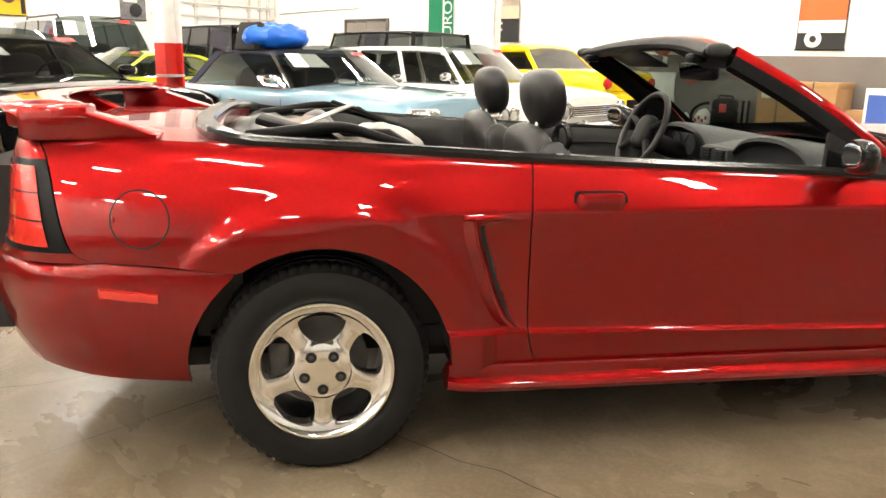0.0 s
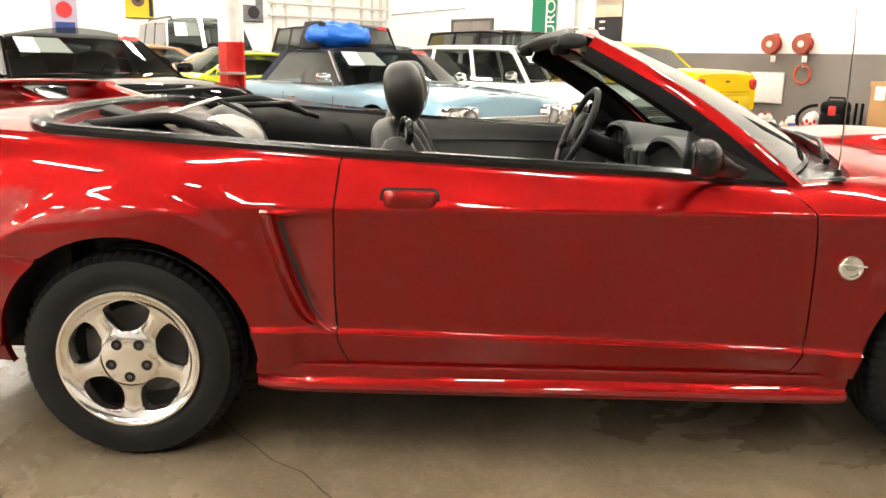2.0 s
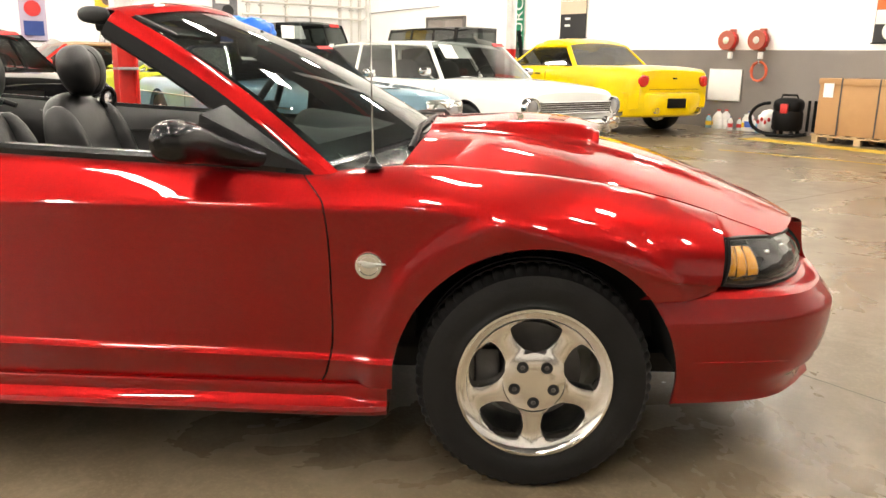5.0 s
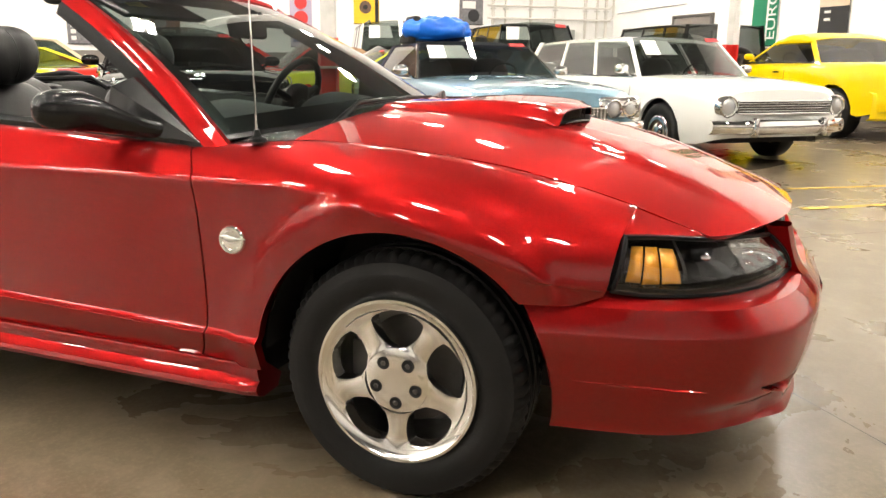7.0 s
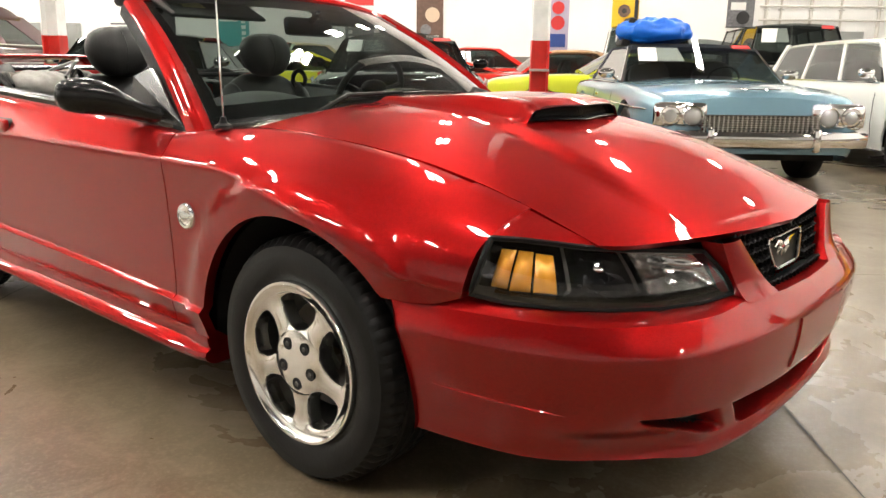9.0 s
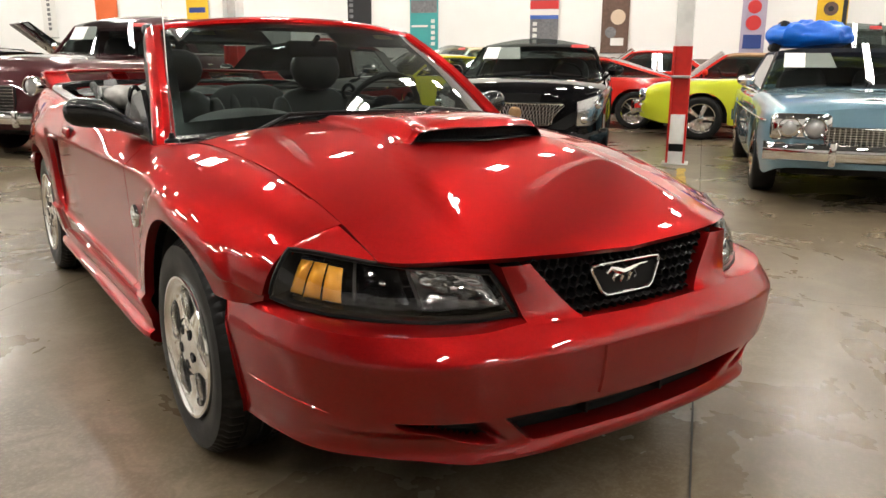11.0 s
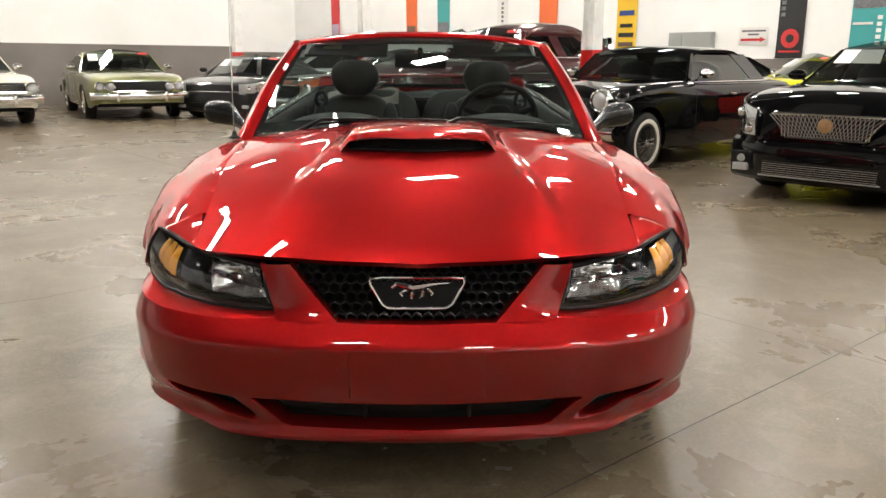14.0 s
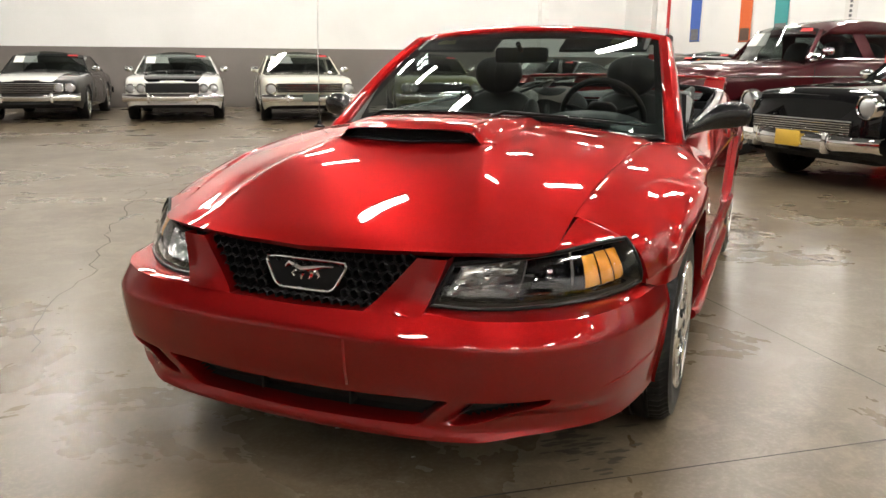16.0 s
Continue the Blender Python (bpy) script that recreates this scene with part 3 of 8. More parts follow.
def nose_point(y, z):
    """The front bumper's skin: y from 0 to 0.872, with its bulge over z."""
    x = nose_x(y)
    d = curve((0.20, -0.055), (0.235, -0.030), (0.26, -0.040), (0.325, -0.020), (0.36, -0.008), (0.42, 0.004), (0.482, 0.009), (0.492, 0.0085), (0.503, 0.003), (0.53, -0.018), (0.56, -0.042), (0.58, -0.056), (0.62, -0.070),
              (0.70, -0.088))(z)
    slope = (nose_x(min(0.884, y + 0.01)) - nose_x(max(0.0, y - 0.01))) / 0.02
    nx, ny = 1.0 / math.hypot(1, slope), -slope / math.hypot(1, slope)
    k = lerp(1.0, 0.5, step01(0.6, 0.84, y))
    d = d * k - 0.022 * step01(0.50, 0.64, y) * (1 - step01(0.72, 0.84, y)) * (1 - step01(0.295, 0.335, z))
    return x + nx * d, y + ny * d, z


ledge_z = curve((0.0, 0.550), (0.19, 0.553), (0.36, 0.562), (0.5, 0.553), (0.75, 0.553), (0.82, 0.556), (0.866, 0.556), (0.884, 0.555))
lip_z = curve((0.0, 0.217), (0.4, 0.226), (0.62, 0.241), (0.76, 0.250), (0.88, 0.255))
nose_ys = sorted(set([round(v, 4) for v in steps(0, 0.83, 110)] + [round(v, 4) for v in steps(0.834, 0.884, 26)]))


def mouth(y, f):
    """How deep the lower intakes are sunk, 0 to 1: a wide middle one and a wedge at each end."""
    top = 1 - step01(0.352, 0.364, f)
    yc = lerp(0.355, 0.425, (f - 0.12) / 0.21)
    mid = step01(0.11, 0.165, f) * (1 - step01(yc - 0.022, yc + 0.006, y))
    yo = yc + 0.060
    low = lerp(0.150, 0.352, max(0.0, (y - 0.46) / 0.23) ** 1.4)
    end = step01(yo - 0.008, yo + 0.03, y) * step01(low - 0.02, low + 0.05, f) * (1 - step01(0.66, 0.69, y))
    return top * max(mid, end * 0.8)


zfr = [0.0, 0.03, 0.06, 0.09] + steps(0.11, 0.342, 20) + [0.348, 0.352, 0.356, 0.360, 0.364, 0.368, 0.376, 0.42, 0.50, 0.58, 0.66, 0.71, 0.735, 0.75, 0.765, 0.78, 0.795, 0.81, 0.84, 0.88, 0.92, 0.96, 1.0]
bm = bmesh.new()
rows = []
for y in nose_ys:
    lo, hi = lip_z(y), ledge_z(y)
    row = []
    for f in zfr:
        p = nose_point(y, lerp(lo, hi, f))
        row.append((p[0] - 0.075 * mouth(y, f), p[1], p[2]))
    rows.append(row)
for sign in (1, -1):
    vs = [[bm.verts.new((p[0], p[1] * sign, p[2])) for p in row] for row in rows]
    for i in range(len(vs) - 1):
        for j in range(len(zfr) - 1):
            # sunk faces turn dark: the intakes' shade is put into their colour
            sunk = min(mouth(nose_ys[i], zfr[j]), mouth(nose_ys[i + 1], zfr[j + 1]), mouth(nose_ys[i], zfr[j + 1]), mouth(nose_ys[i + 1], zfr[j]))
            bm.faces.new([vs[i][j], vs[i + 1][j], vs[i + 1][j + 1], vs[i][j + 1]]).material_index = 1 if sunk > 0.45 else 0
for v in bm.verts:
    d = math.hypot(v.co.x - AXLE, v.co.z - 0.318)
    if d < 0.388 and abs(v.co.y) > 0.8:
        v.co.x = AXLE + math.sqrt(max(0, 0.388 ** 2 - (v.co.z - 0.318) ** 2))
clean(bm)
bmesh.ops.recalc_face_normals(bm, faces=bm.faces)
edge = [e for e in bm.edges if e.is_boundary]
made = bmesh.ops.extrude_edge_only(bm, edges=edge)["geom"]
for v in made:
    if isinstance(v, bmesh.types.BMVert):
        v.co.x -= 0.05 if abs(v.co.y) < 0.8 else 0.0
        v.co.y *= 0.985
        if 0.24 < v.co.z < 0.35 and abs(v.co.y) < 0.66:
            v.co.z += 0.006 if v.co.z < 0.29 else 0.004
bmesh.ops.recalc_face_normals(bm, faces=bm.faces)
bumper = part("front_bumper", bm, [RED, DARK], hero)
# dark sheet at the middle intake's back, standing in for the shade there
bm = grid([[(nose_point(y, lerp(lip_z(y), ledge_z(y), f))[0] - 0.070, y, lerp(lip_z(y), ledge_z(y), f)) for f in steps(0.20, 0.345, 4)] for y in steps(0, 0.375, 20)], mirror=True)
part("intake_back", bm, DARK, bumper, "dark back of the lower intake, shade put into its colour")
for y in (-0.14, 0.14):
    part("intake_strut", box(2.16, y - 0.004, 0.272, 2.200, y + 0.004, 0.328, bevel=0.002), DARK, bumper)
# raised moulding line on the bumper's flank
for sign in (1, -1):
    pts = [nose_point(y, lerp(0.362, 0.384, (y - 0.78) / 0.10)) for y in steps(0.884, 0.78, 24)]
    pts = [p for p in pts if p[0] > 1.672]
    part("moulding_line", tube([(x, sign * (y - 0.001), z) for x, y, z in pts], [0.004 * min(1.0, (len(pts) - k) / 7, (k + 0.3) / 3) for k in range(len(pts))], 6), RED, bumper)
    # bumper flank behind the corner, down to the wheel opening
# number plate blank on the bumper
bm = grid([[(nose_point(0.0, z)[0] + 0.0012 - (0.012 if y > 0.181 or z < 0.352 else 0.0), min(y, 0.182), max(z, 0.354)) for z in steps(0.348, 0.490, 10)] for y in steps(0, 0.186, 12)], mirror=True)
clean(bm)
bmesh.ops.recalc_face_normals(bm, faces=bm.faces)
part("plate_panel", bm, RED, bumper)

# grille surround posts between grille and headlamps
for sign in (1, -1):
    rows = []
    for t in steps(0, 1, 8):
        z = lerp(0.555, 0.692, t)
        ya, yb = lerp(0.205, 0.330, t ** 0.9), lerp(0.362, 0.408, t)
        row = []
        for f in steps(0, 1, 8):
            y = lerp(ya, yb, f)
            x = nose_point(y, z)[0] + 0.006 * math.sin(math.pi * f)
            row.append((x, sign * y, z))
        rows.append([(row[0][0] - 0.05, row[0][1], row[0][2])] + row + [(row[-1][0] - 0.05, row[-1][1], row[-1][2])])
    bm = grid(rows)
    bmesh.ops.recalc_face_normals(bm, faces=bm.faces)
    part("grille_post", bm, RED, hero)

# grille: honeycomb in a dark recess
grille = part("grille", box(2.06, -0.36, 0.53, 2.115, 0.36, 0.70), DARK, hero, "black honeycomb grille")
hexes = bmesh.new()
R = 0.0165
for i in range(-12, 13):
    for j in range(0, 8):
        cy, cz = i * R * 1.74 + (R * 0.87 if j % 2 else 0), 0.556 + j * R * 1.5
        t = (cz - 0.548) / 0.14
        if abs(cy) > lerp(0.21, 0.335, max(0, t)) or (abs(cy) < 0.118 and 0.567 < cz < 0.654) or cz > 0.69:
            continue
        x = nose_point(abs(cy), cz)[0] - 0.028
        outer = [(x, cy + R * 1.0 * math.sin(math.pi / 3 * k), cz + R * 1.0 * math.cos(math.pi / 3 * k)) for k in range(6)]
        inner = [(x + 0.004, cy + R * 0.80 * math.sin(math.pi / 3 * k), cz + R * 0.80 * math.cos(math.pi / 3 * k)) for k in range(6)]
        back = [(x - 0.022, cy + R * 0.76 * math.sin(math.pi / 3 * k), cz + R * 0.76 * math.cos(math.pi / 3 * k)) for k in range(6)]
        grid([outer, inner, back], hexes, close_v=True)
part("honeycomb", hexes, SATIN_BLACK, grille, "black plastic honeycomb mesh", smooth=False)
# badge: chrome rounded trapezium ring with a plain chrome figure
ring = []
corners = [(-0.120, 0.655), (0.120, 0.655), (0.124, 0.641), (0.092, 0.585), (0.074, 0.575), (-0.074, 0.575), (-0.092, 0.585), (-0.124, 0.641)]
for k in range(len(corners)):
    (a, b), (c, d) = corners[k], corners[(k + 1) % len(corners)]
    for f in (0.12, 0.5, 0.88):
        ring.append((2.188 - 0.35 * (lerp(b, d, f) - 0.56) * 0.5, lerp(a, c, f), lerp(b, d, f)))
badge = part("grille_badge", tube(ring, 0.0045, 8, closed=True), CHROME, grille, "chrome badge frame")
bm = bmesh.new()
bm.faces.new([bm.verts.new((p[0] - 0.006, p[1] * 0.99, p[2])) for p in ring])
part("badge_field", bm, SATIN_BLACK, badge, smooth=False)
fig = bmesh.new()
spine = [(-0.066, 0.627), (-0.052, 0.640), (-0.034, 0.634), (-0.012, 0.626), (0.012, 0.630), (0.030, 0.634), (0.054, 0.638), (0.084, 0.640)]
for line, rad in ((spine, (0.005, 0.008, 0.011, 0.0125, 0.0115, 0.009, 0.005, 0.003)), (((-0.026, 0.622), (-0.044, 0.612), (-0.036, 0.600)), (0.008, 0.0055, 0.004)), (((-0.010, 0.616), (-0.016, 0.600), (0.004, 0.590)), (0.009, 0.006, 0.004)),
                  (((0.018, 0.622), (0.014, 0.604), (-0.004, 0.594)), (0.010, 0.006, 0.004)), (((0.026, 0.624), (0.040, 0.612), (0.032, 0.598)), (0.009, 0.005, 0.004)), (((-0.014, 0.584), (0.006, 0.584)), (0.006, 0.006))):
    tube([(2.170, y, z) for y, z in line], list(rad), 8, bm=fig)
part("badge_figure", fig, CHROME, badge, "plain chrome emblem shape")

# bonnet
hood_front = curve((0.0, 2.195), (0.2, 2.180), (0.36, 2.148), (0.5, 2.088), (0.60, 2.022), (0.63, 1.985))


def hood_side(x):
    return belt_y(x) - 0.006


def hood_z(x, y):
    yc = hood_side(min(x, 1.98))
    f = min(1.0, abs(y) / yc)
    edge = belt_z(min(x, 1.85)) if x < 1.80 else lerp(belt_z(1.80), 0.693, (x - 1.80) / 0.19)
    mid = hood_mid(x)
    z = mid - (mid - edge) * f ** 2.6
    # raised centre panel with two creases
    w = lerp(0.25, 0.40, step01(1.2, 2.1, x))
    z += 0.015 * (1 - step01(w, w + 0.045, abs(y))) * (1 - step01(1.72, 2.15, x))
    return z


rows = []
for i in range(49):
    v = i / 48
    row = []
    y_last = None
    for j in range(61):
        f = -1 + 2 * j / 60
        y_end = 0.632
        yf = f * y_end
        x0 = 0.985 - 0.075 * f * f
        x1 = hood_front(abs(yf))
        x = lerp(x0, x1, v)
        y = f * hood_side(min(x, 1.98)) if v < 1 else yf
        y = lerp(f * hood_side(min(x, 1.98)), yf, v ** 3)
        row.append((x, y, hood_z(x, y)))
    rows.append(row)
bm = grid(rows)
bmesh.ops.recalc_face_normals(bm, faces=bm.faces)
edge = [e for e in bm.edges if e.is_boundary]
made = bmesh.ops.extrude_edge_only(bm, edges=edge)["geom"]
for v in made:
    if isinstance(v, bmesh.types.BMVert):
        v.co.z -= 0.014 if v.co.x > 1.9 else 0.03
        v.co.x -= 0.012 if v.co.x > 1.9 else 0
        v.co.y *= 0.99
bmesh.ops.recalc_face_normals(bm, faces=bm.faces)
bonnet = part("bonnet", bm, RED, hero)
# bonnet scoop
rows = []
for x in steps(1.0, 1.575, 26):
    h = 0.044 * step01(0.98, 1.50, x) * (1 - 0.12 * step01(1.5, 1.575, x))
    row = []
    wide = lerp(0.222, 0.235, step01(1.0, 1.5, x))
    for y in sorted(set(steps(-0.30, 0.30, 30) + steps(0.20, 0.275, 8) + [-v for v in steps(0.20, 0.275, 8)])):
        k = 1 - step01(wide - 0.012, wide + 0.040, abs(y))
        bow = 0.008 * (1 - (y / 0.25) ** 2) * step01(1.0, 1.5, x)
        row.append((x - (0.05 * abs(y) / 0.3 if x > 1.5 else 0) * step01(1.5, 1.575, x), y, hood_z(x, y) + (h + bow) * k + 0.0012))
    rows.append(row)
bm = grid(rows)
bmesh.ops.recalc_face_normals(bm, faces=bm.faces)
scoop = part("bonnet_scoop", bm, RED, bonnet, "raised red bonnet scoop")
# its mouth
rows = []
n = 26
for t in steps(-1, 1, n):
    y = t * 0.238
    xr = 1.572 - 0.05 * abs(y) / 0.3
    top = hood_z(xr, y) + (0.039 + 0.008 * (1 - t * t)) * (1 - step01(0.80, 1.04, abs(t)) * 0.9)
    bot = hood_z(xr, y) + 0.004
    rows.append([(xr + 0.004, y, bot), (xr + 0.001, y, lerp(bot, top, 0.08)), (xr - 0.03, y, lerp(bot, top, 0.15)), (xr - 0.03, y, lerp(bot, top, 0.85)), (xr + 0.001, y, lerp(bot, top, 0.95)), (xr - 0.001, y, top)])
bm = grid(rows)
bmesh.ops.recalc_face_normals(bm, faces=bm.faces)
part("scoop_mouth", bm, SATIN_BLACK, bonnet, "black scoop opening")
mesh = bmesh.new()
for i in range(-19, 20):
    for j in range(3):
        y, z = i * 0.0118 + (0.0059 if j % 2 else 0), 0.0
        x = 1.556 - 0.05 * abs(y) / 0.3
        z = hood_z(x, y) + 0.011 + j * 0.0115
        o = [(x, y + 0.0066 * math.sin(math.pi / 3 * k), z + 0.0072 * math.cos(math.pi / 3 * k)) for k in range(6)]
        q = [(x + 0.001, y + 0.0045 * math.sin(math.pi / 3 * k), z + 0.005 * math.cos(math.pi / 3 * k)) for k in range(6)]
        grid([o, q], mesh, close_v=True)
part("scoop_mesh", mesh, BLACK_PLASTIC, bonnet, "black honeycomb insert", smooth=False)

# headlamps
lamp_low = [(1.790, 0.822, 0.592), (1.86, 0.790, 0.580), (1.95, 0.730, 0.572), (2.03, 0.650, 0.566), (2.10, 0.555, 0.563), (2.15, 0.46, 0.566), (2.182, 0.366, 0.574)]
lamp_top = [(1.808, 0.778, 0.710), (1.855, 0.735, 0.706), (1.905, 0.692, 0.699), (1.965, 0.640, 0.690), (2.024, 0.572, 0.683), (2.078, 0.495, 0.677), (2.122, 0.405, 0.668)]


def lamp_point(u, v, push=0.0):
    i = min(5, int(u * 6))
    t = u * 6 - i
    a = Vector(lamp_low[i]).lerp(Vector(lamp_low[i + 1]), t)
    b = Vector(lamp_top[i]).lerp(Vector(lamp_top[i + 1]), t)
    p = a.lerp(b, v)
    d = lamp_low[i + 1][0] - lamp_low[i][0], lamp_low[i + 1][1] - lamp_low[i][1]
    n = Vector((-d[1], d[0], 0)).normalized() * (1 if d[0] * 0 - d[1] > 0 else -1)
    return p + n * (0.016 * math.sin(math.pi * v) ** 0.8 + push)


for sign in (1, -1):
    us, vs = steps(0, 1, 30), steps(0, 1, 12)
    lamp = part("headlamp", grid([[(*(lambda p: (p.x, sign * p.y, p.z))(lamp_point(u, v, -0.075 - 0.03 * math.sin(math.pi * u))),) for v in vs] for u in us]), SMOKED, hero, "clear headlamp with amber end")
    # rim
    loop = [lamp_point(u, 0) for u in us] + [lamp_point(1, v) for v in vs[1:]] + [lamp_point(u, 1) for u in reversed(us[:-1])] + [lamp_point(0, v) for v in reversed(vs[1:-1])]
    part("lamp_rim", tube([(p.x, sign * p.y, p.z) for p in loop], 0.0065, 6, closed=True), SATIN_BLACK, lamp, "black rubber rim")
    wall_rows = [[(p.x, sign * p.y, p.z) for p in loop]]
    back = [lamp_point(u, 0, -0.10) for u in us] + [lamp_point(1, v, -0.10) for v in vs[1:]] + [lamp_point(u, 1, -0.10) for u in reversed(us[:-1])] + [lamp_point(0, v, -0.10) for v in reversed(vs[1:-1])]
    wall_rows.append([(p.x, sign * p.y, p.z) for p in back])
    part("lamp_wall", grid(wall_rows, close_v=True), DARK, lamp)
    lens = part("lens", outward(grid([[(p.x, sign * p.y, p.z) for p in [lamp_point(u, v, 0.002) for v in vs]] for u in us]), (1, 0, 0)), CLEAR, lamp, "clear plastic lens")
    lens.visible_shadow = False
    # amber block
    for u0, u1, va, vb in ((0.075, 0.155, 0.14, 0.80), (0.165, 0.245, 0.12, 0.80), (0.255, 0.345, 0.12, 0.78)):
        amb = grid([[(p.x, sign * p.y, p.z) for p in [lamp_point(u, lerp(va, vb, v) + (0.05 * u / 0.36 if v == 0 else 0), -0.030 + 0.014 * math.sin(math.pi * (u - u0) / (u1 - u0)) * math.sin(math.pi * v) ** 0.6) for v in steps(0, 1, 10)]] for u in steps(u0, u1, 8)])
        part("turn_signal", amb, AMBER, lamp, "amber turn signal reflector")
    # faceted reflectors, with a bulb before each
    for u0, u1, v0, v1, deep in ((0.66, 0.955, 0.24, 0.94, 0.055), (0.43, 0.61, 0.30, 0.90, 0.045)):
        rows = []
        for a in steps(0, 1, 20):
            row = []
            for b in steps(0, 1, 14):
                facet = 0.006 * (math.sin(a * 21) * 0.6 + math.sin(b * 15 + a * 3))
                p = lamp_point(lerp(u0, u1, a), lerp(v0, v1, b), -0.018 - (deep + facet) * (math.sin(math.pi * a) * math.sin(math.pi * b)) ** 0.6)
                row.append((p.x, sign * p.y, p.z))
            rows.append(row)
        part("reflector", outward(grid(rows), (1, 0, 0)), LAMP_CHROME if u0 > 0.6 else SMOKED, lamp, "faceted chrome lamp reflector" if u0 > 0.6 else "smoked lamp reflector")
        q = lamp_point(lerp(u0, u1, 0.5), lerp(v0, v1, 0.5), -0.045)
        part("bulb", ball(0, 0, 0, 0.018, 0.011, 0.011, nu=12, nv=8), CHROME, lamp, at=pose(q.x, sign * q.y, q.z))
    part("lamp_shelf", grid([[(p.x, sign * p.y, p.z) for p in [lamp_point(u, 0.10, -0.012), lamp_point(u, 0.14, -0.03), lamp_point(u, 0.24, -0.05), lamp_point(u, 0.26, -0.08)]] for u in steps(0.10, 0.97, 24)]), SMOKED, lamp, "grey ribbed shelf inside the lamp")
    for u0, u1 in ((0.385, 0.40), (0.635, 0.65)):
        part("lamp_fin", grid([[(p.x, sign * p.y, p.z) for p in [lamp_point(u, v, -0.045) for v in steps(0.08, 0.92, 6)]] for u in steps(u0, u1, 3)]), IRON, lamp)

# bumper shelf under the lamps
for sign in (1, -1):
    rows = []
    for u in steps(0, 1, 28):
        i = min(5, int(u * 6))
        a = Vector(lamp_low[i]).lerp(Vector(lamp_low[i + 1]), u * 6 - i) + Vector((-0.012, -0.012, -0.004))
        y = 0.872 - 0.502 * u ** 1.5
        b = Vector(nose_point(y, ledge_z(y)))
        rows.append([(lambda p, t: (p.x, sign * p.y, p.z + 0.004 * math.sin(math.pi * t)))(b.lerp(a, t), t) for t in steps(0, 1, 5)])
    first = rows[0]
    rows.insert(0, [(p[0] - 0.12, p[1] * 0.995, p[2] - 0.004) for p in first])
    part("bumper_shelf", outward(grid(rows), (0, 0, 1)), RED, bumper)

# fender tip between lamp and bonnet, carrying on the wing's round
tip_edge = []
tip_s = s_at(1.803, 0.714)
for t in steps(0, 1, 10):
    x = 1.803
    for _ in range(6):
        y, z = flank(x, lerp(tip_s, 1.0, t))
        x = fender_end(z)
    tip_edge.append(Vector((x, y, z)))
for sign in (1, -1):
    rows = [[(p.x - 0.012, sign * (p.y - 0.001), p.z - 0.003) for p in tip_edge], [(p.x, sign * p.y, p.z) for p in tip_edge]]
    for k in range(1, 17):
        a = lamp_point(k / 16 * 0.60, 1.0, 0.003)
        x = lerp(tip_edge[-1].x, 1.985, k / 16)
        b = Vector((x, hood_side(min(x, 1.98)) + 0.004 - 0.012 * (k / 16), 0))
        b.z = hood_z(x, b.y) - 0.001
        row = []
        for j, t in enumerate(steps(0, 1, 10)):
            p = a.lerp(b, t) + (tip_edge[j] - tip_edge[0].lerp(tip_edge[-1], t)) * (1 - k / 16) ** 1.2
            row.append((p.x, sign * p.y, p.z))
        rows.append(row)
    part("fender_tip", outward(grid(rows), (0.2, 0, 1)), RED, hero)

# fender badges
for sign in (1, -1):
    y = flank(0.838, s_at(0.838, 0.646))[0]
    fb = part("fender_badge", lathe([(0.0, 0.010), (0.024, 0.010), (0.026, 0.012), (0.034, 0.012), (0.038, 0.008), (0.039, 0.0)], 32), CHROME, hero, "round chrome badge", at=pose(0.838, -sign * y, 0.646, 0, 0, 180 if sign > 0 else 0))
    b = joined(ball(0, 0.012, 0.003, 0.020, 0.004, 0.008, nu=12, nv=6), ball(0.016, 0.012, 0.010, 0.014, 0.004, 0.004, nu=12, nv=6), ball(-0.030, 0.012, 0.006, 0.016, 0.004, 0.003, nu=12, nv=6))
    part("badge_relief", b, STEEL, fb)

# door handles
for sign in (1, -1):
    xs = sorted(set(steps(-0.528, -0.372, 14) + [-0.5265, -0.5235, -0.5205, -0.3795, -0.3765, -0.3735]))
    rows = []
    for x in xs:
        f = (x + 0.45) / 0.078
        h = 0.0265 * max(0.02, 1 - abs(f) ** 14) ** 0.5
        y0 = flank(x, s_at(x, 0.822))[0]
        rows.append([(x, -sign * (y0 + (0.001 if abs(c) > 0.98 else 0.018 * (1 - abs(f) ** 8) * math.sqrt(max(0, 1 - abs(c) ** 3)) + 0.001)), 0.822 + h * c) for c in (-1, -0.85, -0.5, 0, 0.5, 0.85, 1)])
    bm = grid(rows)
    bmesh.ops.recalc_face_normals(bm, faces=bm.faces)
    hd = part("door_handle", bm, RED, hero)
    rows = []
    for x in sorted(set(steps(-0.536, -0.364, 16) + [-0.5345, -0.532, -0.529, -0.371, -0.368, -0.3655])):
        f = (x + 0.45) / 0.086
        h = 0.0310 * max(0.0, 1 - abs(f) ** 14) ** 0.5
        y0 = flank(x, s_at(x, 0.822))[0]
        rows.append([(x, -sign * (y0 + 0.0012), 0.822 - h), (x, -sign * (y0 + 0.0022), 0.822), (x, -sign * (flank(x, s_at(x, 0.822 + h))[0] + 0.0015), 0.822 + h)])
    part("handle_recess", grid(rows), SATIN_BLACK, hd, "dark handle recess")

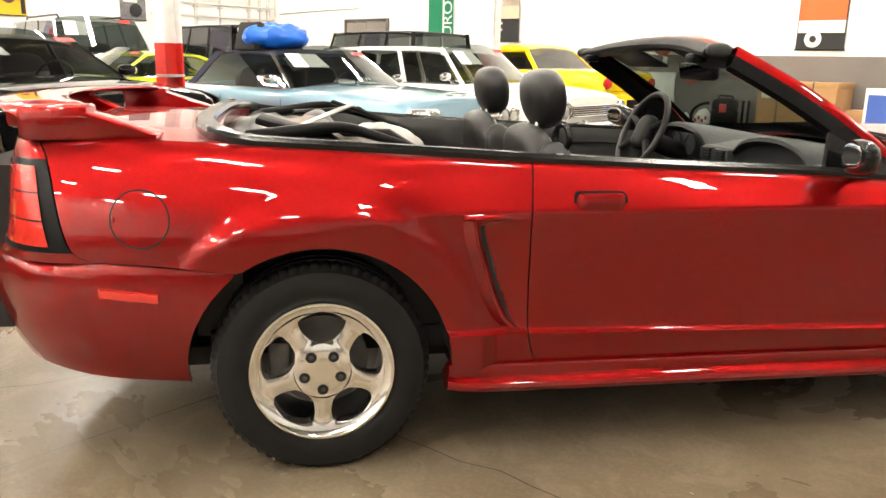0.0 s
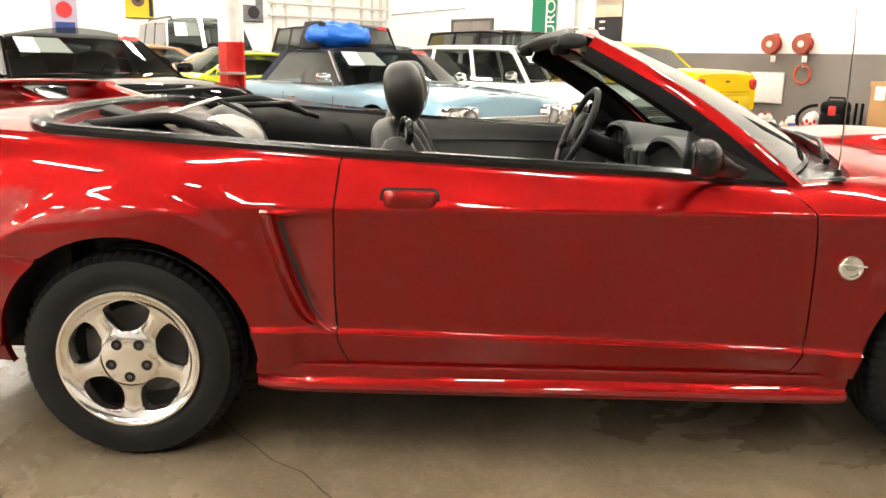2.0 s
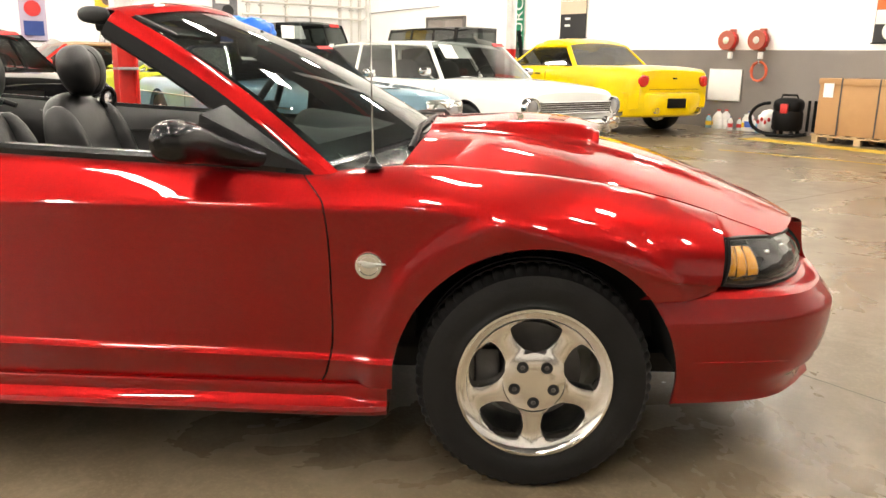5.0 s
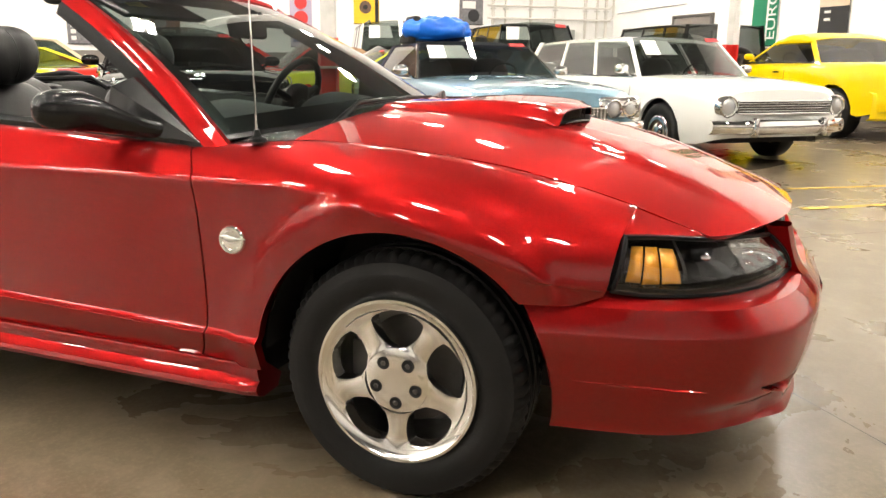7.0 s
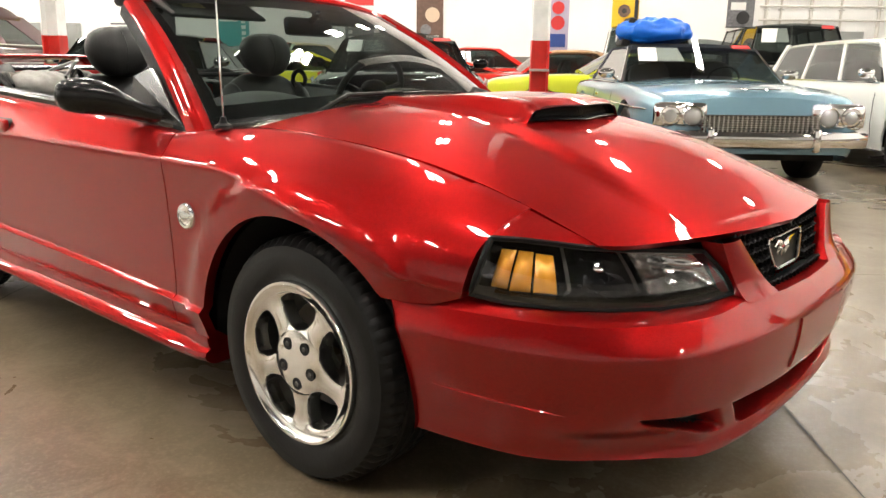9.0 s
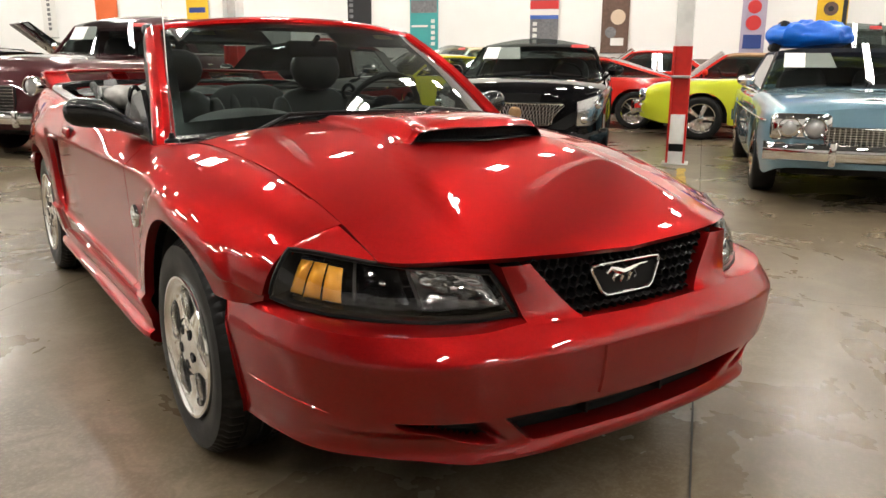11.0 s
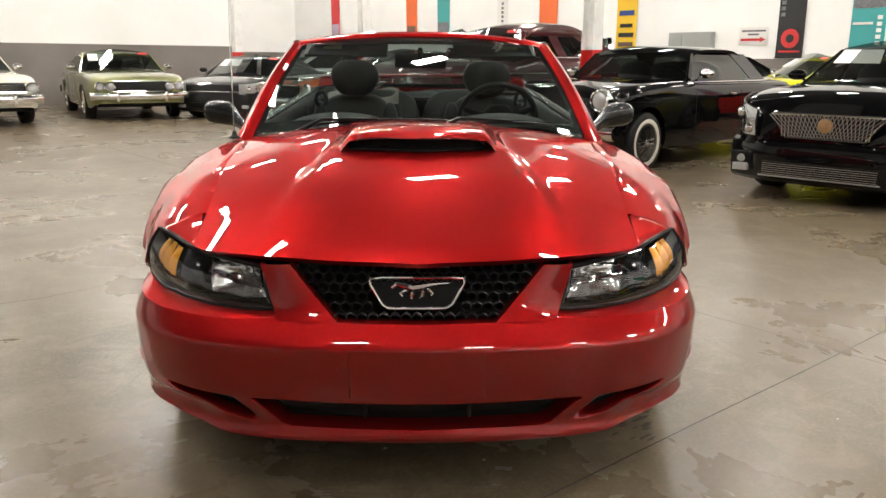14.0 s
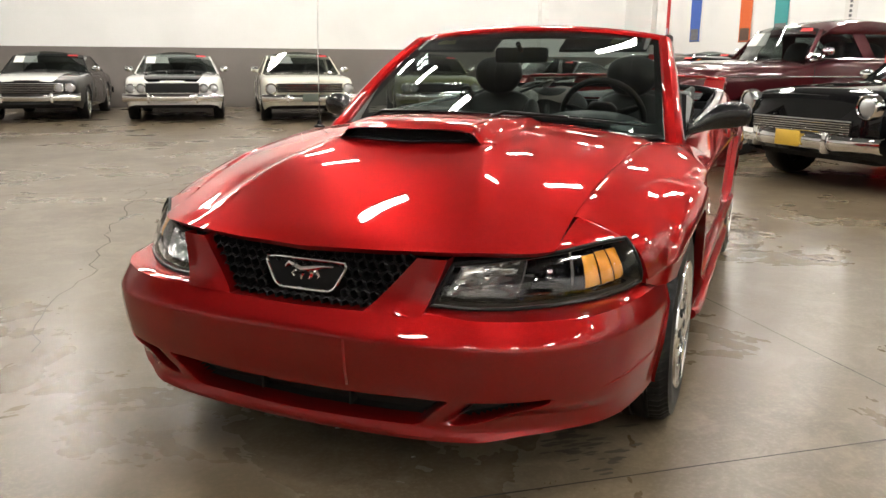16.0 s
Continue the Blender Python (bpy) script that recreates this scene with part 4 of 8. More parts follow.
# fuel flap on the right flank
cx, cz = -1.775, 0.785
ringp = []
for k in range(40):
    a = 2 * math.pi * k / 40
    x, z = cx + 0.079 * math.cos(a), cz + 0.079 * math.sin(a)
    y = flank(x, s_at(x, z))[0]
    ringp.append((x, -(y - 0.0005), z))
flap = part("fuel_flap_gap", tube(ringp, 0.0026, 6, closed=True), DARK, hero, "thin dark gap round the fuel flap")
x = cx - 0.07
part("flap_latch", ball(x, -(flank(x, s_at(x, cz))[0]), cz, 0.006, 0.003, 0.01, nu=10, nv=6), RED, flap)
# dark shut lines behind door gaps
for sign in (1, -1):
    for f in (door_rear, door_front):
        rows = []
        for z in steps(0.285, 0.925 if f is door_rear else 0.875, 30):
            x = f(z)
            y = flank(x, s_at(x, z))[0] - 0.010
            rows.append([(x - 0.012, -sign * y, z), (x + 0.012, -sign * y, z)])
        part("shut_line", grid(rows), DARK, hero, smooth=False)

# ---- tail of the red car ----
tail = [(-2.345, 0.0), (-2.34, 0.20), (-2.325, 0.38), (-2.285, 0.54), (-2.215, 0.66), (-2.13, 0.755), (-2.03, 0.825), (-1.92, 0.868), (-1.75, 0.895), (-1.53, 0.910)]
tail_x = curve(*[(y, x) for x, y in tail])


def tail_point(y, z):
    d = curve((0.27, -0.10), (0.34, -0.060), (0.42, -0.026), (0.50, -0.005), (0.57, 0.004), (0.62, 0.0), (0.67, -0.03), (0.72, -0.065), (0.95, -0.10), (1.0, -0.12))(z)
    slope = (tail_x(min(0.91, y + 0.01)) - tail_x(max(0.0, y - 0.01))) / 0.02
    nx, ny = -1.0 / math.hypot(1, slope), slope / math.hypot(1, slope)
    k = lerp(1.0, lerp(0.95, 0.35, step01(0.56, 0.64, z)), step01(0.78, 0.90, y))
    return tail_x(y) + nx * d * k, y + ny * d * k, z


tys = sorted(set(steps(0, 0.70, 24) + steps(0.70, 0.91, 30)))
low_edge = curve((0.0, 0.30), (0.75, 0.305), (0.86, 0.295), (0.91, 0.276))
rows = []
for y in tys:
    rows.append([tail_point(y, lerp(low_edge(y), seam(tail_x(y)) - 0.003, f)) for f in (0, 0.04, 0.1, 0.2, 0.3, 0.42, 0.55, 0.68, 0.78, 0.86, 0.92, 0.96, 1.0)])
# keep clear of the wheel opening
bm = grid([[(max(p[0], -9), p[1], p[2]) for p in row] for row in rows], mirror=True)
for v in bm.verts:
    e = arch(v.co.x, 0.388)
    if v.co.x > -1.69 and e > 0:
        d = math.hypot(v.co.x + AXLE, v.co.z - 0.318)
        if d < 0.388:
            v.co.x = -AXLE - math.sqrt(max(0, 0.388 ** 2 - (v.co.z - 0.318) ** 2))
    elif v.co.x > -1.6749:
        v.co.x = min(v.co.x, -1.6745)
clean(bm)
bmesh.ops.recalc_face_normals(bm, faces=bm.faces)
edge = [e for e in bm.edges if e.is_boundary]
made = bmesh.ops.extrude_edge_only(bm, edges=edge)["geom"]
for v in made:
    if isinstance(v, bmesh.types.BMVert):
        v.co.y *= 0.965
        v.co.x += 0.02 if v.co.x < -2.0 else 0
bmesh.ops.recalc_face_normals(bm, faces=bm.faces)
rear_bumper = part("rear_bumper", bm, RED, hero)
for sign in (1, -1):
    rows = []
    for x in steps(-1.895, -1.735, 8):
        y = 0.60
        ys = min(tys, key=lambda q: abs(tail_x(q) - x))
        yy = tail_point(ys, 0.57)[1] + 0.004
        rows.append([(x, -sign * (yy - 0.003), 0.592 - 0.09 * (x + 1.895)), (x, -sign * (yy + 0.004), 0.588 - 0.09 * (x + 1.895)), (x, -sign * (yy + 0.004), 0.566 - 0.09 * (x + 1.895)), (x, -sign * (yy - 0.003), 0.562 - 0.09 * (x + 1.895))])
    bm = grid(rows)
    bmesh.ops.recalc_face_normals(bm, faces=bm.faces)
    part("side_marker", bm, TAIL_RED, rear_bumper, "red side reflector")
# panel between the tail lamps
rows = [[tail_point(y, z) for z in steps(0.672, 0.975, 8)] for y in steps(0, 0.62, 16)]
bm = grid(rows, mirror=True)
clean(bm)
bmesh.ops.recalc_face_normals(bm, faces=bm.faces)
part("tail_panel", bm, RED, hero)
def corner_point(sign, z, f, push=0.0):
    """The car's rear corner: f from 0 at the quarter's edge to 1 at the tail panel."""
    xo = tail_end(z) - 0.004
    yo = flank(max(xo, -2.02), s_at(max(xo, -2.02), min(z, 0.985)))[0] - 0.002
    i = tail_point(0.60, z)
    c = (lerp(xo, i[0], 0.80), lerp(i[1], yo, 0.93))
    x = (1 - f) ** 2 * xo + 2 * f * (1 - f) * c[0] + f * f * i[0]
    y = (1 - f) ** 2 * yo + 2 * f * (1 - f) * c[1] + f * f * i[1]
    n = Vector((-0.55, 0.83, 0)).lerp(Vector((-1, 0.1, 0)), f).normalized()
    return (x + n.x * push, sign * (y + n.y * push), z)


for sign in (1, -1):
    for z0, z1 in ((0.662, 0.694), (0.936, 0.985)):
        part("tail_corner", outward(grid([[corner_point(sign, z, f) for z in steps(z0, z1, 5)] for f in steps(0, 1, 20)]), (-1, sign, 0)), RED, hero)
    tl = part("tail_lamp", grid([[corner_point(sign, z, f, 0.002) for z in steps(0.690, 0.940, 8)] for f in steps(0.0, 1, 24)]), SATIN_BLACK, hero, "red tail lamp in a black surround")
    for z0, z1 in ((0.708, 0.775), (0.779, 0.850), (0.854, 0.922)):
        part("lens", grid([[corner_point(sign, z, f, 0.007) for z in steps(z0, z1, 5)] for f in steps(0.13, 0.95, 20)]), TAIL_RED, tl, "red ribbed lamp lens")

# boot lid and rear deck
rows = []
for i in range(29):
    t = i / 28
    row = []
    for j in range(41):
        f = -1 + 2 * j / 40
        xr = -2.29 + 0.20 * f * f
        xf = -1.60 + 0.06 * f * f
        x = lerp(xr, xf, t)
        yb = min(belt_y(x) + 0.002, 0.80) if x > -2.1 else lerp(0.60, belt_y(-2.1), (x + 2.30) / 0.2)
        y = f * yb
        z = belt_z(x) + 0.03 * (1 - abs(f) ** 2.4) - 0.018 * (1 - step01(0.0, 0.12, t))
        row.append((x, y, z))
    rows.append(row)
bm = grid(rows)
bmesh.ops.recalc_face_normals(bm, faces=bm.faces)
edge = [e for e in bm.edges if e.is_boundary]
made = bmesh.ops.extrude_edge_only(bm, edges=edge)["geom"]
for v in made:
    if isinstance(v, bmesh.types.BMVert):
        v.co.z -= 0.035
bmesh.ops.recalc_face_normals(bm, faces=bm.faces)
part("boot_lid", bm, RED, hero)

# boot spoiler: a hollow wing with end feet
rows = []
for f in steps(-1, 1, 40):
    y = f * 0.775
    x0 = -2.34 + 0.25 * abs(f) ** 2.2
    lift = 1.085 - 0.012 * f * f
    th = 0.030
    drop = 0.030 * step01(0.80, 1.0, abs(f))
    chord = 0.115 * (1 - 0.45 * step01(0.84, 1.0, abs(f)))
    ring = []
    for a in range(16):
        c, s = math.cos(2 * math.pi * a / 16), math.sin(2 * math.pi * a / 16)
        ring.append((x0 + 0.115 + chord * c, y, lift - drop + 0.006 * c + th * lerp(0.5, 0.30, step01(0.84, 1.0, abs(f))) * s))
    rows.append(ring)
bm = grid(rows, close_v=True)
for r in (rows[0], rows[-1]):
    bm.faces.new([bm.verts.new(p) for p in r])
bmesh.ops.recalc_face_normals(bm, faces=bm.faces)
spoiler = part("boot_spoiler", bm, RED, hero, "red boot spoiler on three feet")
for y, w in ((-0.70, 0.065), (0.70, 0.065), (-0.28, 0.05), (0.28, 0.05)):
    f = abs(y) / 0.775
    x0 = -2.33 + 0.25 * f ** 2.2
    b = box(x0 + 0.03, y - w, 0.985, x0 + (0.40 if abs(y) > 0.5 else 0.30), y + w, 1.085, bevel=0.02)
    for v in b.verts:
        if v.co.z > 1.03:
            v.co.x = x0 + 0.03 + (v.co.x - x0 - 0.03) * 0.5
    part("spoiler_foot", b, RED, spoiler)

# black belt trim round the cockpit
trim = []
for x in steps(0.60, -1.46, 44):
    trim.append((x, -(belt_y(x) - 0.012), belt_z(x) + 0.010))
for k in range(1, 30):
    a = math.pi * k / 30
    f = math.cos(a)
    x = -1.46 - 0.20 * math.sin(a) ** 0.7
    yb = belt_y(-1.46) - 0.012
    trim.append((x, -yb * math.copysign(abs(f) ** 0.55, f), belt_z(x) + 0.010 + 0.026 * math.sin(a)))
trim += [(x, -y, z) for x, y, z in reversed(trim[:45])]
rows = []
for i, p in enumerate(trim):
    a, b = Vector(trim[max(0, i - 1)]), Vector(trim[min(len(trim) - 1, i + 1)])
    t = (b - a).normalized()
    out = Vector((-t.y, t.x, 0)).normalized()
    wide = 0.018 + 0.022 * step01(-1.35, -1.62, p[0])
    c = Vector(p)
    rows.append([c + out * 0.014 + Vector((0, 0, -0.018)), c + out * 0.016 + Vector((0, 0, 0.004)), c + out * 0.008 + Vector((0, 0, 0.016)), c - out * wide + Vector((0, 0, 0.017)), c - out * (wide + 0.012) + Vector((0, 0, 0.005)),
                 c - out * (wide + 0.014) + Vector((0, 0, -0.06))])
bm = grid(rows)
bmesh.ops.recalc_face_normals(bm, faces=bm.faces)
part("belt_trim", bm, MIRROR_SHELL, hero, "satin black belt moulding")

# windscreen
def screen(f, v, off=0.0):
    """Across f from -1 to 1, up v from 0 to 1."""
    yb, yt = 0.735, 0.598
    xb, zb = 1.00 - 0.30 * abs(f) ** 2.2, 0.936 - 0.054 * abs(f) ** 2.0
    xt, zt = 0.185 - 0.085 * abs(f) ** 2.2, 1.322 - 0.045 * abs(f) ** 2.4
    bow = 0.022 * math.sin(math.pi * v)
    return (lerp(xb, xt, v) + bow * 0.6 + off * 0.5, f * lerp(yb, yt, v), lerp(zb, zt, v) + bow + off)


glass_pane = part("windscreen", outward(grid([[screen(f, v) for v in steps(0.02, 0.985, 16)] for f in steps(-0.985, 0.985, 32)]), (1, 0, 1)), GLASS, hero, "green-tinted windscreen glass")
glass_pane.visible_shadow = False
bm = bmesh.new()
for v0, v1 in ((0.0, 0.11), (0.925, 0.99)):
    grid([[screen(f, v, -0.0035) for v in steps(v0, v1, 2)] for f in steps(-0.97, 0.97, 24)], bm)
for s in (1, -1):
    grid([[screen(s * f, v, -0.0035) for v in steps(0.0, 0.99, 16)] for f in (0.945, 0.985)], bm)
part("screen_border", bm, MIRROR_SHELL, glass_pane, "black glass border", smooth=False)
# pillars and header, red outside
for sign in (1, -1):
    rows, inner = [], []
    for v in steps(-0.06, 1.0, 22):
        p = Vector(screen(sign, v))
        q = Vector(screen(sign, v + 0.02))
        t = (q - p).normalized()
        out = Vector((0.30, sign * 1.0, 0.25))
        out = (out - t * out.dot(t)).normalized()
        nrm = t.cross(out) * sign
        if nrm.x < 0:
            nrm = -nrm
        k = lerp(1.15, 0.92, v)
        rows.append([p + nrm * 0.004 - out * 0.012, p + nrm * 0.012 + out * 0.004 * k, p + nrm * 0.006 + out * 0.030 * k, p - nrm * 0.016 + out * 0.044 * k, p - nrm * 0.040 * k + out * 0.043 * k])
        inner.append([p - nrm * 0.040 * k + out * 0.0425 * k, p - nrm * 0.060 * k + out * 0.041 * k, p - nrm * 0.084 * k + out * 0.032 * k, p - nrm * 0.086 * k + out * 0.004 * k, p - nrm * 0.045 * k - out * 0.020 * k, p - nrm * 0.008 - out * 0.016])
    bm = grid(rows)
    bmesh.ops.recalc_face_normals(bm, faces=bm.faces)
    part("windscreen_pillar", bm, RED, hero)
    bm = grid(inner)
    bmesh.ops.recalc_face_normals(bm, faces=bm.faces)
    part("pillar_trim", bm, BLACK_PLASTIC, hero, "black pillar seal and inner trim")
rows = []
for f in steps(-1.02, 1.02, 40):
    p = Vector(screen(f, 1.0))
    rows.append([p + Vector(d) for d in ((0.014, 0, -0.004), (0.006, 0, 0.010), (-0.02, 0, 0.020), (-0.055, 0, 0.020), (-0.075, 0, 0.008))])
bm = grid(rows)
bmesh.ops.recalc_face_normals(bm, faces=bm.faces)
part("windscreen_header", bm, RED, hero)
rows = []
for f in steps(-0.985, 0.985, 40):
    p = Vector(screen(f, 1.0)) + Vector((-0.075, 0, 0.008))
    k = 1 - 0.35 * abs(f) ** 10
    rows.append([p + Vector(d) * k for d in ((0.004, 0, 0.004), (-0.014, 0, 0.006), (-0.034, 0, -0.004), (-0.046, 0, -0.022), (-0.044, 0, -0.036), (-0.020, 0, -0.046), (0.030, 0, -0.044), (0.075, 0, -0.030))])
bm = grid(rows)
for r in (rows[0], rows[-1]):
    bm.faces.new([bm.verts.new(p) for p in r])
bmesh.ops.recalc_face_normals(bm, faces=bm.faces)
part("header_trim", bm, BLACK_PLASTIC, hero, "black padded header seal")
for s in (1, -1):
    part("seal_corner", ball(0.035, s * 0.622, 1.278, 0.045, 0.022, 0.024, power=2.4, nu=16, nv=10), GREY_TRIM, hero, "worn grey rubber corner seal")
    part("header_latch", box(-0.01, s * 0.50 - 0.03, 1.235, 0.05, s * 0.50 + 0.03, 1.268, bevel=0.012), BLACK_PLASTIC, hero)
    v = part("sun_visor", moved(box(-0.085, -0.20, -0.008, 0.085, 0.20, 0.008, bevel=0.007), pose(0.165, s * 0.36, 1.258, 0, 24)), DASH, hero, "black sun visor")
    part("visor_label", moved(box(-0.025, -0.045, 0.0088, 0.02, 0.045, 0.0098), pose(0.165, s * 0.43, 1.258, 0, 24)), material("pale_yellow_label", (0.65, 0.62, 0.25), rough=0.6, vary=0.2, scale=50), v, "pale yellow warning label")
mir = part("inner_mirror", moved(box(-0.018, -0.125, -0.035, 0.018, 0.125, 0.035, bevel=0.016), pose(0.30, 0.0, 1.205, 0, -8, 6)), BLACK_PLASTIC, hero, "black interior mirror")
part("mirror_stem", tube([(0.30, 0, 1.22), (0.36, 0, 1.255)], 0.012, 8), BLACK_PLASTIC, mir)
part("mirror_face", moved(box(-0.0195, -0.112, -0.027, -0.0180, 0.112, 0.027), pose(0.30, 0.0, 1.205, 0, -8, 6)), MIRROR, mir)

# cowl panel and wipers
rows = []
for f in steps(-1, 1, 32):
    p = Vector(screen(f * 0.99, 0.03))
    xh = 0.995 - 0.075 * f * f
    yh = f * hood_side(1.0)
    zh = hood_z(max(xh, 0.92), yh) - 0.012
    a, b = p + Vector((-0.05, 0, -0.022)), Vector((xh + 0.03, yh, zh - 0.012))
    if f * f > 0.25:
        b.x = max(b.x, p.x + 0.10)
    rows.append([a, a.lerp(b, 0.3) + Vector((0, 0, -0.008)), a.lerp(b, 0.6) + Vector((0, 0, -0.012)), b])
bm = grid(rows)
bmesh.ops.recalc_face_normals(bm, faces=bm.faces)
part("cowl_panel", bm, material("black_cowl_plastic", (0.022, 0.022, 0.022), rough=0.26, bump=0.5, scale=200, vary=0.2), hero, "dull grey-black cowl panel")
for y0, y1 in ((0.10, 0.66), (-0.45, 0.12)):
    a = Vector(screen(y0 / 0.73, 0.03)) + Vector((0.05, 0, 0.020))
    b = Vector(screen(y1 / 0.73, 0.055)) + Vector((0.030, 0, 0.014))
    base = Vector(screen((y0 - 0.06) / 0.73, 0.0)) + Vector((0.06, 0, 0.0))
    w = part("wiper", tube([base, a.lerp(b, 0.1) + Vector((0.015, 0, 0.02)), a.lerp(b, 0.5) + Vector((0.012, 0, 0.016))], [0.012, 0.008, 0.006], 8), SATIN_BLACK, hero, "black windscreen wiper")
    part("wiper_blade", tube([a, a.lerp(b, 0.33) + Vector((0.008, 0, 0.010)), a.lerp(b, 0.66) + Vector((0.008, 0, 0.010)), b], [0.004, 0.007, 0.007, 0.003], 6), SATIN_BLACK, w)
# black sail panels at the foot of the pillars, and door mirrors
for sign in (1, -1):
    tri = [(0.672, 0.797, 0.876), (0.355, 0.80, 0.905), (0.372, 0.785, 1.02), (0.435, 0.765, 1.045)]
    bm = bmesh.new()
    a = [bm.verts.new((x, -sign * y, z)) for x, y, z in tri]
    b = [bm.verts.new((x, -sign * (y - 0.02), z)) for x, y, z in tri]
    bm.faces.new(a)
    bm.faces.new(b[::-1])
    for k in range(4):
        bm.faces.new([a[k], b[k], b[(k + 1) % 4], a[(k + 1) % 4]])
    bmesh.ops.recalc_face_normals(bm, faces=bm.faces)
    part("sail_panel", bm, MIRROR_SHELL, hero, "black mirror sail panel", smooth=False)
    rows = []
    for y, cx, cz, rx, rz in ((1.024, 0.345, 0.962, 0.010, 0.014), (1.018, 0.348, 0.963, 0.026, 0.032), (1.000, 0.354, 0.963, 0.040, 0.046), (0.97, 0.362, 0.963, 0.048, 0.053), (0.935, 0.370, 0.961, 0.052, 0.055), (0.90, 0.380, 0.956, 0.054, 0.053),
                              (0.876, 0.398, 0.948, 0.050, 0.047), (0.855, 0.425, 0.934, 0.046, 0.039), (0.83, 0.460, 0.920, 0.042, 0.030), (0.805, 0.495, 0.908, 0.042, 0.026), (0.775, 0.530, 0.900, 0.050, 0.028)):
        ring = []
        for k in range(24):
            c, d = math.cos(2 * math.pi * k / 24), math.sin(2 * math.pi * k / 24)
            x = cx + rx * math.copysign(abs(c) ** 0.85, c)
            ring.append((max(x, 0.318 + 0.22 * (1.02 - y)) if y > 0.87 else x, -sign * y, cz + rz * math.copysign(abs(d) ** 0.85, d) - 0.10 * (x - cx) * (1 if y > 0.87 else 0)))
        rows.append(ring)
    shell = grid(rows, close_v=True)
    shell.faces.new([shell.verts.new(p) for p in rows[0]])
    bmesh.ops.recalc_face_normals(shell, faces=shell.faces)
    dm = part("door_mirror", shell, MIRROR_SHELL, hero, "glossy black door mirror")
    part("mirror_glass", moved(ball(0, 0, 0, 0.002, 0.064, 0.038, power=2.6, nu=28, nv=8), pose(0.3335, -sign * 0.944, 0.966, 0, 0, -12.4 * sign)), MIRROR, dm, "mirror glass")
# aerial on the right fender
ant = part("aerial", tube([(0.835, -0.772, 0.886), (0.828, -0.772, 1.30), (0.80, -0.772, 1.66)], [0.0028, 0.002, 0.0014], 6), CHROME, hero, "thin steel aerial")
part("aerial_base", lathe([(0.0, 0.028), (0.007, 0.028), (0.012, 0.010), (0.024, 0.004), (0.026, -0.004)], 16, axis="z"), SATIN_BLACK, ant, at=pose(0.835, -0.772, 0.888))

# ---- cockpit ----
tub = bmesh.new()
box(-1.62, -0.74, 0.33, 0.85, 0.74, 0.40, bm=tub)
part("cabin_floor", tub, CARPET, hero, "black carpet floor")
for sign in (1, -1):
    rows = []
    for x in steps(-1.45, 0.70, 30):
        yb = belt_y(x) - 0.055
        bz = belt_z(x)
        rows.append([(x, -sign * yb, bz + 0.012), (x, -sign * (yb - 0.03), bz - 0.03), (x, -sign * (yb - 0.035), bz - 0.14), (x, -sign * (yb - 0.075 * step01(-0.7, -0.5, x)), bz - 0.20), (x, -sign * (yb - 0.07), bz - 0.26),
                     (x, -sign * (yb - 0.03), 0.38)])
    bm = grid(rows)
    bmesh.ops.recalc_face_normals(bm, faces=bm.faces)
    part("inner_side_panel", bm, LEATHER, hero, "black inner door panel")
    part("panel_piping", tube([(x, -sign * (belt_y(x) - 0.094), belt_z(x) - 0.10 + 0.05 * math.sin((x + 0.6) * 1.6)) for x in steps(-0.55, 0.5, 16)], 0.004, 6), GREY_TRIM, hero)
# cabin bulkheads
part("rear_bulkhead", box(-1.66, -0.70, 0.38, -1.52, 0.70, 0.93), LEATHER, hero, "black rear bulkhead")
part("firewall", box(0.80, -0.70, 0.38, 0.95, 0.70, 0.86), DARK, hero)
engine = box(1.0, -0.60, 0.45, 1.98, 0.60, 0.62)
part("engine_bay", engine, DARK, hero, "dark engine bay filling")
part("boot_well", box(-2.30, -0.60, 0.40, -1.68, 0.60, 0.90), DARK, hero)

# dashboard: twin rounded brows over dark recesses
def brow(y):
    """How far the dash stands up over each seat, 0 to 1."""
    return max(0.0, 1 - ((abs(y) - 0.37) / 0.245) ** 2) ** 0.5


rows = []
for f in steps(-1, 1, 64):
    y = f * 0.705
    c, h = abs(f), brow(y)
    x1 = 0.98 - 0.25 * c ** 2.2
    top = 0.895 + 0.075 * h
    rows.append([(x1 - 0.03, y, 0.905 - 0.03 * c * c), (0.70, y, 0.925 - 0.02 * c + 0.02 * h), (0.56, y, max(0.915 - 0.02 * c, top - 0.012)), (0.45, y, top), (0.425, y, top - 0.006), (0.42, y, top - 0.020),
                 (0.44 + 0.05 * h, y, top - 0.030), (0.45 + 0.05 * h, y, 0.80), (0.455, y, 0.72), (0.56, y, 0.60), (0.60, y, 0.42)])
bm = grid(rows)
bmesh.ops.recalc_face_normals(bm, faces=bm.faces)
dash = part("dashboard", bm, DASH, hero, "dark grey dashboard with twin rounded brows")
cluster = part("instrument_panel", box(0.455, 0.19, 0.81, 0.485, 0.55, 0.925, bevel=0.012), SATIN_BLACK, dash, "black instrument panel")
for y, r in ((0.44, 0.045), (0.30, 0.045), (0.37, 0.022)):
    part("dial", lathe([(r * 1.08, 0.0), (r * 1.08, -0.006), (r, -0.007), (r * 0.98, -0.002), (0.001, -0.002)], 24, axis="x"), GREY_TRIM, cluster, at=pose(0.455, y, 0.872))
part("centre_console", box(0.40, -0.115, 0.60, 0.47, 0.115, 0.895, bevel=0.02), DASH, dash, "dark grey centre stack")
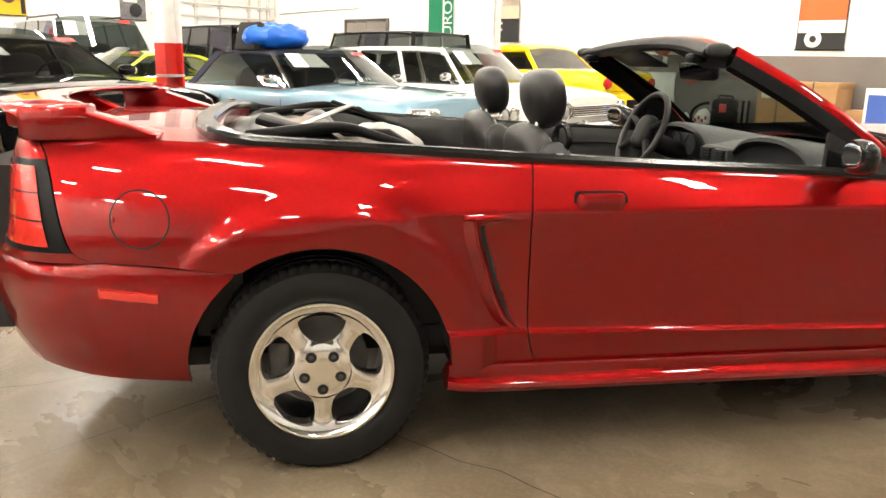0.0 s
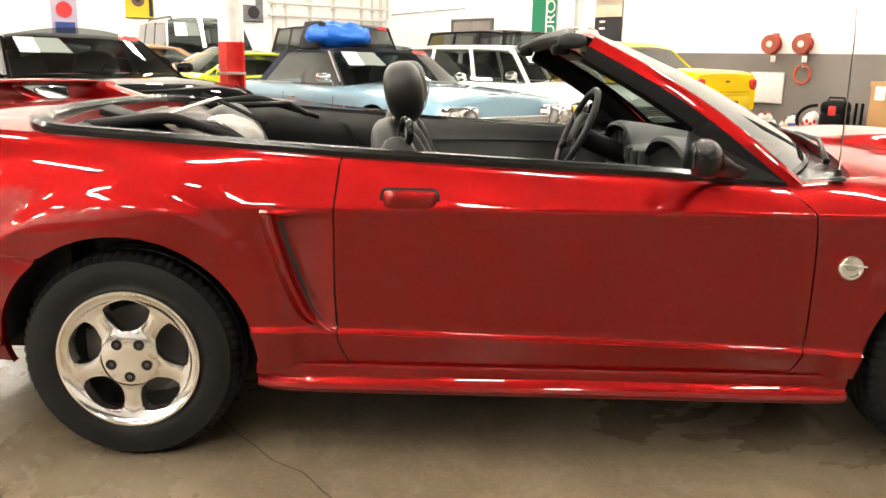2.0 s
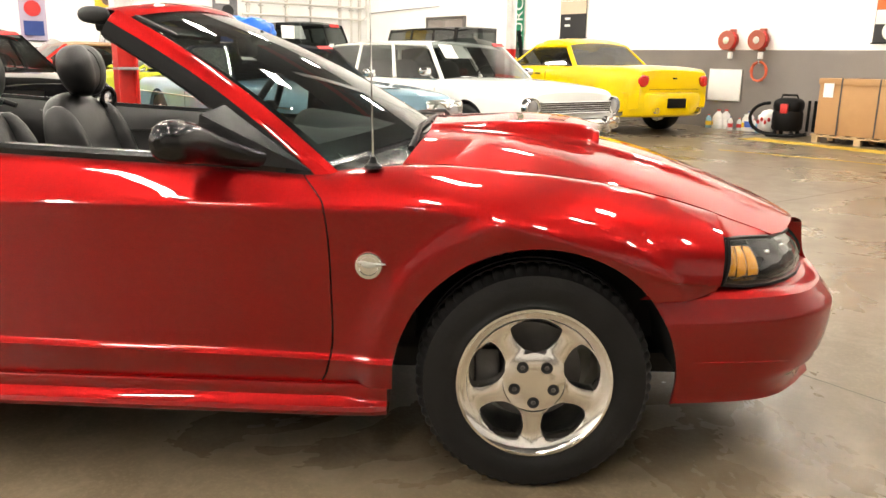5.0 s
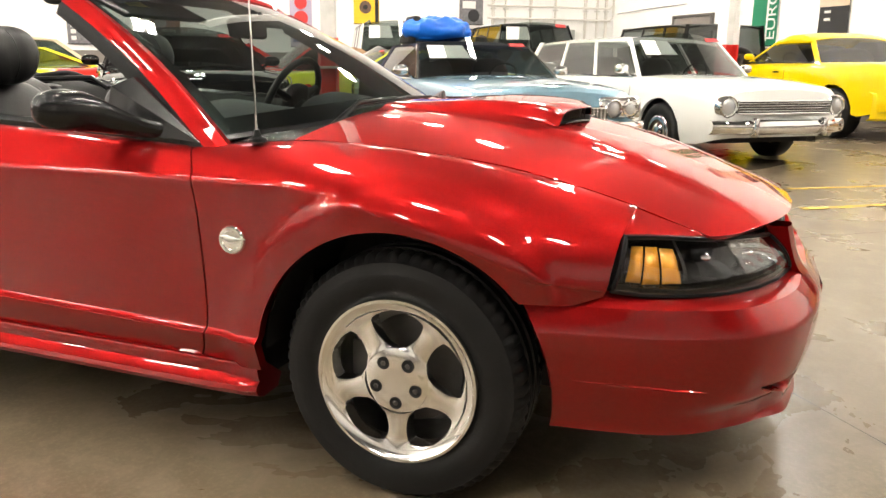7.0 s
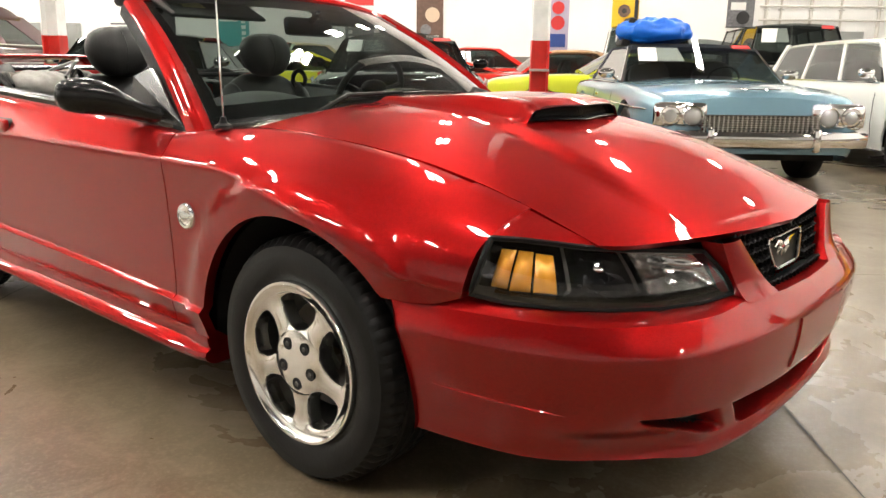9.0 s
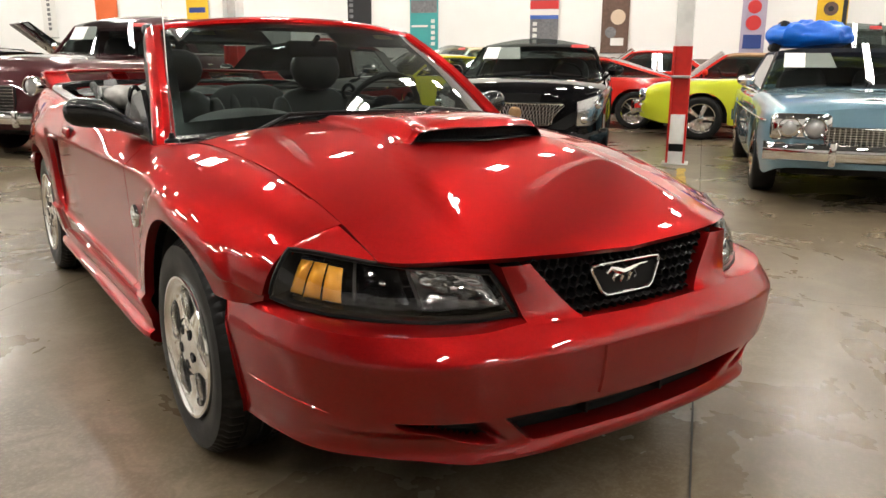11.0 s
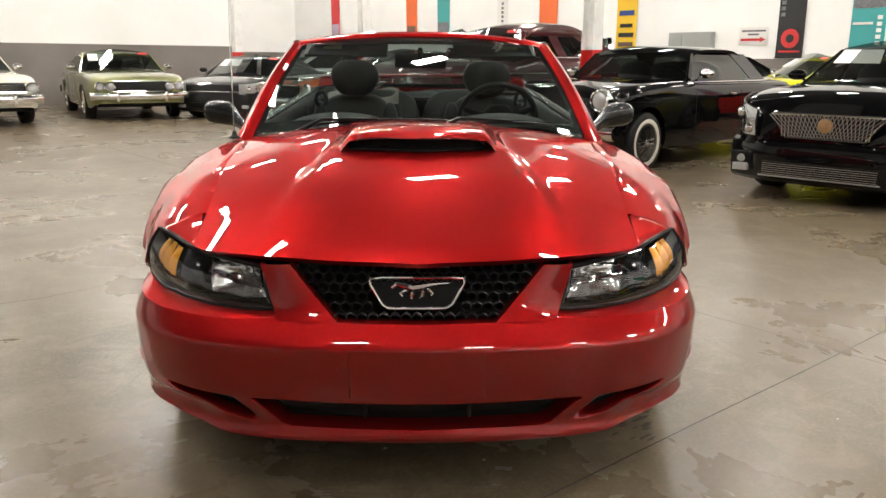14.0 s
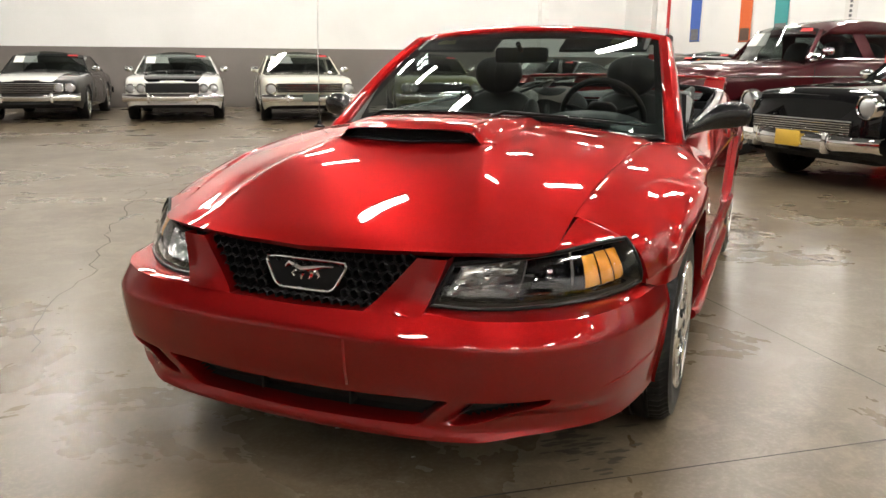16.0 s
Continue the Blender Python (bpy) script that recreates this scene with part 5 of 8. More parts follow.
for y in (-0.055, 0.055, -0.655, 0.655):
    vent = part("air_vent", box(0.392, y - 0.042, 0.830, 0.43, y + 0.042, 0.888, bevel=0.008), SATIN_BLACK, dash, "black air vent")
    for z in (0.842, 0.854, 0.866, 0.878):
        part("slat", box(0.389, y - 0.036, z - 0.002, 0.400, y + 0.036, z + 0.002), GREY_TRIM, vent, smooth=False)
part("centre_console", box(-0.45, -0.11, 0.40, 0.48, 0.11, 0.62, bevel=0.03), GREY_TRIM, hero, "grey centre console")
part("gear_lever", joined(tube([(0.10, 0, 0.60), (0.08, 0, 0.72)], 0.01, 8), ball(0.078, 0, 0.735, 0.025, 0.025, 0.03, nu=12, nv=8)), BLACK_PLASTIC, hero)
# steering wheel
sw_m = pose(0.245, 0.38, 0.925, 0, -66, 0)
ringp = [(0.187 * math.cos(2 * math.pi * k / 40), 0.187 * math.sin(2 * math.pi * k / 40), 0) for k in range(40)]
sw = part("steering_wheel", tube(ringp, 0.0145, 10, closed=True), LEATHER, hero, "black leather steering wheel", at=sw_m)
part("horn_pad", ball(0, 0, -0.012, 0.085, 0.075, 0.032, power=3, nu=24, nv=10), BLACK_PLASTIC, sw)
for a in (20, 160, 215, 325):
    c, s = math.cos(radians(a)), math.sin(radians(a))
    part("spoke", tube([(0.06 * s, 0.06 * c, -0.012), (0.18 * s, 0.18 * c, 0)], [0.02, 0.013], 8), BLACK_PLASTIC, sw)
part("steering_column", tube([(0.26, 0.38, 0.90), (0.50, 0.38, 0.80)], 0.045, 12), BLACK_PLASTIC, hero)

# seats
def seat(y):
    s = part("seat", moved(ball(0, 0, 0, 0.255, 0.25, 0.085, power=3.2, nu=28, nv=12), pose(-0.18, y, 0.56, 0, -6)), LEATHER, hero, "black leather seat")
    part("seat_bolster", joined(moved(ball(0, 0, 0, 0.24, 0.06, 0.085, power=2.6), pose(-0.18, y + 0.215, 0.585, 0, -6)), moved(ball(0, 0, 0, 0.24, 0.06, 0.085, power=2.6), pose(-0.18, y - 0.215, 0.585, 0, -6))), LEATHER, s)
    bk = part("backrest", moved(ball(0, 0, 0, 0.075, 0.235, 0.285, power=3.0, nu=32, nv=18), pose(-0.475, y, 0.74, 0, -17)), LEATHER, s)
    for dy in (-0.2, 0.2):
        part("back_bolster", moved(ball(0, 0, 0, 0.085, 0.055, 0.25, power=2.4), pose(-0.445, y + dy, 0.73, 0, -17)), LEATHER, s)
    hr = ball(0, 0, 0, 0.068, 0.138, 0.104, power=2.7, nu=36, nv=20)
    for v in hr.verts:
        low = max(0.0, -v.co.z / 0.104)
        v.co.y *= 1 - 0.20 * low
        v.co.x *= 1 - 0.12 * low
        if v.co.x > 0:
            v.co.x -= 0.012 * math.exp(-(v.co.y / 0.018) ** 2)
    hr = moved(hr, pose(-0.487, y, 1.103, 0, -10))
    h = part("headrest", hr, LEATHER, s)
    part("headrest_seam", moved(tube([(0.012 + 0.0635 * math.cos(a), 0.05 * 0 + 0.0, 0.09 * math.sin(a)) for a in steps(-1.3, 1.3, 12)], 0.002, 5), pose(-0.487, y, 1.103, 0, -10)), LEATHER, h)
    for dy in (-0.05, 0.05):
        part("headrest_post", tube([(-0.525, y + dy, 0.97), (-0.515, y + dy, 1.04)], 0.007, 8), CHROME, h)
    return s


seat(-0.38)
seat(0.38)
# seat belt loop beside the passenger seat
for sign in (1, -1):
    ring = [(-0.475 + 0.030 * math.cos(a) * 0.5, sign * (0.575 + 0.028 * math.cos(a)), 0.985 + 0.042 * math.sin(a)) for a in steps(0, 2 * math.pi * 23 / 24, 23)]
    guide = part("belt_guide", tube(ring, 0.0115, 8, closed=True), MIRROR_SHELL, hero, "black seat-belt guide loop")
    part("guide_foot", tube([(-0.475, sign * 0.575, 0.945), (-0.49, sign * 0.555, 0.90)], [0.013, 0.018], 8), MIRROR_SHELL, guide)
for sign in (1, -1):
    part("seat_belt", grid([[(x, sign * 0.70 + w, z) for w in (-0.022, 0.022)] for x, z in ((-0.84, 0.92), (-0.80, 0.90), (-0.76, 0.82), (-0.72, 0.7), (-0.68, 0.55))]), BLACK_PLASTIC, hero, "black seat belt strap")
# rear bench
bench = part("rear_bench", moved(ball(0, 0, 0, 0.22, 0.56, 0.09, power=3.4, nu=32, nv=12), pose(-0.95, 0, 0.58, 0, -8)), LEATHER, hero, "black leather rear bench")
for y in (-0.28, 0.28):
    part("bench_back", moved(ball(0, 0, 0, 0.085, 0.27, 0.235, power=3.0, nu=28, nv=16), pose(-1.20, y, 0.79, 0, -22)), LEATHER, bench)
for y in (-0.40, -0.28, -0.16, 0.16, 0.28, 0.40):
    part("bench_rib", moved(ball(0, 0, 0, 0.086, 0.056, 0.20, power=2.2), pose(-1.192, y, 0.80, 0, -22)), LEATHER, bench)
# folded soft top in its well
random.seed(5)
rows = []
for i in range(25):
    t = i / 24
    row = []
    for j in range(33):
        f = -1 + 2 * j / 32
        x = lerp(-1.64, -1.30, t) + 0.02 * math.sin(f * 9)
        y = f * 0.66
        crumple = 0.030 * noise.noise(Vector((x * 9, y * 5, 1.0))) + 0.014 * noise.noise(Vector((x * 24, y * 14, 4.0)))
        row.append((x, y, 0.955 + 0.035 * math.sin(math.pi * t) * (1 - 0.5 * f * f) + crumple * math.sin(math.pi * min(1, t * 1.1 + 0.05))))
    rows.append(row)
bm = grid(rows)
bmesh.ops.recalc_face_normals(bm, faces=bm.faces)
softtop = part("folded_top", bm, LEATHER, hero, "folded black soft top in its well")
rows = []
for i in range(17):
    t = i / 16
    row = []
    for j in range(25):
        f = j / 24
        x = lerp(-1.42, -1.12, t)
        y = lerp(-0.60, -0.15, f)
        row.append((x + 0.03 * math.sin(f * 7), y, 0.985 + 0.045 * math.sin(math.pi * t) + 0.030 * noise.noise(Vector((x * 12, y * 8, 2.0))) - 0.05 * t))
    rows.append(row)
bm = grid(rows)
bmesh.ops.recalc_face_normals(bm, faces=bm.faces)
part("top_lining", bm, CLOTH_TOP, softtop, "crumpled grey-beige headlining")
for y in (-0.62, 0.62):
    rail_y, rail_z = curve((-1.52, y * 0.88), (-1.22, y), (-1.10, y * 1.02), (-0.92, y * 1.06)), curve((-1.52, 0.975), (-1.36, 1.0), (-1.22, 1.018), (-1.08, 0.985), (-0.92, 0.935))
    part("top_rail", tube([(x, rail_y(x), rail_z(x)) for x in steps(-1.50, -0.93, 18)], [0.024 - 0.012 * k / 18 for k in range(19)], 10), BLACK_PLASTIC, softtop, "black folding roof rail")
    part("roof_bow", tube([(-1.36, y * 0.8, 0.99), (-1.06, y * 1.0, 1.00), (-0.98, y * 1.02, 0.95)], 0.014, 8), SATIN_BLACK, softtop)

pad = ball(0, 0, 0, 0.10, 0.15, 0.060, power=2.2, nu=40, nv=20)
for v in pad.verts:
    v.co *= 1 + 0.07 * math.sin(v.co.y * 95) * max(0.0, v.co.z / 0.06) + 0.12 * noise.noise(v.co * 16)
part("lining_pad", moved(pad, pose(-1.05, -0.46, 0.955, 0, 12, 20)), PALE_LINING, softtop, "pleated pale grey lining bundle")
part("frame_slab", moved(box(-0.20, -0.035, -0.012, 0.20, 0.035, 0.012, bevel=0.008), pose(-1.28, -0.52, 0.985, 10, 14, -12)), BLACK_PLASTIC, softtop, "flat black roof frame bar")
part("frame_bracket", moved(box(-0.10, -0.02, -0.004, 0.10, 0.02, 0.004, bevel=0.003), pose(-1.24, -0.30, 1.035, 0, -18, 30)), STEEL, softtop, "bare steel roof bracket")
part("frame_link", tube([(-1.22, -0.22, 1.075), (-1.10, -0.30, 1.04), (-0.96, -0.40, 0.99)], 0.008, 6), SATIN_BLACK, softtop)

# ---- wheels ----
def tyre_mesh(R, w, r_in, lugs=64):
    """A tyre about the y axis, outer side at -w/2."""
    h = w / 2
    prof = [(r_in, -h * 0.86), (r_in + 0.010, -h * 0.96), (lerp(r_in, R, 0.30), -h * 1.03), (lerp(r_in, R, 0.55), -h * 1.04), (lerp(r_in, R, 0.60), -h * 1.028), (lerp(r_in, R, 0.80), -h * 0.99),
            (R - 0.017, -h * 0.90), (R - 0.006, -h * 0.80)]
    groove = 0.007
    tread = [(R - 0.002, -h * 0.74), (R, -h * 0.5), (R, -h * 0.46), (R - groove, -h * 0.44), (R - groove, -h * 0.36), (R, -h * 0.34), (R, -h * 0.08), (R - groove, -h * 0.06)]
    tread = tread + [(r, -y) for r, y in reversed(tread)]
    prof = prof + tread + [(r, -y) for r, y in reversed(prof)]
    rows = []
    n = lugs * 3
    for k in range(n):
        a = 2 * math.pi * k / n
        c, s = math.cos(a), math.sin(a)
        row = []
        for r, y in prof:
            if k % 3 == 0 and abs(y) > h * 0.45 and r > R - 0.018:
                r -= 0.006
            row.append((r * c, y, r * s))
        rows.append(row)
    return grid(rows, close_u=True, flip=False)


def five_spoke(r_out, face_y):
    """The pierced face of a five-spoke alloy, one spoke straight down; outside towards -y."""
    bm = bmesh.new()
    r0, r1 = 0.086, r_out * 0.865
    depth = curve((0.0, 0.0), (0.055, 0.0), (0.075, 0.004), (0.10, 0.010), (0.15, 0.012), (r1, 0.006), (r_out, -0.004))
    rs = [r0 + (r1 - r0) * (0.5 - 0.5 * math.cos(math.pi * k / 20)) for k in range(21)]

    def half(r):
        f = (r - r0) / (r1 - r0)
        w = lerp(0.034, 0.026, step01(0, 0.45, f)) + 0.012 * step01(0.5, 1.0, f)
        a = w / r
        close = max(0.0, 1 - f / 0.14) ** 2 + max(0.0, (f - 0.80) / 0.20) ** 2.2
        return min(math.pi / 5, a + (math.pi / 5 - a) * min(1.0, close))
    for k in range(5):
        mid = -math.pi / 2 + 2 * math.pi * k / 5
        rows, back_l, back_r = [], [], []
        for r in rs:
            h = half(r)
            row = []
            for f in (-1, -0.93, -0.7, -0.35, 0, 0.35, 0.7, 0.93, 1):
                a = mid + h * f
                y = face_y + depth(r) + (0.006 if abs(f) == 1 else 0.0) - 0.004 * (1 - f * f)
                row.append((r * math.cos(a), y, r * math.sin(a)))
            rows.append(row)
        grid(rows, bm)
        for e in (0, -1):
            grid([[row[e], (row[e][0], row[e][1] + 0.035, row[e][2])] for row in rows], bm)
        a0, a1 = mid - math.pi / 5, mid + math.pi / 5
        ang = steps(a0, a1, 16)
        grid([[(r * math.cos(a), face_y + depth(r), r * math.sin(a)) for r in (0.0005, 0.03, 0.055, 0.07, r0)] for a in ang], bm)
        grid([[(r * math.cos(a), face_y + y, r * math.sin(a)) for r, y in ((r1, depth(r1)), (r_out * 0.93, 0.002), (r_out * 0.97, -0.006), (r_out, -0.006), (r_out * 1.012, 0.0), (r_out * 1.012, 0.03))] for a in ang], bm)
    clean(bm, 0.0006)
    bmesh.ops.recalc_face_normals(bm, faces=bm.faces)
    return bm


def alloy_wheel(parent, x, y, side, R=0.327, w=0.225, rim=0.213, spin=0.0):
    whl = empty("wheel", pose(x, y, R - 0.006, 0, 0, 0 if side < 0 else 180))
    whl.parent = parent
    part("tyre", tyre_mesh(R, w, rim - 0.004), RUBBER, whl, "black treaded tyre")
    f = -w / 2 - 0.001
    rimo = part("rim", five_spoke(rim, f), BRUSHED, whl, "polished five-spoke alloy rim")
    barrel = lathe([(rim * 1.0, f + 0.02), (rim * 0.93, f + 0.03), (rim * 0.90, f + 0.06), (rim * 0.88, w / 2 - 0.02), (0.10, w / 2 - 0.02)], 48)
    part("barrel", barrel, CAST, whl, "dull cast inner barrel")
    part("brake_disc", lathe([(0.06, f + 0.10), (0.142, f + 0.10), (0.142, f + 0.12), (0.06, f + 0.12)], 40), IRON, whl, "steel brake disc")
    part("caliper", box(-0.16, f + 0.075, -0.06, -0.09, f + 0.14, 0.07, bevel=0.012), IRON, whl, "dark brake caliper")
    for k in range(5):
        a = -math.pi / 2 + 2 * math.pi * k / 5
        m = pose(0.056 * math.cos(a), f - 0.0012, 0.056 * math.sin(a))
        part("lug_hole", lathe([(0.0165, 0.0006), (0.0155, -0.0006), (0.0135, 0.0006), (0.0005, 0.0008)], 18), DARK, whl, "dark lug recess", at=m)
        part("lug_nut", lathe([(0.0005, -0.003), (0.0055, -0.0028), (0.0072, 0.0), (0.0072, 0.004)], 6), IRON, whl, "chrome lug nut", at=m)
    return whl


for x in (-AXLE, AXLE):
    for sgn in (-1, 1):
        alloy_wheel(hero, x, sgn * 0.782, sgn)

# ---- other cars in the hall ----
PAPER = material("white_paper_card", (0.85, 0.85, 0.82), rough=0.7, vary=0.03, scale=20)
RED_TAG = material("red_tag", (0.65, 0.03, 0.03), rough=0.5)
WHITEWALL = material("whitewall_rubber", (0.62, 0.59, 0.52), rough=0.6, vary=0.1, scale=30)
SEAT_DARK = material("dark_upholstery", (0.03, 0.03, 0.03), rough=0.7, vary=0.2, scale=60)
LAMP_GLASS = material("headlamp_glass", (0.50, 0.51, 0.52), rough=0.12, metal=0.5, coat=1.0, bump=0.6, scale=120, vary=0.15)
BLACK_PAINT = car_paint("black_paint", (0.003, 0.003, 0.0035), rough=0.5)
BLACK_PAINT.node_tree.nodes["Principled BSDF"].inputs["Specular IOR Level"].default_value = 0.0
BLACK_PAINT.node_tree.nodes["Principled BSDF"].inputs["Coat IOR"].default_value = 1.40  # COAT_IOR
NAVY_CLOTH = material("navy_top_cloth", (0.012, 0.014, 0.035), rough=0.85, bump=0.8, scale=180, vary=0.25)
TAN_CLOTH = material("tan_top_cloth", (0.36, 0.22, 0.12), rough=0.85, bump=0.8, scale=180, vary=0.2)
CREAM_CLOTH = material("cream_top_cloth", (0.55, 0.47, 0.33), rough=0.85, bump=0.8, scale=180, vary=0.2)
BLACK_CLOTH = material("black_top_cloth", (0.012, 0.012, 0.012), rough=0.85, bump=0.8, scale=180, vary=0.25)
CAR_GLASS = glass("car_window_glass", (0.55, 0.62, 0.60), clear=0.48)


def plain_wheel(parent, x, y, side, R, w, style):
    whl = empty("wheel", pose(x, y, R - 0.006, 0, 0, 0 if side < 0 else 180))
    whl.parent = parent
    rim = R * (0.60 if style in ("steel", "wire") else 0.68)
    h = w / 2
    prof = [(rim, -h * 0.86), (rim + 0.01, -h * 0.97), (lerp(rim, R, 0.4), -h * 1.04), (lerp(rim, R, 0.75), -h), (R - 0.012, -h * 0.88), (R, -h * 0.7), (R, 0), (R, h * 0.7), (R - 0.02, h * 0.95), (rim, h * 0.9)]
    part("tyre", lathe(prof, 40), RUBBER, whl)
    if style == "wire":
        part("whitewall", lathe([(rim + 0.012, -h * 0.99), (lerp(rim, R, 0.22), -h * 1.055), (lerp(rim, R, 0.40), -h * 1.055), (lerp(rim, R, 0.46), -h * 1.03)], 40), WHITEWALL, whl, "cream whitewall band")
    f = -h
    mat = {"alloy": POLISHED, "dark": IRON, "steel": CHROME, "wire": CHROME, "mag": POLISHED}[style]
    if style in ("alloy", "dark", "mag"):
        bm = bmesh.new()
        n = 5
        for k in range(n):
            a0 = 2 * math.pi * k / n
            rows = []
            for r in steps(rim * 0.16, rim * 0.90, 6):
                hw = (0.045 if style == "mag" else 0.030) * (0.8 + 0.5 * r / rim)
                rows.append([(r * math.cos(a0) - q * math.sin(a0), f + 0.012 + (0.012 if abs(q) == hw else 0) + 0.02 * (r / rim - 0.6) ** 2, r * math.sin(a0) + q * math.cos(a0)) for q in (-hw, -hw * 0.6, 0, hw * 0.6, hw)])
            grid(rows, bm)
        part("spokes", bm, mat, whl)
        part("hub", lathe([(0.001, f + 0.002), (rim * 0.16, f + 0.006), (rim * 0.24, f + 0.02), (rim * 0.24, f + 0.06)], 24), mat, whl)
        part("rim", lathe([(rim * 1.01, f + 0.004), (rim * 0.99, f - 0.002), (rim * 0.93, f + 0.004), (rim * 0.88, f + 0.03), (rim * 0.86, h * 0.6), (0.06, h * 0.6)], 40), mat if style != "dark" else IRON, whl)
    elif style == "steel":
        part("hubcap", lathe([(0.001, f - 0.022), (rim * 0.3, f - 0.020), (rim * 0.42, f - 0.006), (rim * 0.5, f + 0.004), (rim * 0.62, f - 0.004), (rim * 0.85, f - 0.010), (rim * 0.95, f - 0.002), (rim, f + 0.01)], 36), mat, whl, "chrome hubcap")
    else:
        part("rim", lathe([(rim * 1.02, f), (rim * 0.95, f - 0.003), (rim * 0.90, f + 0.015), (rim * 0.86, h * 0.3), (0.05, h * 0.3)], 40), IRON, whl)
        bm = bmesh.new()
        for k in range(28):
            a0, a1 = 2 * math.pi * k / 28, 2 * math.pi * (k + (1.6 if k % 2 else -1.6)) / 28
            tube([(0.05 * math.cos(a1), f - 0.015, 0.05 * math.sin(a1)), (rim * 0.92 * math.cos(a0), f + 0.012, rim * 0.92 * math.sin(a0))], 0.004, 4, bm=bm, caps=False)
        part("wire_spokes", bm, CHROME, whl)
        part("hub", lathe([(0.001, f - 0.04), (0.03, f - 0.038), (0.05, f - 0.015), (0.055, f + 0.03)], 20), CHROME, whl)
    return whl


def hall_car(name, label, where, paint, L=4.8, W=1.85, H=1.38, wb=2.75, hood=0.92, belt=0.92, deck=0.90, cowl=0.75, top_f=0.15, top_r=-0.75, base_r=-1.45, sill=0.24, R=0.33, tyre_w=0.21,
             wheels="steel", lamps="quad", lamp_z=0.66, lamp_y=0.66, grille_w=0.55, grille_z=(0.56, 0.74), bars=5, bumper="chrome", roof=None, roof_name="roof", kind="coupe", chrome_line=0.0,
             nose=0.10, tail_r=0.10, nose_drop=0.16, stripe=None, card=True, tumble=0.17, glass_mat=None, category="car", fin=0.0, plate=None, scoops=False, hood_mid=0.03, bumper_z=0.48, mesh=False, dome=0.05, post_w=0.028, rounding=0.06, grille_taper=1.0, front_post=None, rear_post=0.0):
    glass_mat = glass_mat or CAR_GLASS
    car = empty(name, where, label, category, "cars parked in the hall")
    F, B, wf, wr = L / 2, -L / 2, wb / 2 + 0.06, -wb / 2 + 0.06
    pickup = kind == "pickup"
    top = curve((B, deck - nose_drop * 0.5 + fin), (B + 0.10, deck - 0.03 + fin), (B + 0.5, deck + fin * 0.7), (base_r, belt if not pickup else deck), (0, belt), (cowl, hood + 0.01), (lerp(cowl, F, 0.5), hood - 0.015),
                (F - 0.35, hood - 0.055), (F - 0.08, hood - nose_drop * 0.7), (F, hood - nose_drop))
    plan = curve((B, 0.88 - tail_r), (B + 0.12, 0.945 - tail_r * 0.4), (B + 0.5, 0.985), (0, 1.0), (F - 0.7, 0.985), (F - 0.15, 0.95 - nose * 0.35), (F - 0.03, 0.90 - nose * 0.8), (F, 0.86 - nose))
    ra = R + 0.06

    def bottom(x):
        z = sill
        if x > F - 0.4:
            z = lerp(sill, sill + 0.10, (x - F + 0.4) / 0.4)
        if x < B + 0.5:
            z = lerp(sill, sill + 0.12, (B + 0.5 - x) / 0.5)
        for cx in (wf, wr):
            d = abs(x - cx)
            if d < ra:
                z = max(z, R + math.sqrt(ra * ra - d * d) * 0.98)
        return z

    def section(x):
        w, t, b = plan(x) * W / 2, top(x), bottom(x)
        crown = hood_mid if x > cowl - 0.1 or x < base_r + 0.1 else 0.0
        zs = [(0.955, sill), (0.985, 0.36), (1.0, 0.52), (0.995, lerp(0.52, t, 0.55)), (0.985, t - 0.10), (0.965, t - 0.05), (0.93, t - 0.015), (0.86, t), (0.6, t + crown * 0.6), (0.3, t + crown * 0.95), (0.0, t + crown)]
        out = []
        for f, z in zs:
            z = max(z, b)
            back = min(1.0, max(0.0, (z - t + 0.13) / 0.13)) ** 2 + 0.6 * min(1.0, max(0.0, (0.44 - z) / 0.2)) ** 2
            out.append((x - rounding * step01(F - 0.30, F, x) * back + 0.5 * rounding * (1 - step01(B, B + 0.30, x)) * back, w * f, z))
        return out

    xs = set(round(v, 3) for v in steps(B, F, 40)) | {round(F - 0.03, 3), round(F - 0.08, 3), round(B + 0.05, 3)}
    for cx in (wf, wr):
        xs |= set(round(cx - ra * math.cos(math.pi * k / 18), 3) for k in range(19))
    rows = [section(x) for x in sorted(xs)]
    bm = grid(rows, mirror=True)
    for row in (rows[0], rows[-1]):
        for sg in (1, -1):
            bm.faces.new([bm.verts.new((p[0], p[1] * sg, p[2])) for p in row] + [bm.verts.new((row[0][0], 0, row[0][2]))])
    clean(bm, 0.001)
    bmesh.ops.recalc_face_normals(bm, faces=bm.faces)
    if stripe:
        for f in bm.faces:
            c = f.calc_center_median()
            if f.normal.z > 0.6 and 0.12 < abs(c.y) < 0.45 and (c.x > cowl or c.x < base_r):
                f.material_index = 1
    body = part("body", bm, [paint, stripe] if stripe else paint, car)
    # underbody and wheel wells
    part("underbody", box(B + 0.25, -W * 0.40, sill + 0.02, F - 0.25, W * 0.40, min(0.62, hood - 0.2)), DARK, car)
    # cabin
    yb, yt = W / 2 * 0.90, W / 2 * (0.90 - tumble)
    zb = belt + 0.005
    roof_mat = roof or paint
    rows = []
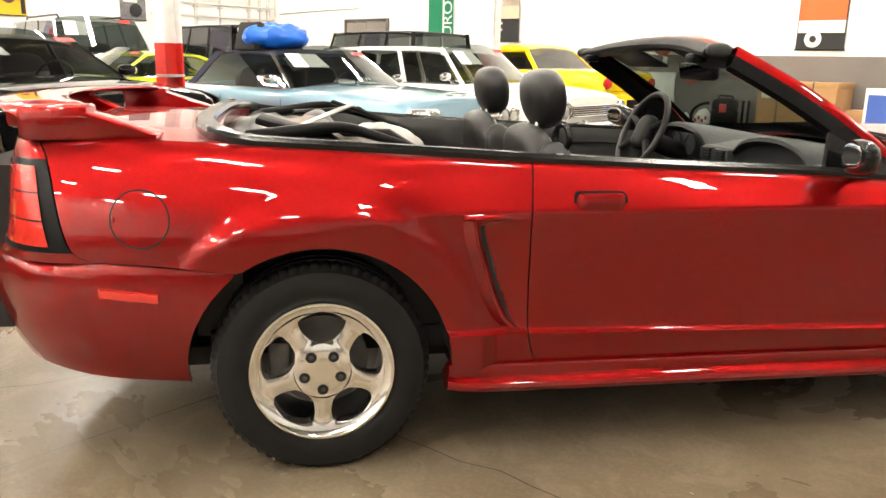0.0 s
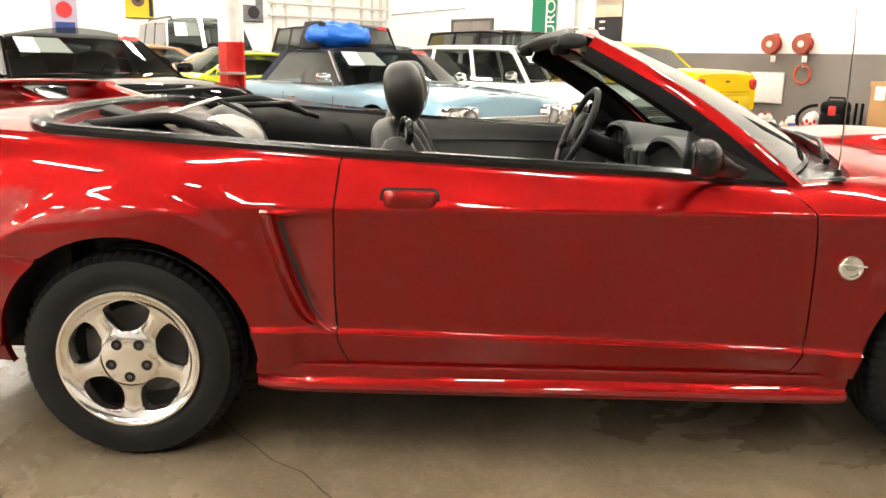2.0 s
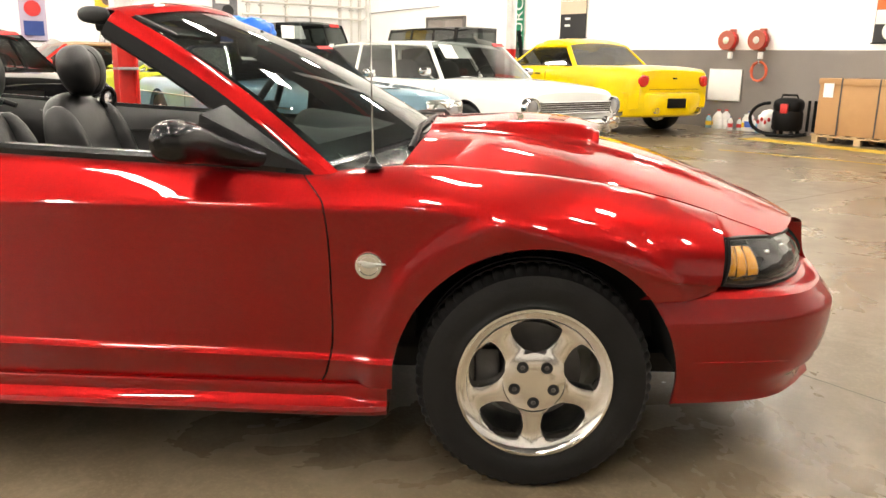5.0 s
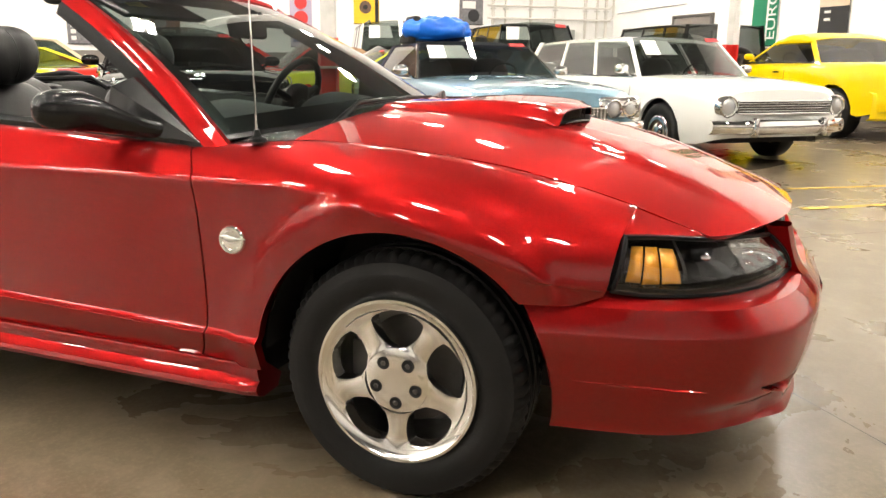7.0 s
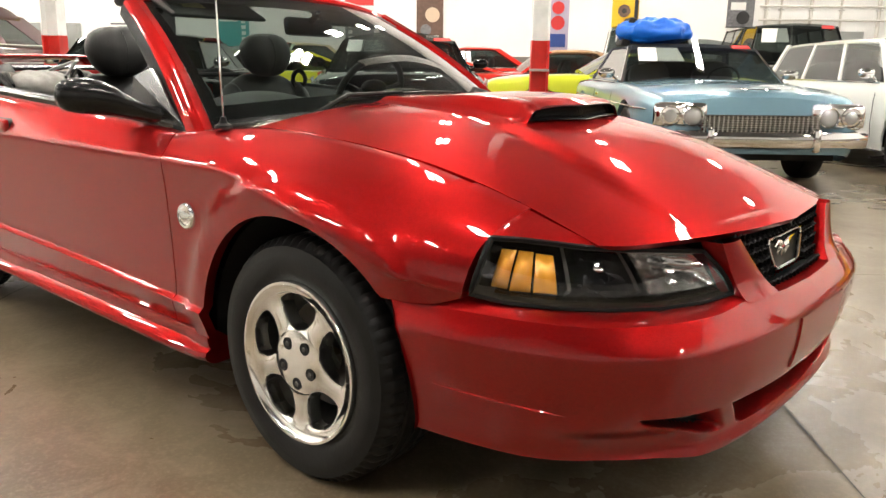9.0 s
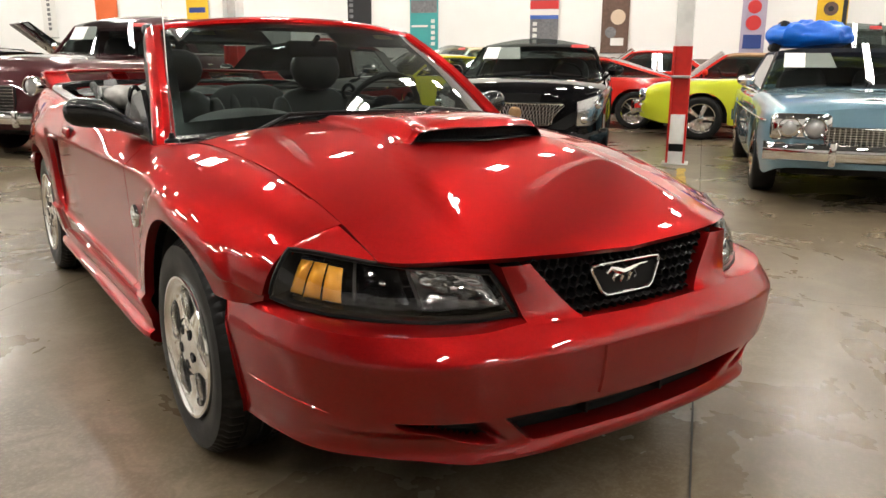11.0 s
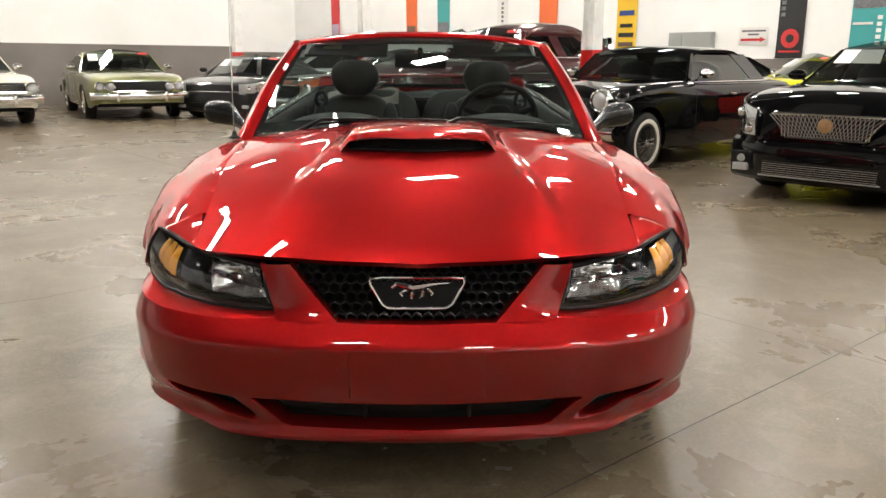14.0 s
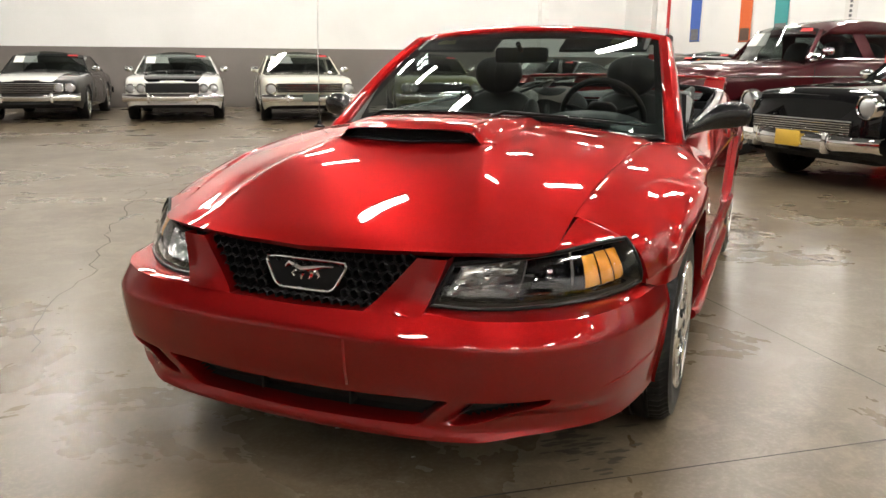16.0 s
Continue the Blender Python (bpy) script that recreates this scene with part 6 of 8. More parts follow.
    for i in range(13):
        t = i / 12
        x = lerp(top_r - 0.06, top_f + 0.04, t)
        drop = dome * (abs(2 * t - 1) ** 4 if dome < 0.1 else abs(2 * t - 0.9) ** 2.5)
        rows.append([(x, yt * f * 1.02, H - drop - 0.045 * abs(f) ** 3) for f in steps(-1, 1, 12)])
        if dome >= 0.1:
            low = min(rows[-1][0][2], H - 0.06 - dome + 0.035)
            rows[-1] = [(x, -yt * 1.06, low)] + rows[-1] + [(x, yt * 1.06, low)]
    bm = grid(rows)
    bmesh.ops.recalc_face_normals(bm, faces=bm.faces)
    outward(bm, (0, 0, 1))
    made = bmesh.ops.extrude_face_region(bm, geom=bm.faces[:])["geom"]
    for v in made:
        if isinstance(v, bmesh.types.BMVert):
            v.co.z += 0.0
    for v in [v for v in bm.verts if v not in made]:
        v.co.z -= 0.035
        v.co.y *= 0.985
    bmesh.ops.recalc_face_normals(bm, faces=bm.faces)
    part(roof_name, bm, roof_mat, car)
    zt = H - 0.06 - max(0.0, dome - 0.05)
    cf, cr = (cowl - 0.02, zb), (base_r, zb if not pickup else deck)

    def pane(name, pts, bow=0.0, label=""):
        a, b, c, d = [Vector(p) for p in pts]
        rows = []
        n = (b - a).cross(d - a).normalized()
        for u in steps(0, 1, 8):
            rows.append([a.lerp(b, u).lerp(d.lerp(c, u), v) + n * bow * math.sin(math.pi * u) for v in steps(0, 1, 5)])
        mid = (a + b + c + d) / 4
        g = part(name, outward(grid(rows), mid - Vector((lerp(top_r, top_f, 0.5), 0, 0.9))), glass_mat, car, label)
        g.visible_shadow = False
        return g
    # signs of bow follow the pane's winding
    pane("windscreen", [(cowl - 0.02, -yb * 0.96, hood + 0.005), (cowl - 0.02, yb * 0.96, hood + 0.005), (top_f + 0.03, yt * 0.95, zt + 0.02), (top_f + 0.03, -yt * 0.95, zt + 0.02)], 0.10)
    pane("rear_window", [(base_r, yb * 0.94, cr[1]), (base_r, -yb * 0.94, cr[1]), (top_r - 0.04, -yt * 0.94, zt + 0.01), (top_r - 0.04, yt * 0.94, zt + 0.01)], 0.04)
    posts = {"coupe": (), "sedan": (0.42,), "wagon": (0.33, 0.66), "suv": (0.36, 0.70), "pickup": ()}[kind]
    for sg in (1, -1):
        def side(f, v):
            x = lerp(lerp(cf[0] - 0.06, cr[0] + 0.06, f), lerp(top_f, top_r, f), v)
            return (x, sg * lerp(yb, yt, v), lerp(zb, zt, v))
        edges = (0.0,) + posts + (1.0,)
        for a, b in zip(edges[:-1], edges[1:]):
            m = 0.018
            pane("side_window", [side(a + m, 0.03), side(b - m, 0.03), side(b - m, 0.97), side(a + m, 0.97)])
        for f, wd, mm in [(-0.012, 0.030 if front_post is None else 0.016, front_post or paint), (1.02 - rear_post * 0.3, rear_post or (0.075 if kind in ("coupe", "sedan") else 0.05), roof_mat)] + [(p, post_w, paint if kind in ("wagon",) or post_w > 0.03 else SATIN_BLACK) for p in posts]:
            rows = []
            for v in steps(-0.02, 1.02, 6):
                p = Vector(side(f, v))
                rows.append([p + Vector(d) for d in ((wd, -sg * 0.02, 0), (wd, sg * 0.006, 0), (-wd, sg * 0.006, 0), (-wd, -sg * 0.02, 0))])
            bm = grid(rows, close_v=True)
            bmesh.ops.recalc_face_normals(bm, faces=bm.faces)
            part("pillar", bm, mm, car)
        # door seams, handle, mirror
        for x in ((cf[0] - 0.10, lerp(cf[0], cr[0], 0.62)) if kind in ("coupe", "pickup") else (cf[0] - 0.08, lerp(cf[0], cr[0], 0.40), lerp(cf[0], cr[0], 0.74))):
            part("door_seam", tube([(x, sg * (plan(x) * W / 2 * f + 0.001), z) for f, z in ((0.985, 0.36), (1.0, 0.52), (0.995, lerp(0.52, belt, 0.55)), (0.985, belt - 0.10))], 0.004, 4), DARK, car, smooth=False)
        xh = lerp(cf[0], cr[0], 0.50)
        part("door_handle", box(xh - 0.09, sg * (W / 2 * 0.985) - 0.015, belt - 0.16, xh + 0.06, sg * (W / 2 * 0.985) + 0.022, belt - 0.135, bevel=0.006), CHROME if bumper == "chrome" else SATIN_BLACK, car)
        part("door_mirror", ball(cf[0] - 0.22, sg * (W / 2 + 0.03), belt + 0.10, 0.06, 0.09, 0.055, power=2.5, nu=14, nv=8), CHROME if bumper == "chrome" else paint, car)
        part("mirror_arm", tube([(cf[0] - 0.20, sg * W / 2 * 0.88, belt), (cf[0] - 0.21, sg * W / 2 * 0.98, belt + 0.08)], 0.014, 6), CHROME if bumper == "chrome" else paint, car)
        if chrome_line:
            part("chrome_strip", tube([(x, sg * (plan(x) * W / 2 * 0.997 + 0.004), chrome_line) for x in steps(B + 0.3, F - 0.3, 24)], 0.008, 6), CHROME, car)
        part("belt_strip", tube([(x, sg * (plan(x) * W / 2 * 0.955), belt + 0.004) for x in steps(cr[0] + 0.05, cf[0] - 0.05, 10)], 0.010, 6), CHROME if bumper == "chrome" else SATIN_BLACK, car)
    # seats behind the glass
    for x, n in ((-0.15, 2), (-0.95, 1)):
        for y in ((-0.37, 0.37) if n == 2 else (0.0,)):
            part("seat_back", moved(ball(0, 0, 0, 0.09, 0.25 if n == 2 else 0.60, 0.30, power=3, nu=16, nv=10), pose(lerp(top_f, top_r, 0.35 if n == 2 else 0.85), y, belt - 0.05, 0, -12)), SEAT_DARK, car)
    part("dashboard", box(cowl - 0.45, -yb * 0.9, belt - 0.25, cowl - 0.15, yb * 0.9, hood - 0.01, bevel=0.04), SEAT_DARK, car)
    ringp = [(0.18 * math.cos(2 * math.pi * k / 24), 0.18 * math.sin(2 * math.pi * k / 24), 0) for k in range(24)]
    part("steering_wheel", tube(ringp, 0.012, 6, closed=True), SATIN_BLACK, car, at=pose(cowl - 0.55, 0.37, belt + 0.02, 0, -62))
    if card:
        q = lambda y, v: Vector((lerp(cowl - 0.02, top_f + 0.03, v) + 0.10 * (1 - (y / yb) ** 2) * 0.55 + 0.02, y, lerp(hood, zt, v) + 0.045))
        bm = bmesh.new()
        a = [bm.verts.new(p) for p in (q(-0.62 * yb / 0.83, 0.50), q(-0.16, 0.50), q(-0.20, 0.88), q(-0.60 * yb / 0.83, 0.88))]
        bm.faces.new(a)
        part("windscreen_card", thick(bm, 0.003), PAPER, car, "white price card behind the glass", smooth=False)
        bm = bmesh.new()
        bm.faces.new([bm.verts.new(p) for p in (q(0.40, 0.88), q(0.62, 0.88), q(0.60, 0.97), q(0.40, 0.97))])
        part("windscreen_tag", thick(bm, 0.003), RED_TAG, car, "small red tag", smooth=False)
    # front
    fx = F + 0.004
    gz0, gz1 = grille_z
    if grille_w:
        def taper(bm):
            for v in bm.verts:
                v.co.y *= lerp(grille_taper, 1.0, (v.co.z - gz0) / (gz1 - gz0))
            return bm

        g = part("grille", taper(box(fx - 0.05, -grille_w, gz0, fx + 0.006, grille_w, gz1, bevel=0.012)), DARK, car)
        part("grille_frame", tube([(fx + 0.008, -grille_w * grille_taper, gz0), (fx + 0.008, grille_w * grille_taper, gz0), (fx + 0.008, grille_w * 1.02, gz1), (fx + 0.008, -grille_w * 1.02, gz1)], 0.010, 6, closed=True), CHROME, g)
        for k in range(bars):
            z = lerp(gz0, gz1, (k + 1) / (bars + 1))
            part("grille_bar", box(fx, -grille_w, z - 0.006, fx + 0.016, grille_w, z + 0.006, bevel=0.003), CHROME if not mesh else STEEL, g, smooth=False)
        if mesh:
            bmm = bmesh.new()
            nx = int(grille_w * 2 / 0.035)
            for k in range(nx):
                y = -grille_w + (k + 0.5) * 2 * grille_w / nx
                for s2 in (-1, 1):
                    tube([(fx + 0.012, y - s2 * 0.05, gz0 + 0.01), (fx + 0.012, y + s2 * 0.05, gz1 - 0.01)], 0.004, 4, bm=bmm, caps=False)
            part("grille_mesh", taper(bmm), STEEL, g, "bright woven mesh")
    for sg in (1, -1):
        if lamps in ("quad", "single"):
            for dy in ((0.0, -0.19) if lamps == "quad" else (0.0,)):
                y = sg * (lamp_y + dy)
                r = 0.078 if lamps == "quad" else 0.095
                hl = part("headlamp", lathe([(0.001, 0.045), (r * 0.5, 0.040), (r * 0.85, 0.025), (r, 0.008)], 24, axis="x"), LAMP_GLASS, car, "round sealed-beam headlamp", at=pose(fx - (0.01 if abs(y) < 0.6 else 0.035), y, lamp_z))
                part("bezel", lathe([(r * 0.98, 0.03), (r * 1.08, 0.036), (r * 1.2, 0.026), (r * 1.25, 0.0), (r * 1.25, -0.06)], 24, axis="x"), CHROME, hl)
        elif lamps == "tall":
            line = [(x, plan(x) * W / 2 + 0.006) for x in (F - 0.62, F - 0.50, F - 0.38, F - 0.27, F - 0.18, F - 0.11, F - 0.06, F - 0.02)] + [(F + 0.008, W / 2 * (0.85 - nose))]
            rows = []
            for k, (x, y) in enumerate(line):
                t = k / (len(line) - 1)
                hi, lo = lerp(hood - 0.045, lamp_z + 0.10, t ** 1.3), lerp(hood - 0.06, lamp_z - 0.13, min(1.0, t * 1.35) ** 0.9)
                rows.append([(x + 0.012 * math.sin(math.pi * v), sg * (y - 0.025 * (1 - t) * v + 0.008 * math.sin(math.pi * v)), lerp(lo, hi, v)) for v in steps(0, 1, 8)])
            hl = part("headlamp", outward(grid(rows), (1, sg, 0)), LAMP_CHROME, car, "tall swept-back headlamp")
            part("lamp_rim", tube([r[0] for r in rows] + [r[-1] for r in reversed(rows)], 0.006, 5, closed=True), SATIN_BLACK, hl)
            for k, v in ((5, 5), (7, 2)):
                c = Vector(rows[k][v])
                part("projector", ball(c.x, c.y, c.z, 0.028, 0.040, 0.044, nu=14, nv=8), CHROME, hl)
        else:
            line = [(x, plan(x) * W / 2 + 0.006) for x in (F - 0.36, F - 0.28, F - 0.20, F - 0.14, F - 0.09, F - 0.05, F - 0.02)] + [(F + 0.010, W / 2 * (0.84 - nose)), (F + 0.014, W / 2 * 0.60)]
            rows = []
            for k, (x, y) in enumerate(line):
                t = k / (len(line) - 1)
                rows.append([(x + 0.010 * math.sin(math.pi * v), sg * (y + 0.008 * math.sin(math.pi * v)), lamp_z + lerp(lerp(0.02, -0.10, min(1, t * 2)), lerp(0.125, 0.085, t), v)) for v in steps(0, 1, 6)])
            hl = part("headlamp", outward(grid(rows), (1, sg, 0)), LAMP_GLASS, car, "clear modern headlamp")
            rim = [r[0] for r in rows] + [r[-1] for r in reversed(rows)]
            part("lamp_rim", tube(rim, 0.006, 5, closed=True), SATIN_BLACK, hl)
            for k in (3, 6):
                c = Vector(rows[k][3])
                part("projector", ball(c.x, c.y, c.z, 0.030, 0.042, 0.050, nu=14, nv=8), CHROME, hl)
    if bumper == "chrome":
        for nm, xe, d in (("front_bumper", F, 1), ("rear_bumper", B, -1)):
            rows = []
            for f in steps(-1, 1, 28):
                y = f * (W / 2 * 0.98)
                x = xe + d * (0.10 - 0.16 * abs(f) ** 3.5)
                rows.append([(x - d * 0.03, y, bumper_z - 0.075), (x + d * 0.012, y, bumper_z - 0.06), (x + d * 0.028, y, bumper_z - 0.02), (x + d * 0.028, y, bumper_z + 0.03), (x + d * 0.010, y, bumper_z + 0.065), (x - d * 0.03, y, bumper_z + 0.075)])
            bm = thick(grid(rows), 0.006)
            bb = part(nm, bm, CHROME, car, "curved chrome bumper")
            for y in (-0.45, 0.45):
                part("bumper_guard", box(xe + d * 0.05, y - 0.03, bumper_z - 0.10, xe + d * 0.145, y + 0.03, bumper_z + 0.10, bevel=0.02), CHROME, bb)
    else:
        for nm, xe, d in (("front_bumper", F, 1), ("rear_bumper", B, -1)):
            rows = []
            for f in steps(-1, 1, 28):
                y = f * (W / 2 * 0.97)
                x = xe + d * (0.07 - 0.26 * abs(f) ** 3.2)
                rows.append([(x - d * 0.06, y, sill - 0.03), (x - d * 0.01, y, sill), (x + d * 0.01, y, sill + 0.12), (x + d * 0.015, y, bumper_z - 0.02), (x - d * 0.005, y, bumper_z + 0.04), (x - d * 0.08, y, bumper_z + 0.06)])
            bb = part(nm, thick(grid(rows), 0.01), paint, car)
            if d > 0:
                part("lower_intake", box(xe + 0.05, -0.48, sill + 0.04, xe + 0.088, 0.48, sill + 0.16, bevel=0.01), BLACK_PLASTIC, bb, "black lower intake")
                for y in (-0.70, 0.70):
                    part("fog_lamp", box(xe - 0.03, y - 0.07, sill + 0.05, xe + 0.035, y + 0.07, sill + 0.12, bevel=0.01), LAMP_GLASS, bb)
    if plate:
        part("number_plate", box(F + 0.13, -0.16, bumper_z - 0.06, F + 0.142, 0.16, bumper_z + 0.09, bevel=0.006), plate, car, "small plain number plate")
    # rear
    for sg in (1, -1):
        part("tail_lamp", moved(ball(0, 0, 0, 0.03, 0.10, 0.06, power=3, nu=16, nv=8), pose(B - 0.002, sg * W * 0.36, deck - 0.20)), TAIL_RED, car)
    if scoops:
        for sg in (1, -1):
            part("bonnet_scoop", box(cowl + 0.25, sg * 0.28 - 0.10, hood, cowl + 0.55, sg * 0.28 + 0.10, hood + 0.06, bevel=0.02), SATIN_BLACK, car, "black bonnet scoop")
    for cx in (wf, wr):
        for sg in (-1, 1):
            plain_wheel(car, cx, sg * (W / 2 - tyre_w / 2 - 0.02), sg, R, tyre_w, wheels)
    return car


def row_pose(u, v, turn=0.0):
    return hall(u, v, 0.0, turn)


PAINT = {k: car_paint(k + "_paint", c, flake=f, rough=0.3, metal=m) for k, c, f, m in (
    ("sky_blue", (0.19, 0.33, 0.42), 0.2, 0.35), ("white", (0.76, 0.77, 0.74), 0.0, 0.0), ("yellow", (0.80, 0.56, 0.0), 0.0, 0.0), ("lime", (0.52, 0.56, 0.03), 0.0, 0.0),
    ("bright_red", (0.60, 0.02, 0.012), 0.0, 0.0), ("orange", (0.50, 0.10, 0.008), 0.2, 0.3), ("burgundy", (0.05, 0.005, 0.008), 0.2, 0.3), ("olive", (0.20, 0.20, 0.085), 0.2, 0.3), ("ivory", (0.66, 0.64, 0.54), 0.0, 0.0),
    ("graphite", (0.012, 0.012, 0.013), 0.3, 0.3), ("lemon", (0.74, 0.72, 0.02), 0.0, 0.0), ("mint", (0.45, 0.56, 0.47), 0.0, 0.0))}

ms = hall_car("modern_sedan_car", "glossy black modern sedan with a bright mesh grille", row_pose(-6.63, -0.10, 6), BLACK_PAINT, L=4.87, W=1.82, H=1.40, wb=2.88, hood=0.98, belt=0.98, deck=1.05, cowl=0.95, top_f=0.25,
         top_r=-0.85, base_r=-1.65, wheels="dark", lamps="tall", lamp_z=0.70, grille_w=0.45, grille_z=(0.57, 0.77), grille_taper=0.72, bars=0, mesh=True, bumper="body", kind="sedan", R=0.345, tyre_w=0.25, sill=0.20, nose=0.20, hood_mid=0.05, rounding=0.10)
part("grille_badge", lathe([(0.0005, 0.026), (0.045, 0.024), (0.060, 0.016), (0.064, 0.004), (0.064, -0.01)], 28, axis="x"), material("worn_gold_badge", (0.45, 0.30, 0.16), rough=0.3, metal=0.8, vary=0.4, scale=60), ms, "plain round gold badge", at=pose(2.447, 0, 0.685))
part("grille_lip", tube([(2.452, -0.44, 0.778), (2.462, 0, 0.775), (2.452, 0.44, 0.778)], 0.009, 8), CHROME, ms)
part("intake_mesh", joined(*[box(2.523, -0.47, 0.250 + 0.018 * k, 2.529, 0.47, 0.254 + 0.018 * k) for k in range(6)]), STEEL, ms, "steel mesh in the lower intake", smooth=False)
part("intake_lip", tube([(2.526, -0.50, 0.235), (2.526, 0.50, 0.235)], 0.006, 6), STEEL, ms)
for sg in (1, -1):
    pod = part("fog_pocket", box(2.36, sg * 0.70 - 0.10, 0.30, 2.452, sg * 0.70 + 0.10, 0.42, bevel=0.015), BLACK_PLASTIC, ms, "black fog-lamp pocket")
    part("fog_lens", lathe([(0.0005, 0.02), (0.03, 0.016), (0.038, 0.004), (0.038, -0.02)], 20, axis="x"), LAMP_GLASS, pod, at=pose(2.452, sg * 0.70, 0.36))
blue_car = hall_car("classic_convertible_car", "pale blue classic convertible with a navy cloth top", row_pose(-6.20, 3.285, 1), PAINT["sky_blue"], L=5.2, W=1.94, H=1.34, wb=2.88, hood=0.90, belt=0.90, deck=0.88, cowl=0.85, top_f=0.25, top_r=-0.75,
              base_r=-1.15, roof=NAVY_CLOTH, roof_name="cloth_top", lamps="quad", lamp_y=0.77, lamp_z=0.66, grille_w=0.50, grille_z=(0.53, 0.67), bars=6, chrome_line=0.70, nose_drop=0.12, bumper_z=0.47, R=0.35, scoops=False, front_post=CHROME, rounding=0.10, hood_mid=0.045)
part("bonnet_intake", box(1.05, -0.16, 0.905, 1.45, 0.16, 0.945, bevel=0.02), PAINT["sky_blue"], blue_car, "low bonnet intake with a chrome lip")
part("intake_lip", box(1.43, -0.15, 0.918, 1.462, 0.15, 0.942, bevel=0.006), CHROME, blue_car)
for sg in (1, -1):
    pod = part("lamp_pod", box(2.50, sg * 0.675 - 0.235, 0.555, 2.60, sg * 0.675 + 0.235, 0.775, bevel=0.05, segments=3), CHROME, blue_car, "chrome pod round the twin lamps")
part("grille_teeth", joined(*[box(2.606, -0.48 + 0.04 * k, 0.54, 2.618, -0.47 + 0.04 * k, 0.66) for k in range(25)]), STEEL, blue_car, smooth=False)
part("bonnet_emblem", joined(ball(2.45, 0.10, 0.885, 0.03, 0.12, 0.012, nu=12, nv=6), ball(2.45, -0.10, 0.885, 0.03, 0.12, 0.012, nu=12, nv=6)), CHROME, blue_car, "plain chrome bonnet emblem")
hall_car("station_wagon_car", "white classic station wagon with a chrome bar grille", row_pose(-6.156, 5.94, 2), PAINT["white"], L=4.85, W=1.78, H=1.44, wb=2.69, hood=0.93, belt=0.93, deck=0.93, cowl=0.90, top_f=0.35, top_r=-2.05, base_r=-2.30,
         lamps="single", lamp_y=0.71, lamp_z=0.66, grille_w=0.60, grille_z=(0.59, 0.72), bars=4, kind="wagon", chrome_line=0.0, nose_drop=0.13, R=0.33, bumper_z=0.45)
retro_pickup = hall_car("pickup_truck", "bright yellow retro pickup truck with a hard bed cover", row_pose(-8.0, 10.45, 176), PAINT["yellow"], L=4.86, W=2.0, H=1.62, wb=2.95, hood=1.08, belt=1.12, deck=1.13, cowl=0.95, top_f=0.30, top_r=-0.50, base_r=-0.95, wheels="alloy",
               lamps="single", lamp_z=0.80, grille_w=0.7, bars=1, bumper="body", kind="pickup", R=0.38, tyre_w=0.28, sill=0.34, card=False, bumper_z=0.66, tail_r=0.06, dome=0.12, glass_mat=DARK_GLASS)
for sg in (1, -1):
    tlp = part("round_tail_lamp", lathe([(0.001, -0.035), (0.08, -0.03), (0.098, -0.005), (0.10, 0.05)], 24, axis="x"), TAIL_RED, retro_pickup, "round red tail lamp", at=pose(-2.435, sg * 0.745, 0.90, 0, 0, -sg * 18))
    part("exhaust_tip", lathe([(0.045, 0.02), (0.05, -0.06), (0.038, -0.06), (0.036, 0.0)], 20, axis="x"), CHROME, retro_pickup, at=pose(-2.50, sg * 0.50, 0.42))
part("plate_recess", box(-2.53, -0.22, 0.46, -2.49, 0.22, 0.62, bevel=0.01), BLACK_PLASTIC, retro_pickup, "dark plate recess")
part("tailgate_seam", box(-2.455, -0.60, 0.765, -2.44, 0.60, 0.772), DARK, retro_pickup, smooth=False)
part("tailgate_badge", box(-2.445, -0.05, 0.93, -2.43, 0.05, 0.96, bevel=0.008), SATIN_BLACK, retro_pickup, "small plain dark badge")
hardtop = hall_car("classic_luxury_car", "black fifties hardtop with chrome grille and wire wheels", row_pose(-6.30, -3.10, 5), BLACK_PAINT, L=4.75, W=1.88, H=1.40, wb=3.16, hood=0.98, belt=0.97, deck=0.94, cowl=0.74, top_f=0.36, top_r=-0.85, base_r=-1.30,
                wheels="wire", lamps="single", lamp_y=0.76, lamp_z=0.80, grille_w=0.62, grille_z=(0.50, 0.66), bars=6, bumper_z=0.46, R=0.335, nose_drop=0.16, rear_post=0.20, dome=0.09, plate=material("yellow_plate", (0.65, 0.42, 0.05), rough=0.5, vary=0.1, scale=40), fin=0.03, card=False)
hall_car("forties_coupe_car", "dark burgundy forties coupe with a tall rounded roof", row_pose(-6.45, -6.15, 0), PAINT["burgundy"], L=4.9, W=1.85, H=1.80, wb=2.85, rear_post=0.26, hood=1.16, belt=1.25, deck=1.08, cowl=0.55, top_f=0.20, top_r=-1.10, base_r=-1.85,
         lamps="single", lamp_y=0.60, lamp_z=0.85, grille_w=0.35, grille_z=(0.55, 0.85), bars=7, R=0.36, kind="sedan", nose=0.30, tail_r=0.3, hood_mid=0.08, nose_drop=0.35, chrome_line=1.02, dome=0.16, post_w=0.10)
hall_car("muscle_coupe_car", "metallic orange sixties fastback with a black grille", row_pose(-6.40, -9.15, 0), PAINT["orange"], L=4.70, W=1.82, H=1.32, wb=2.74, hood=0.93, belt=0.92, deck=0.92, cowl=0.70, top_f=0.05, top_r=-0.75, base_r=-1.9, wheels="alloy", roof=BLACK_PAINT,
         lamps="single", lamp_y=0.76, lamp_z=0.68, grille_w=0.58, grille_z=(0.55, 0.77), bars=0, R=0.34, tyre_w=0.24, stripe=BLACK_PAINT)
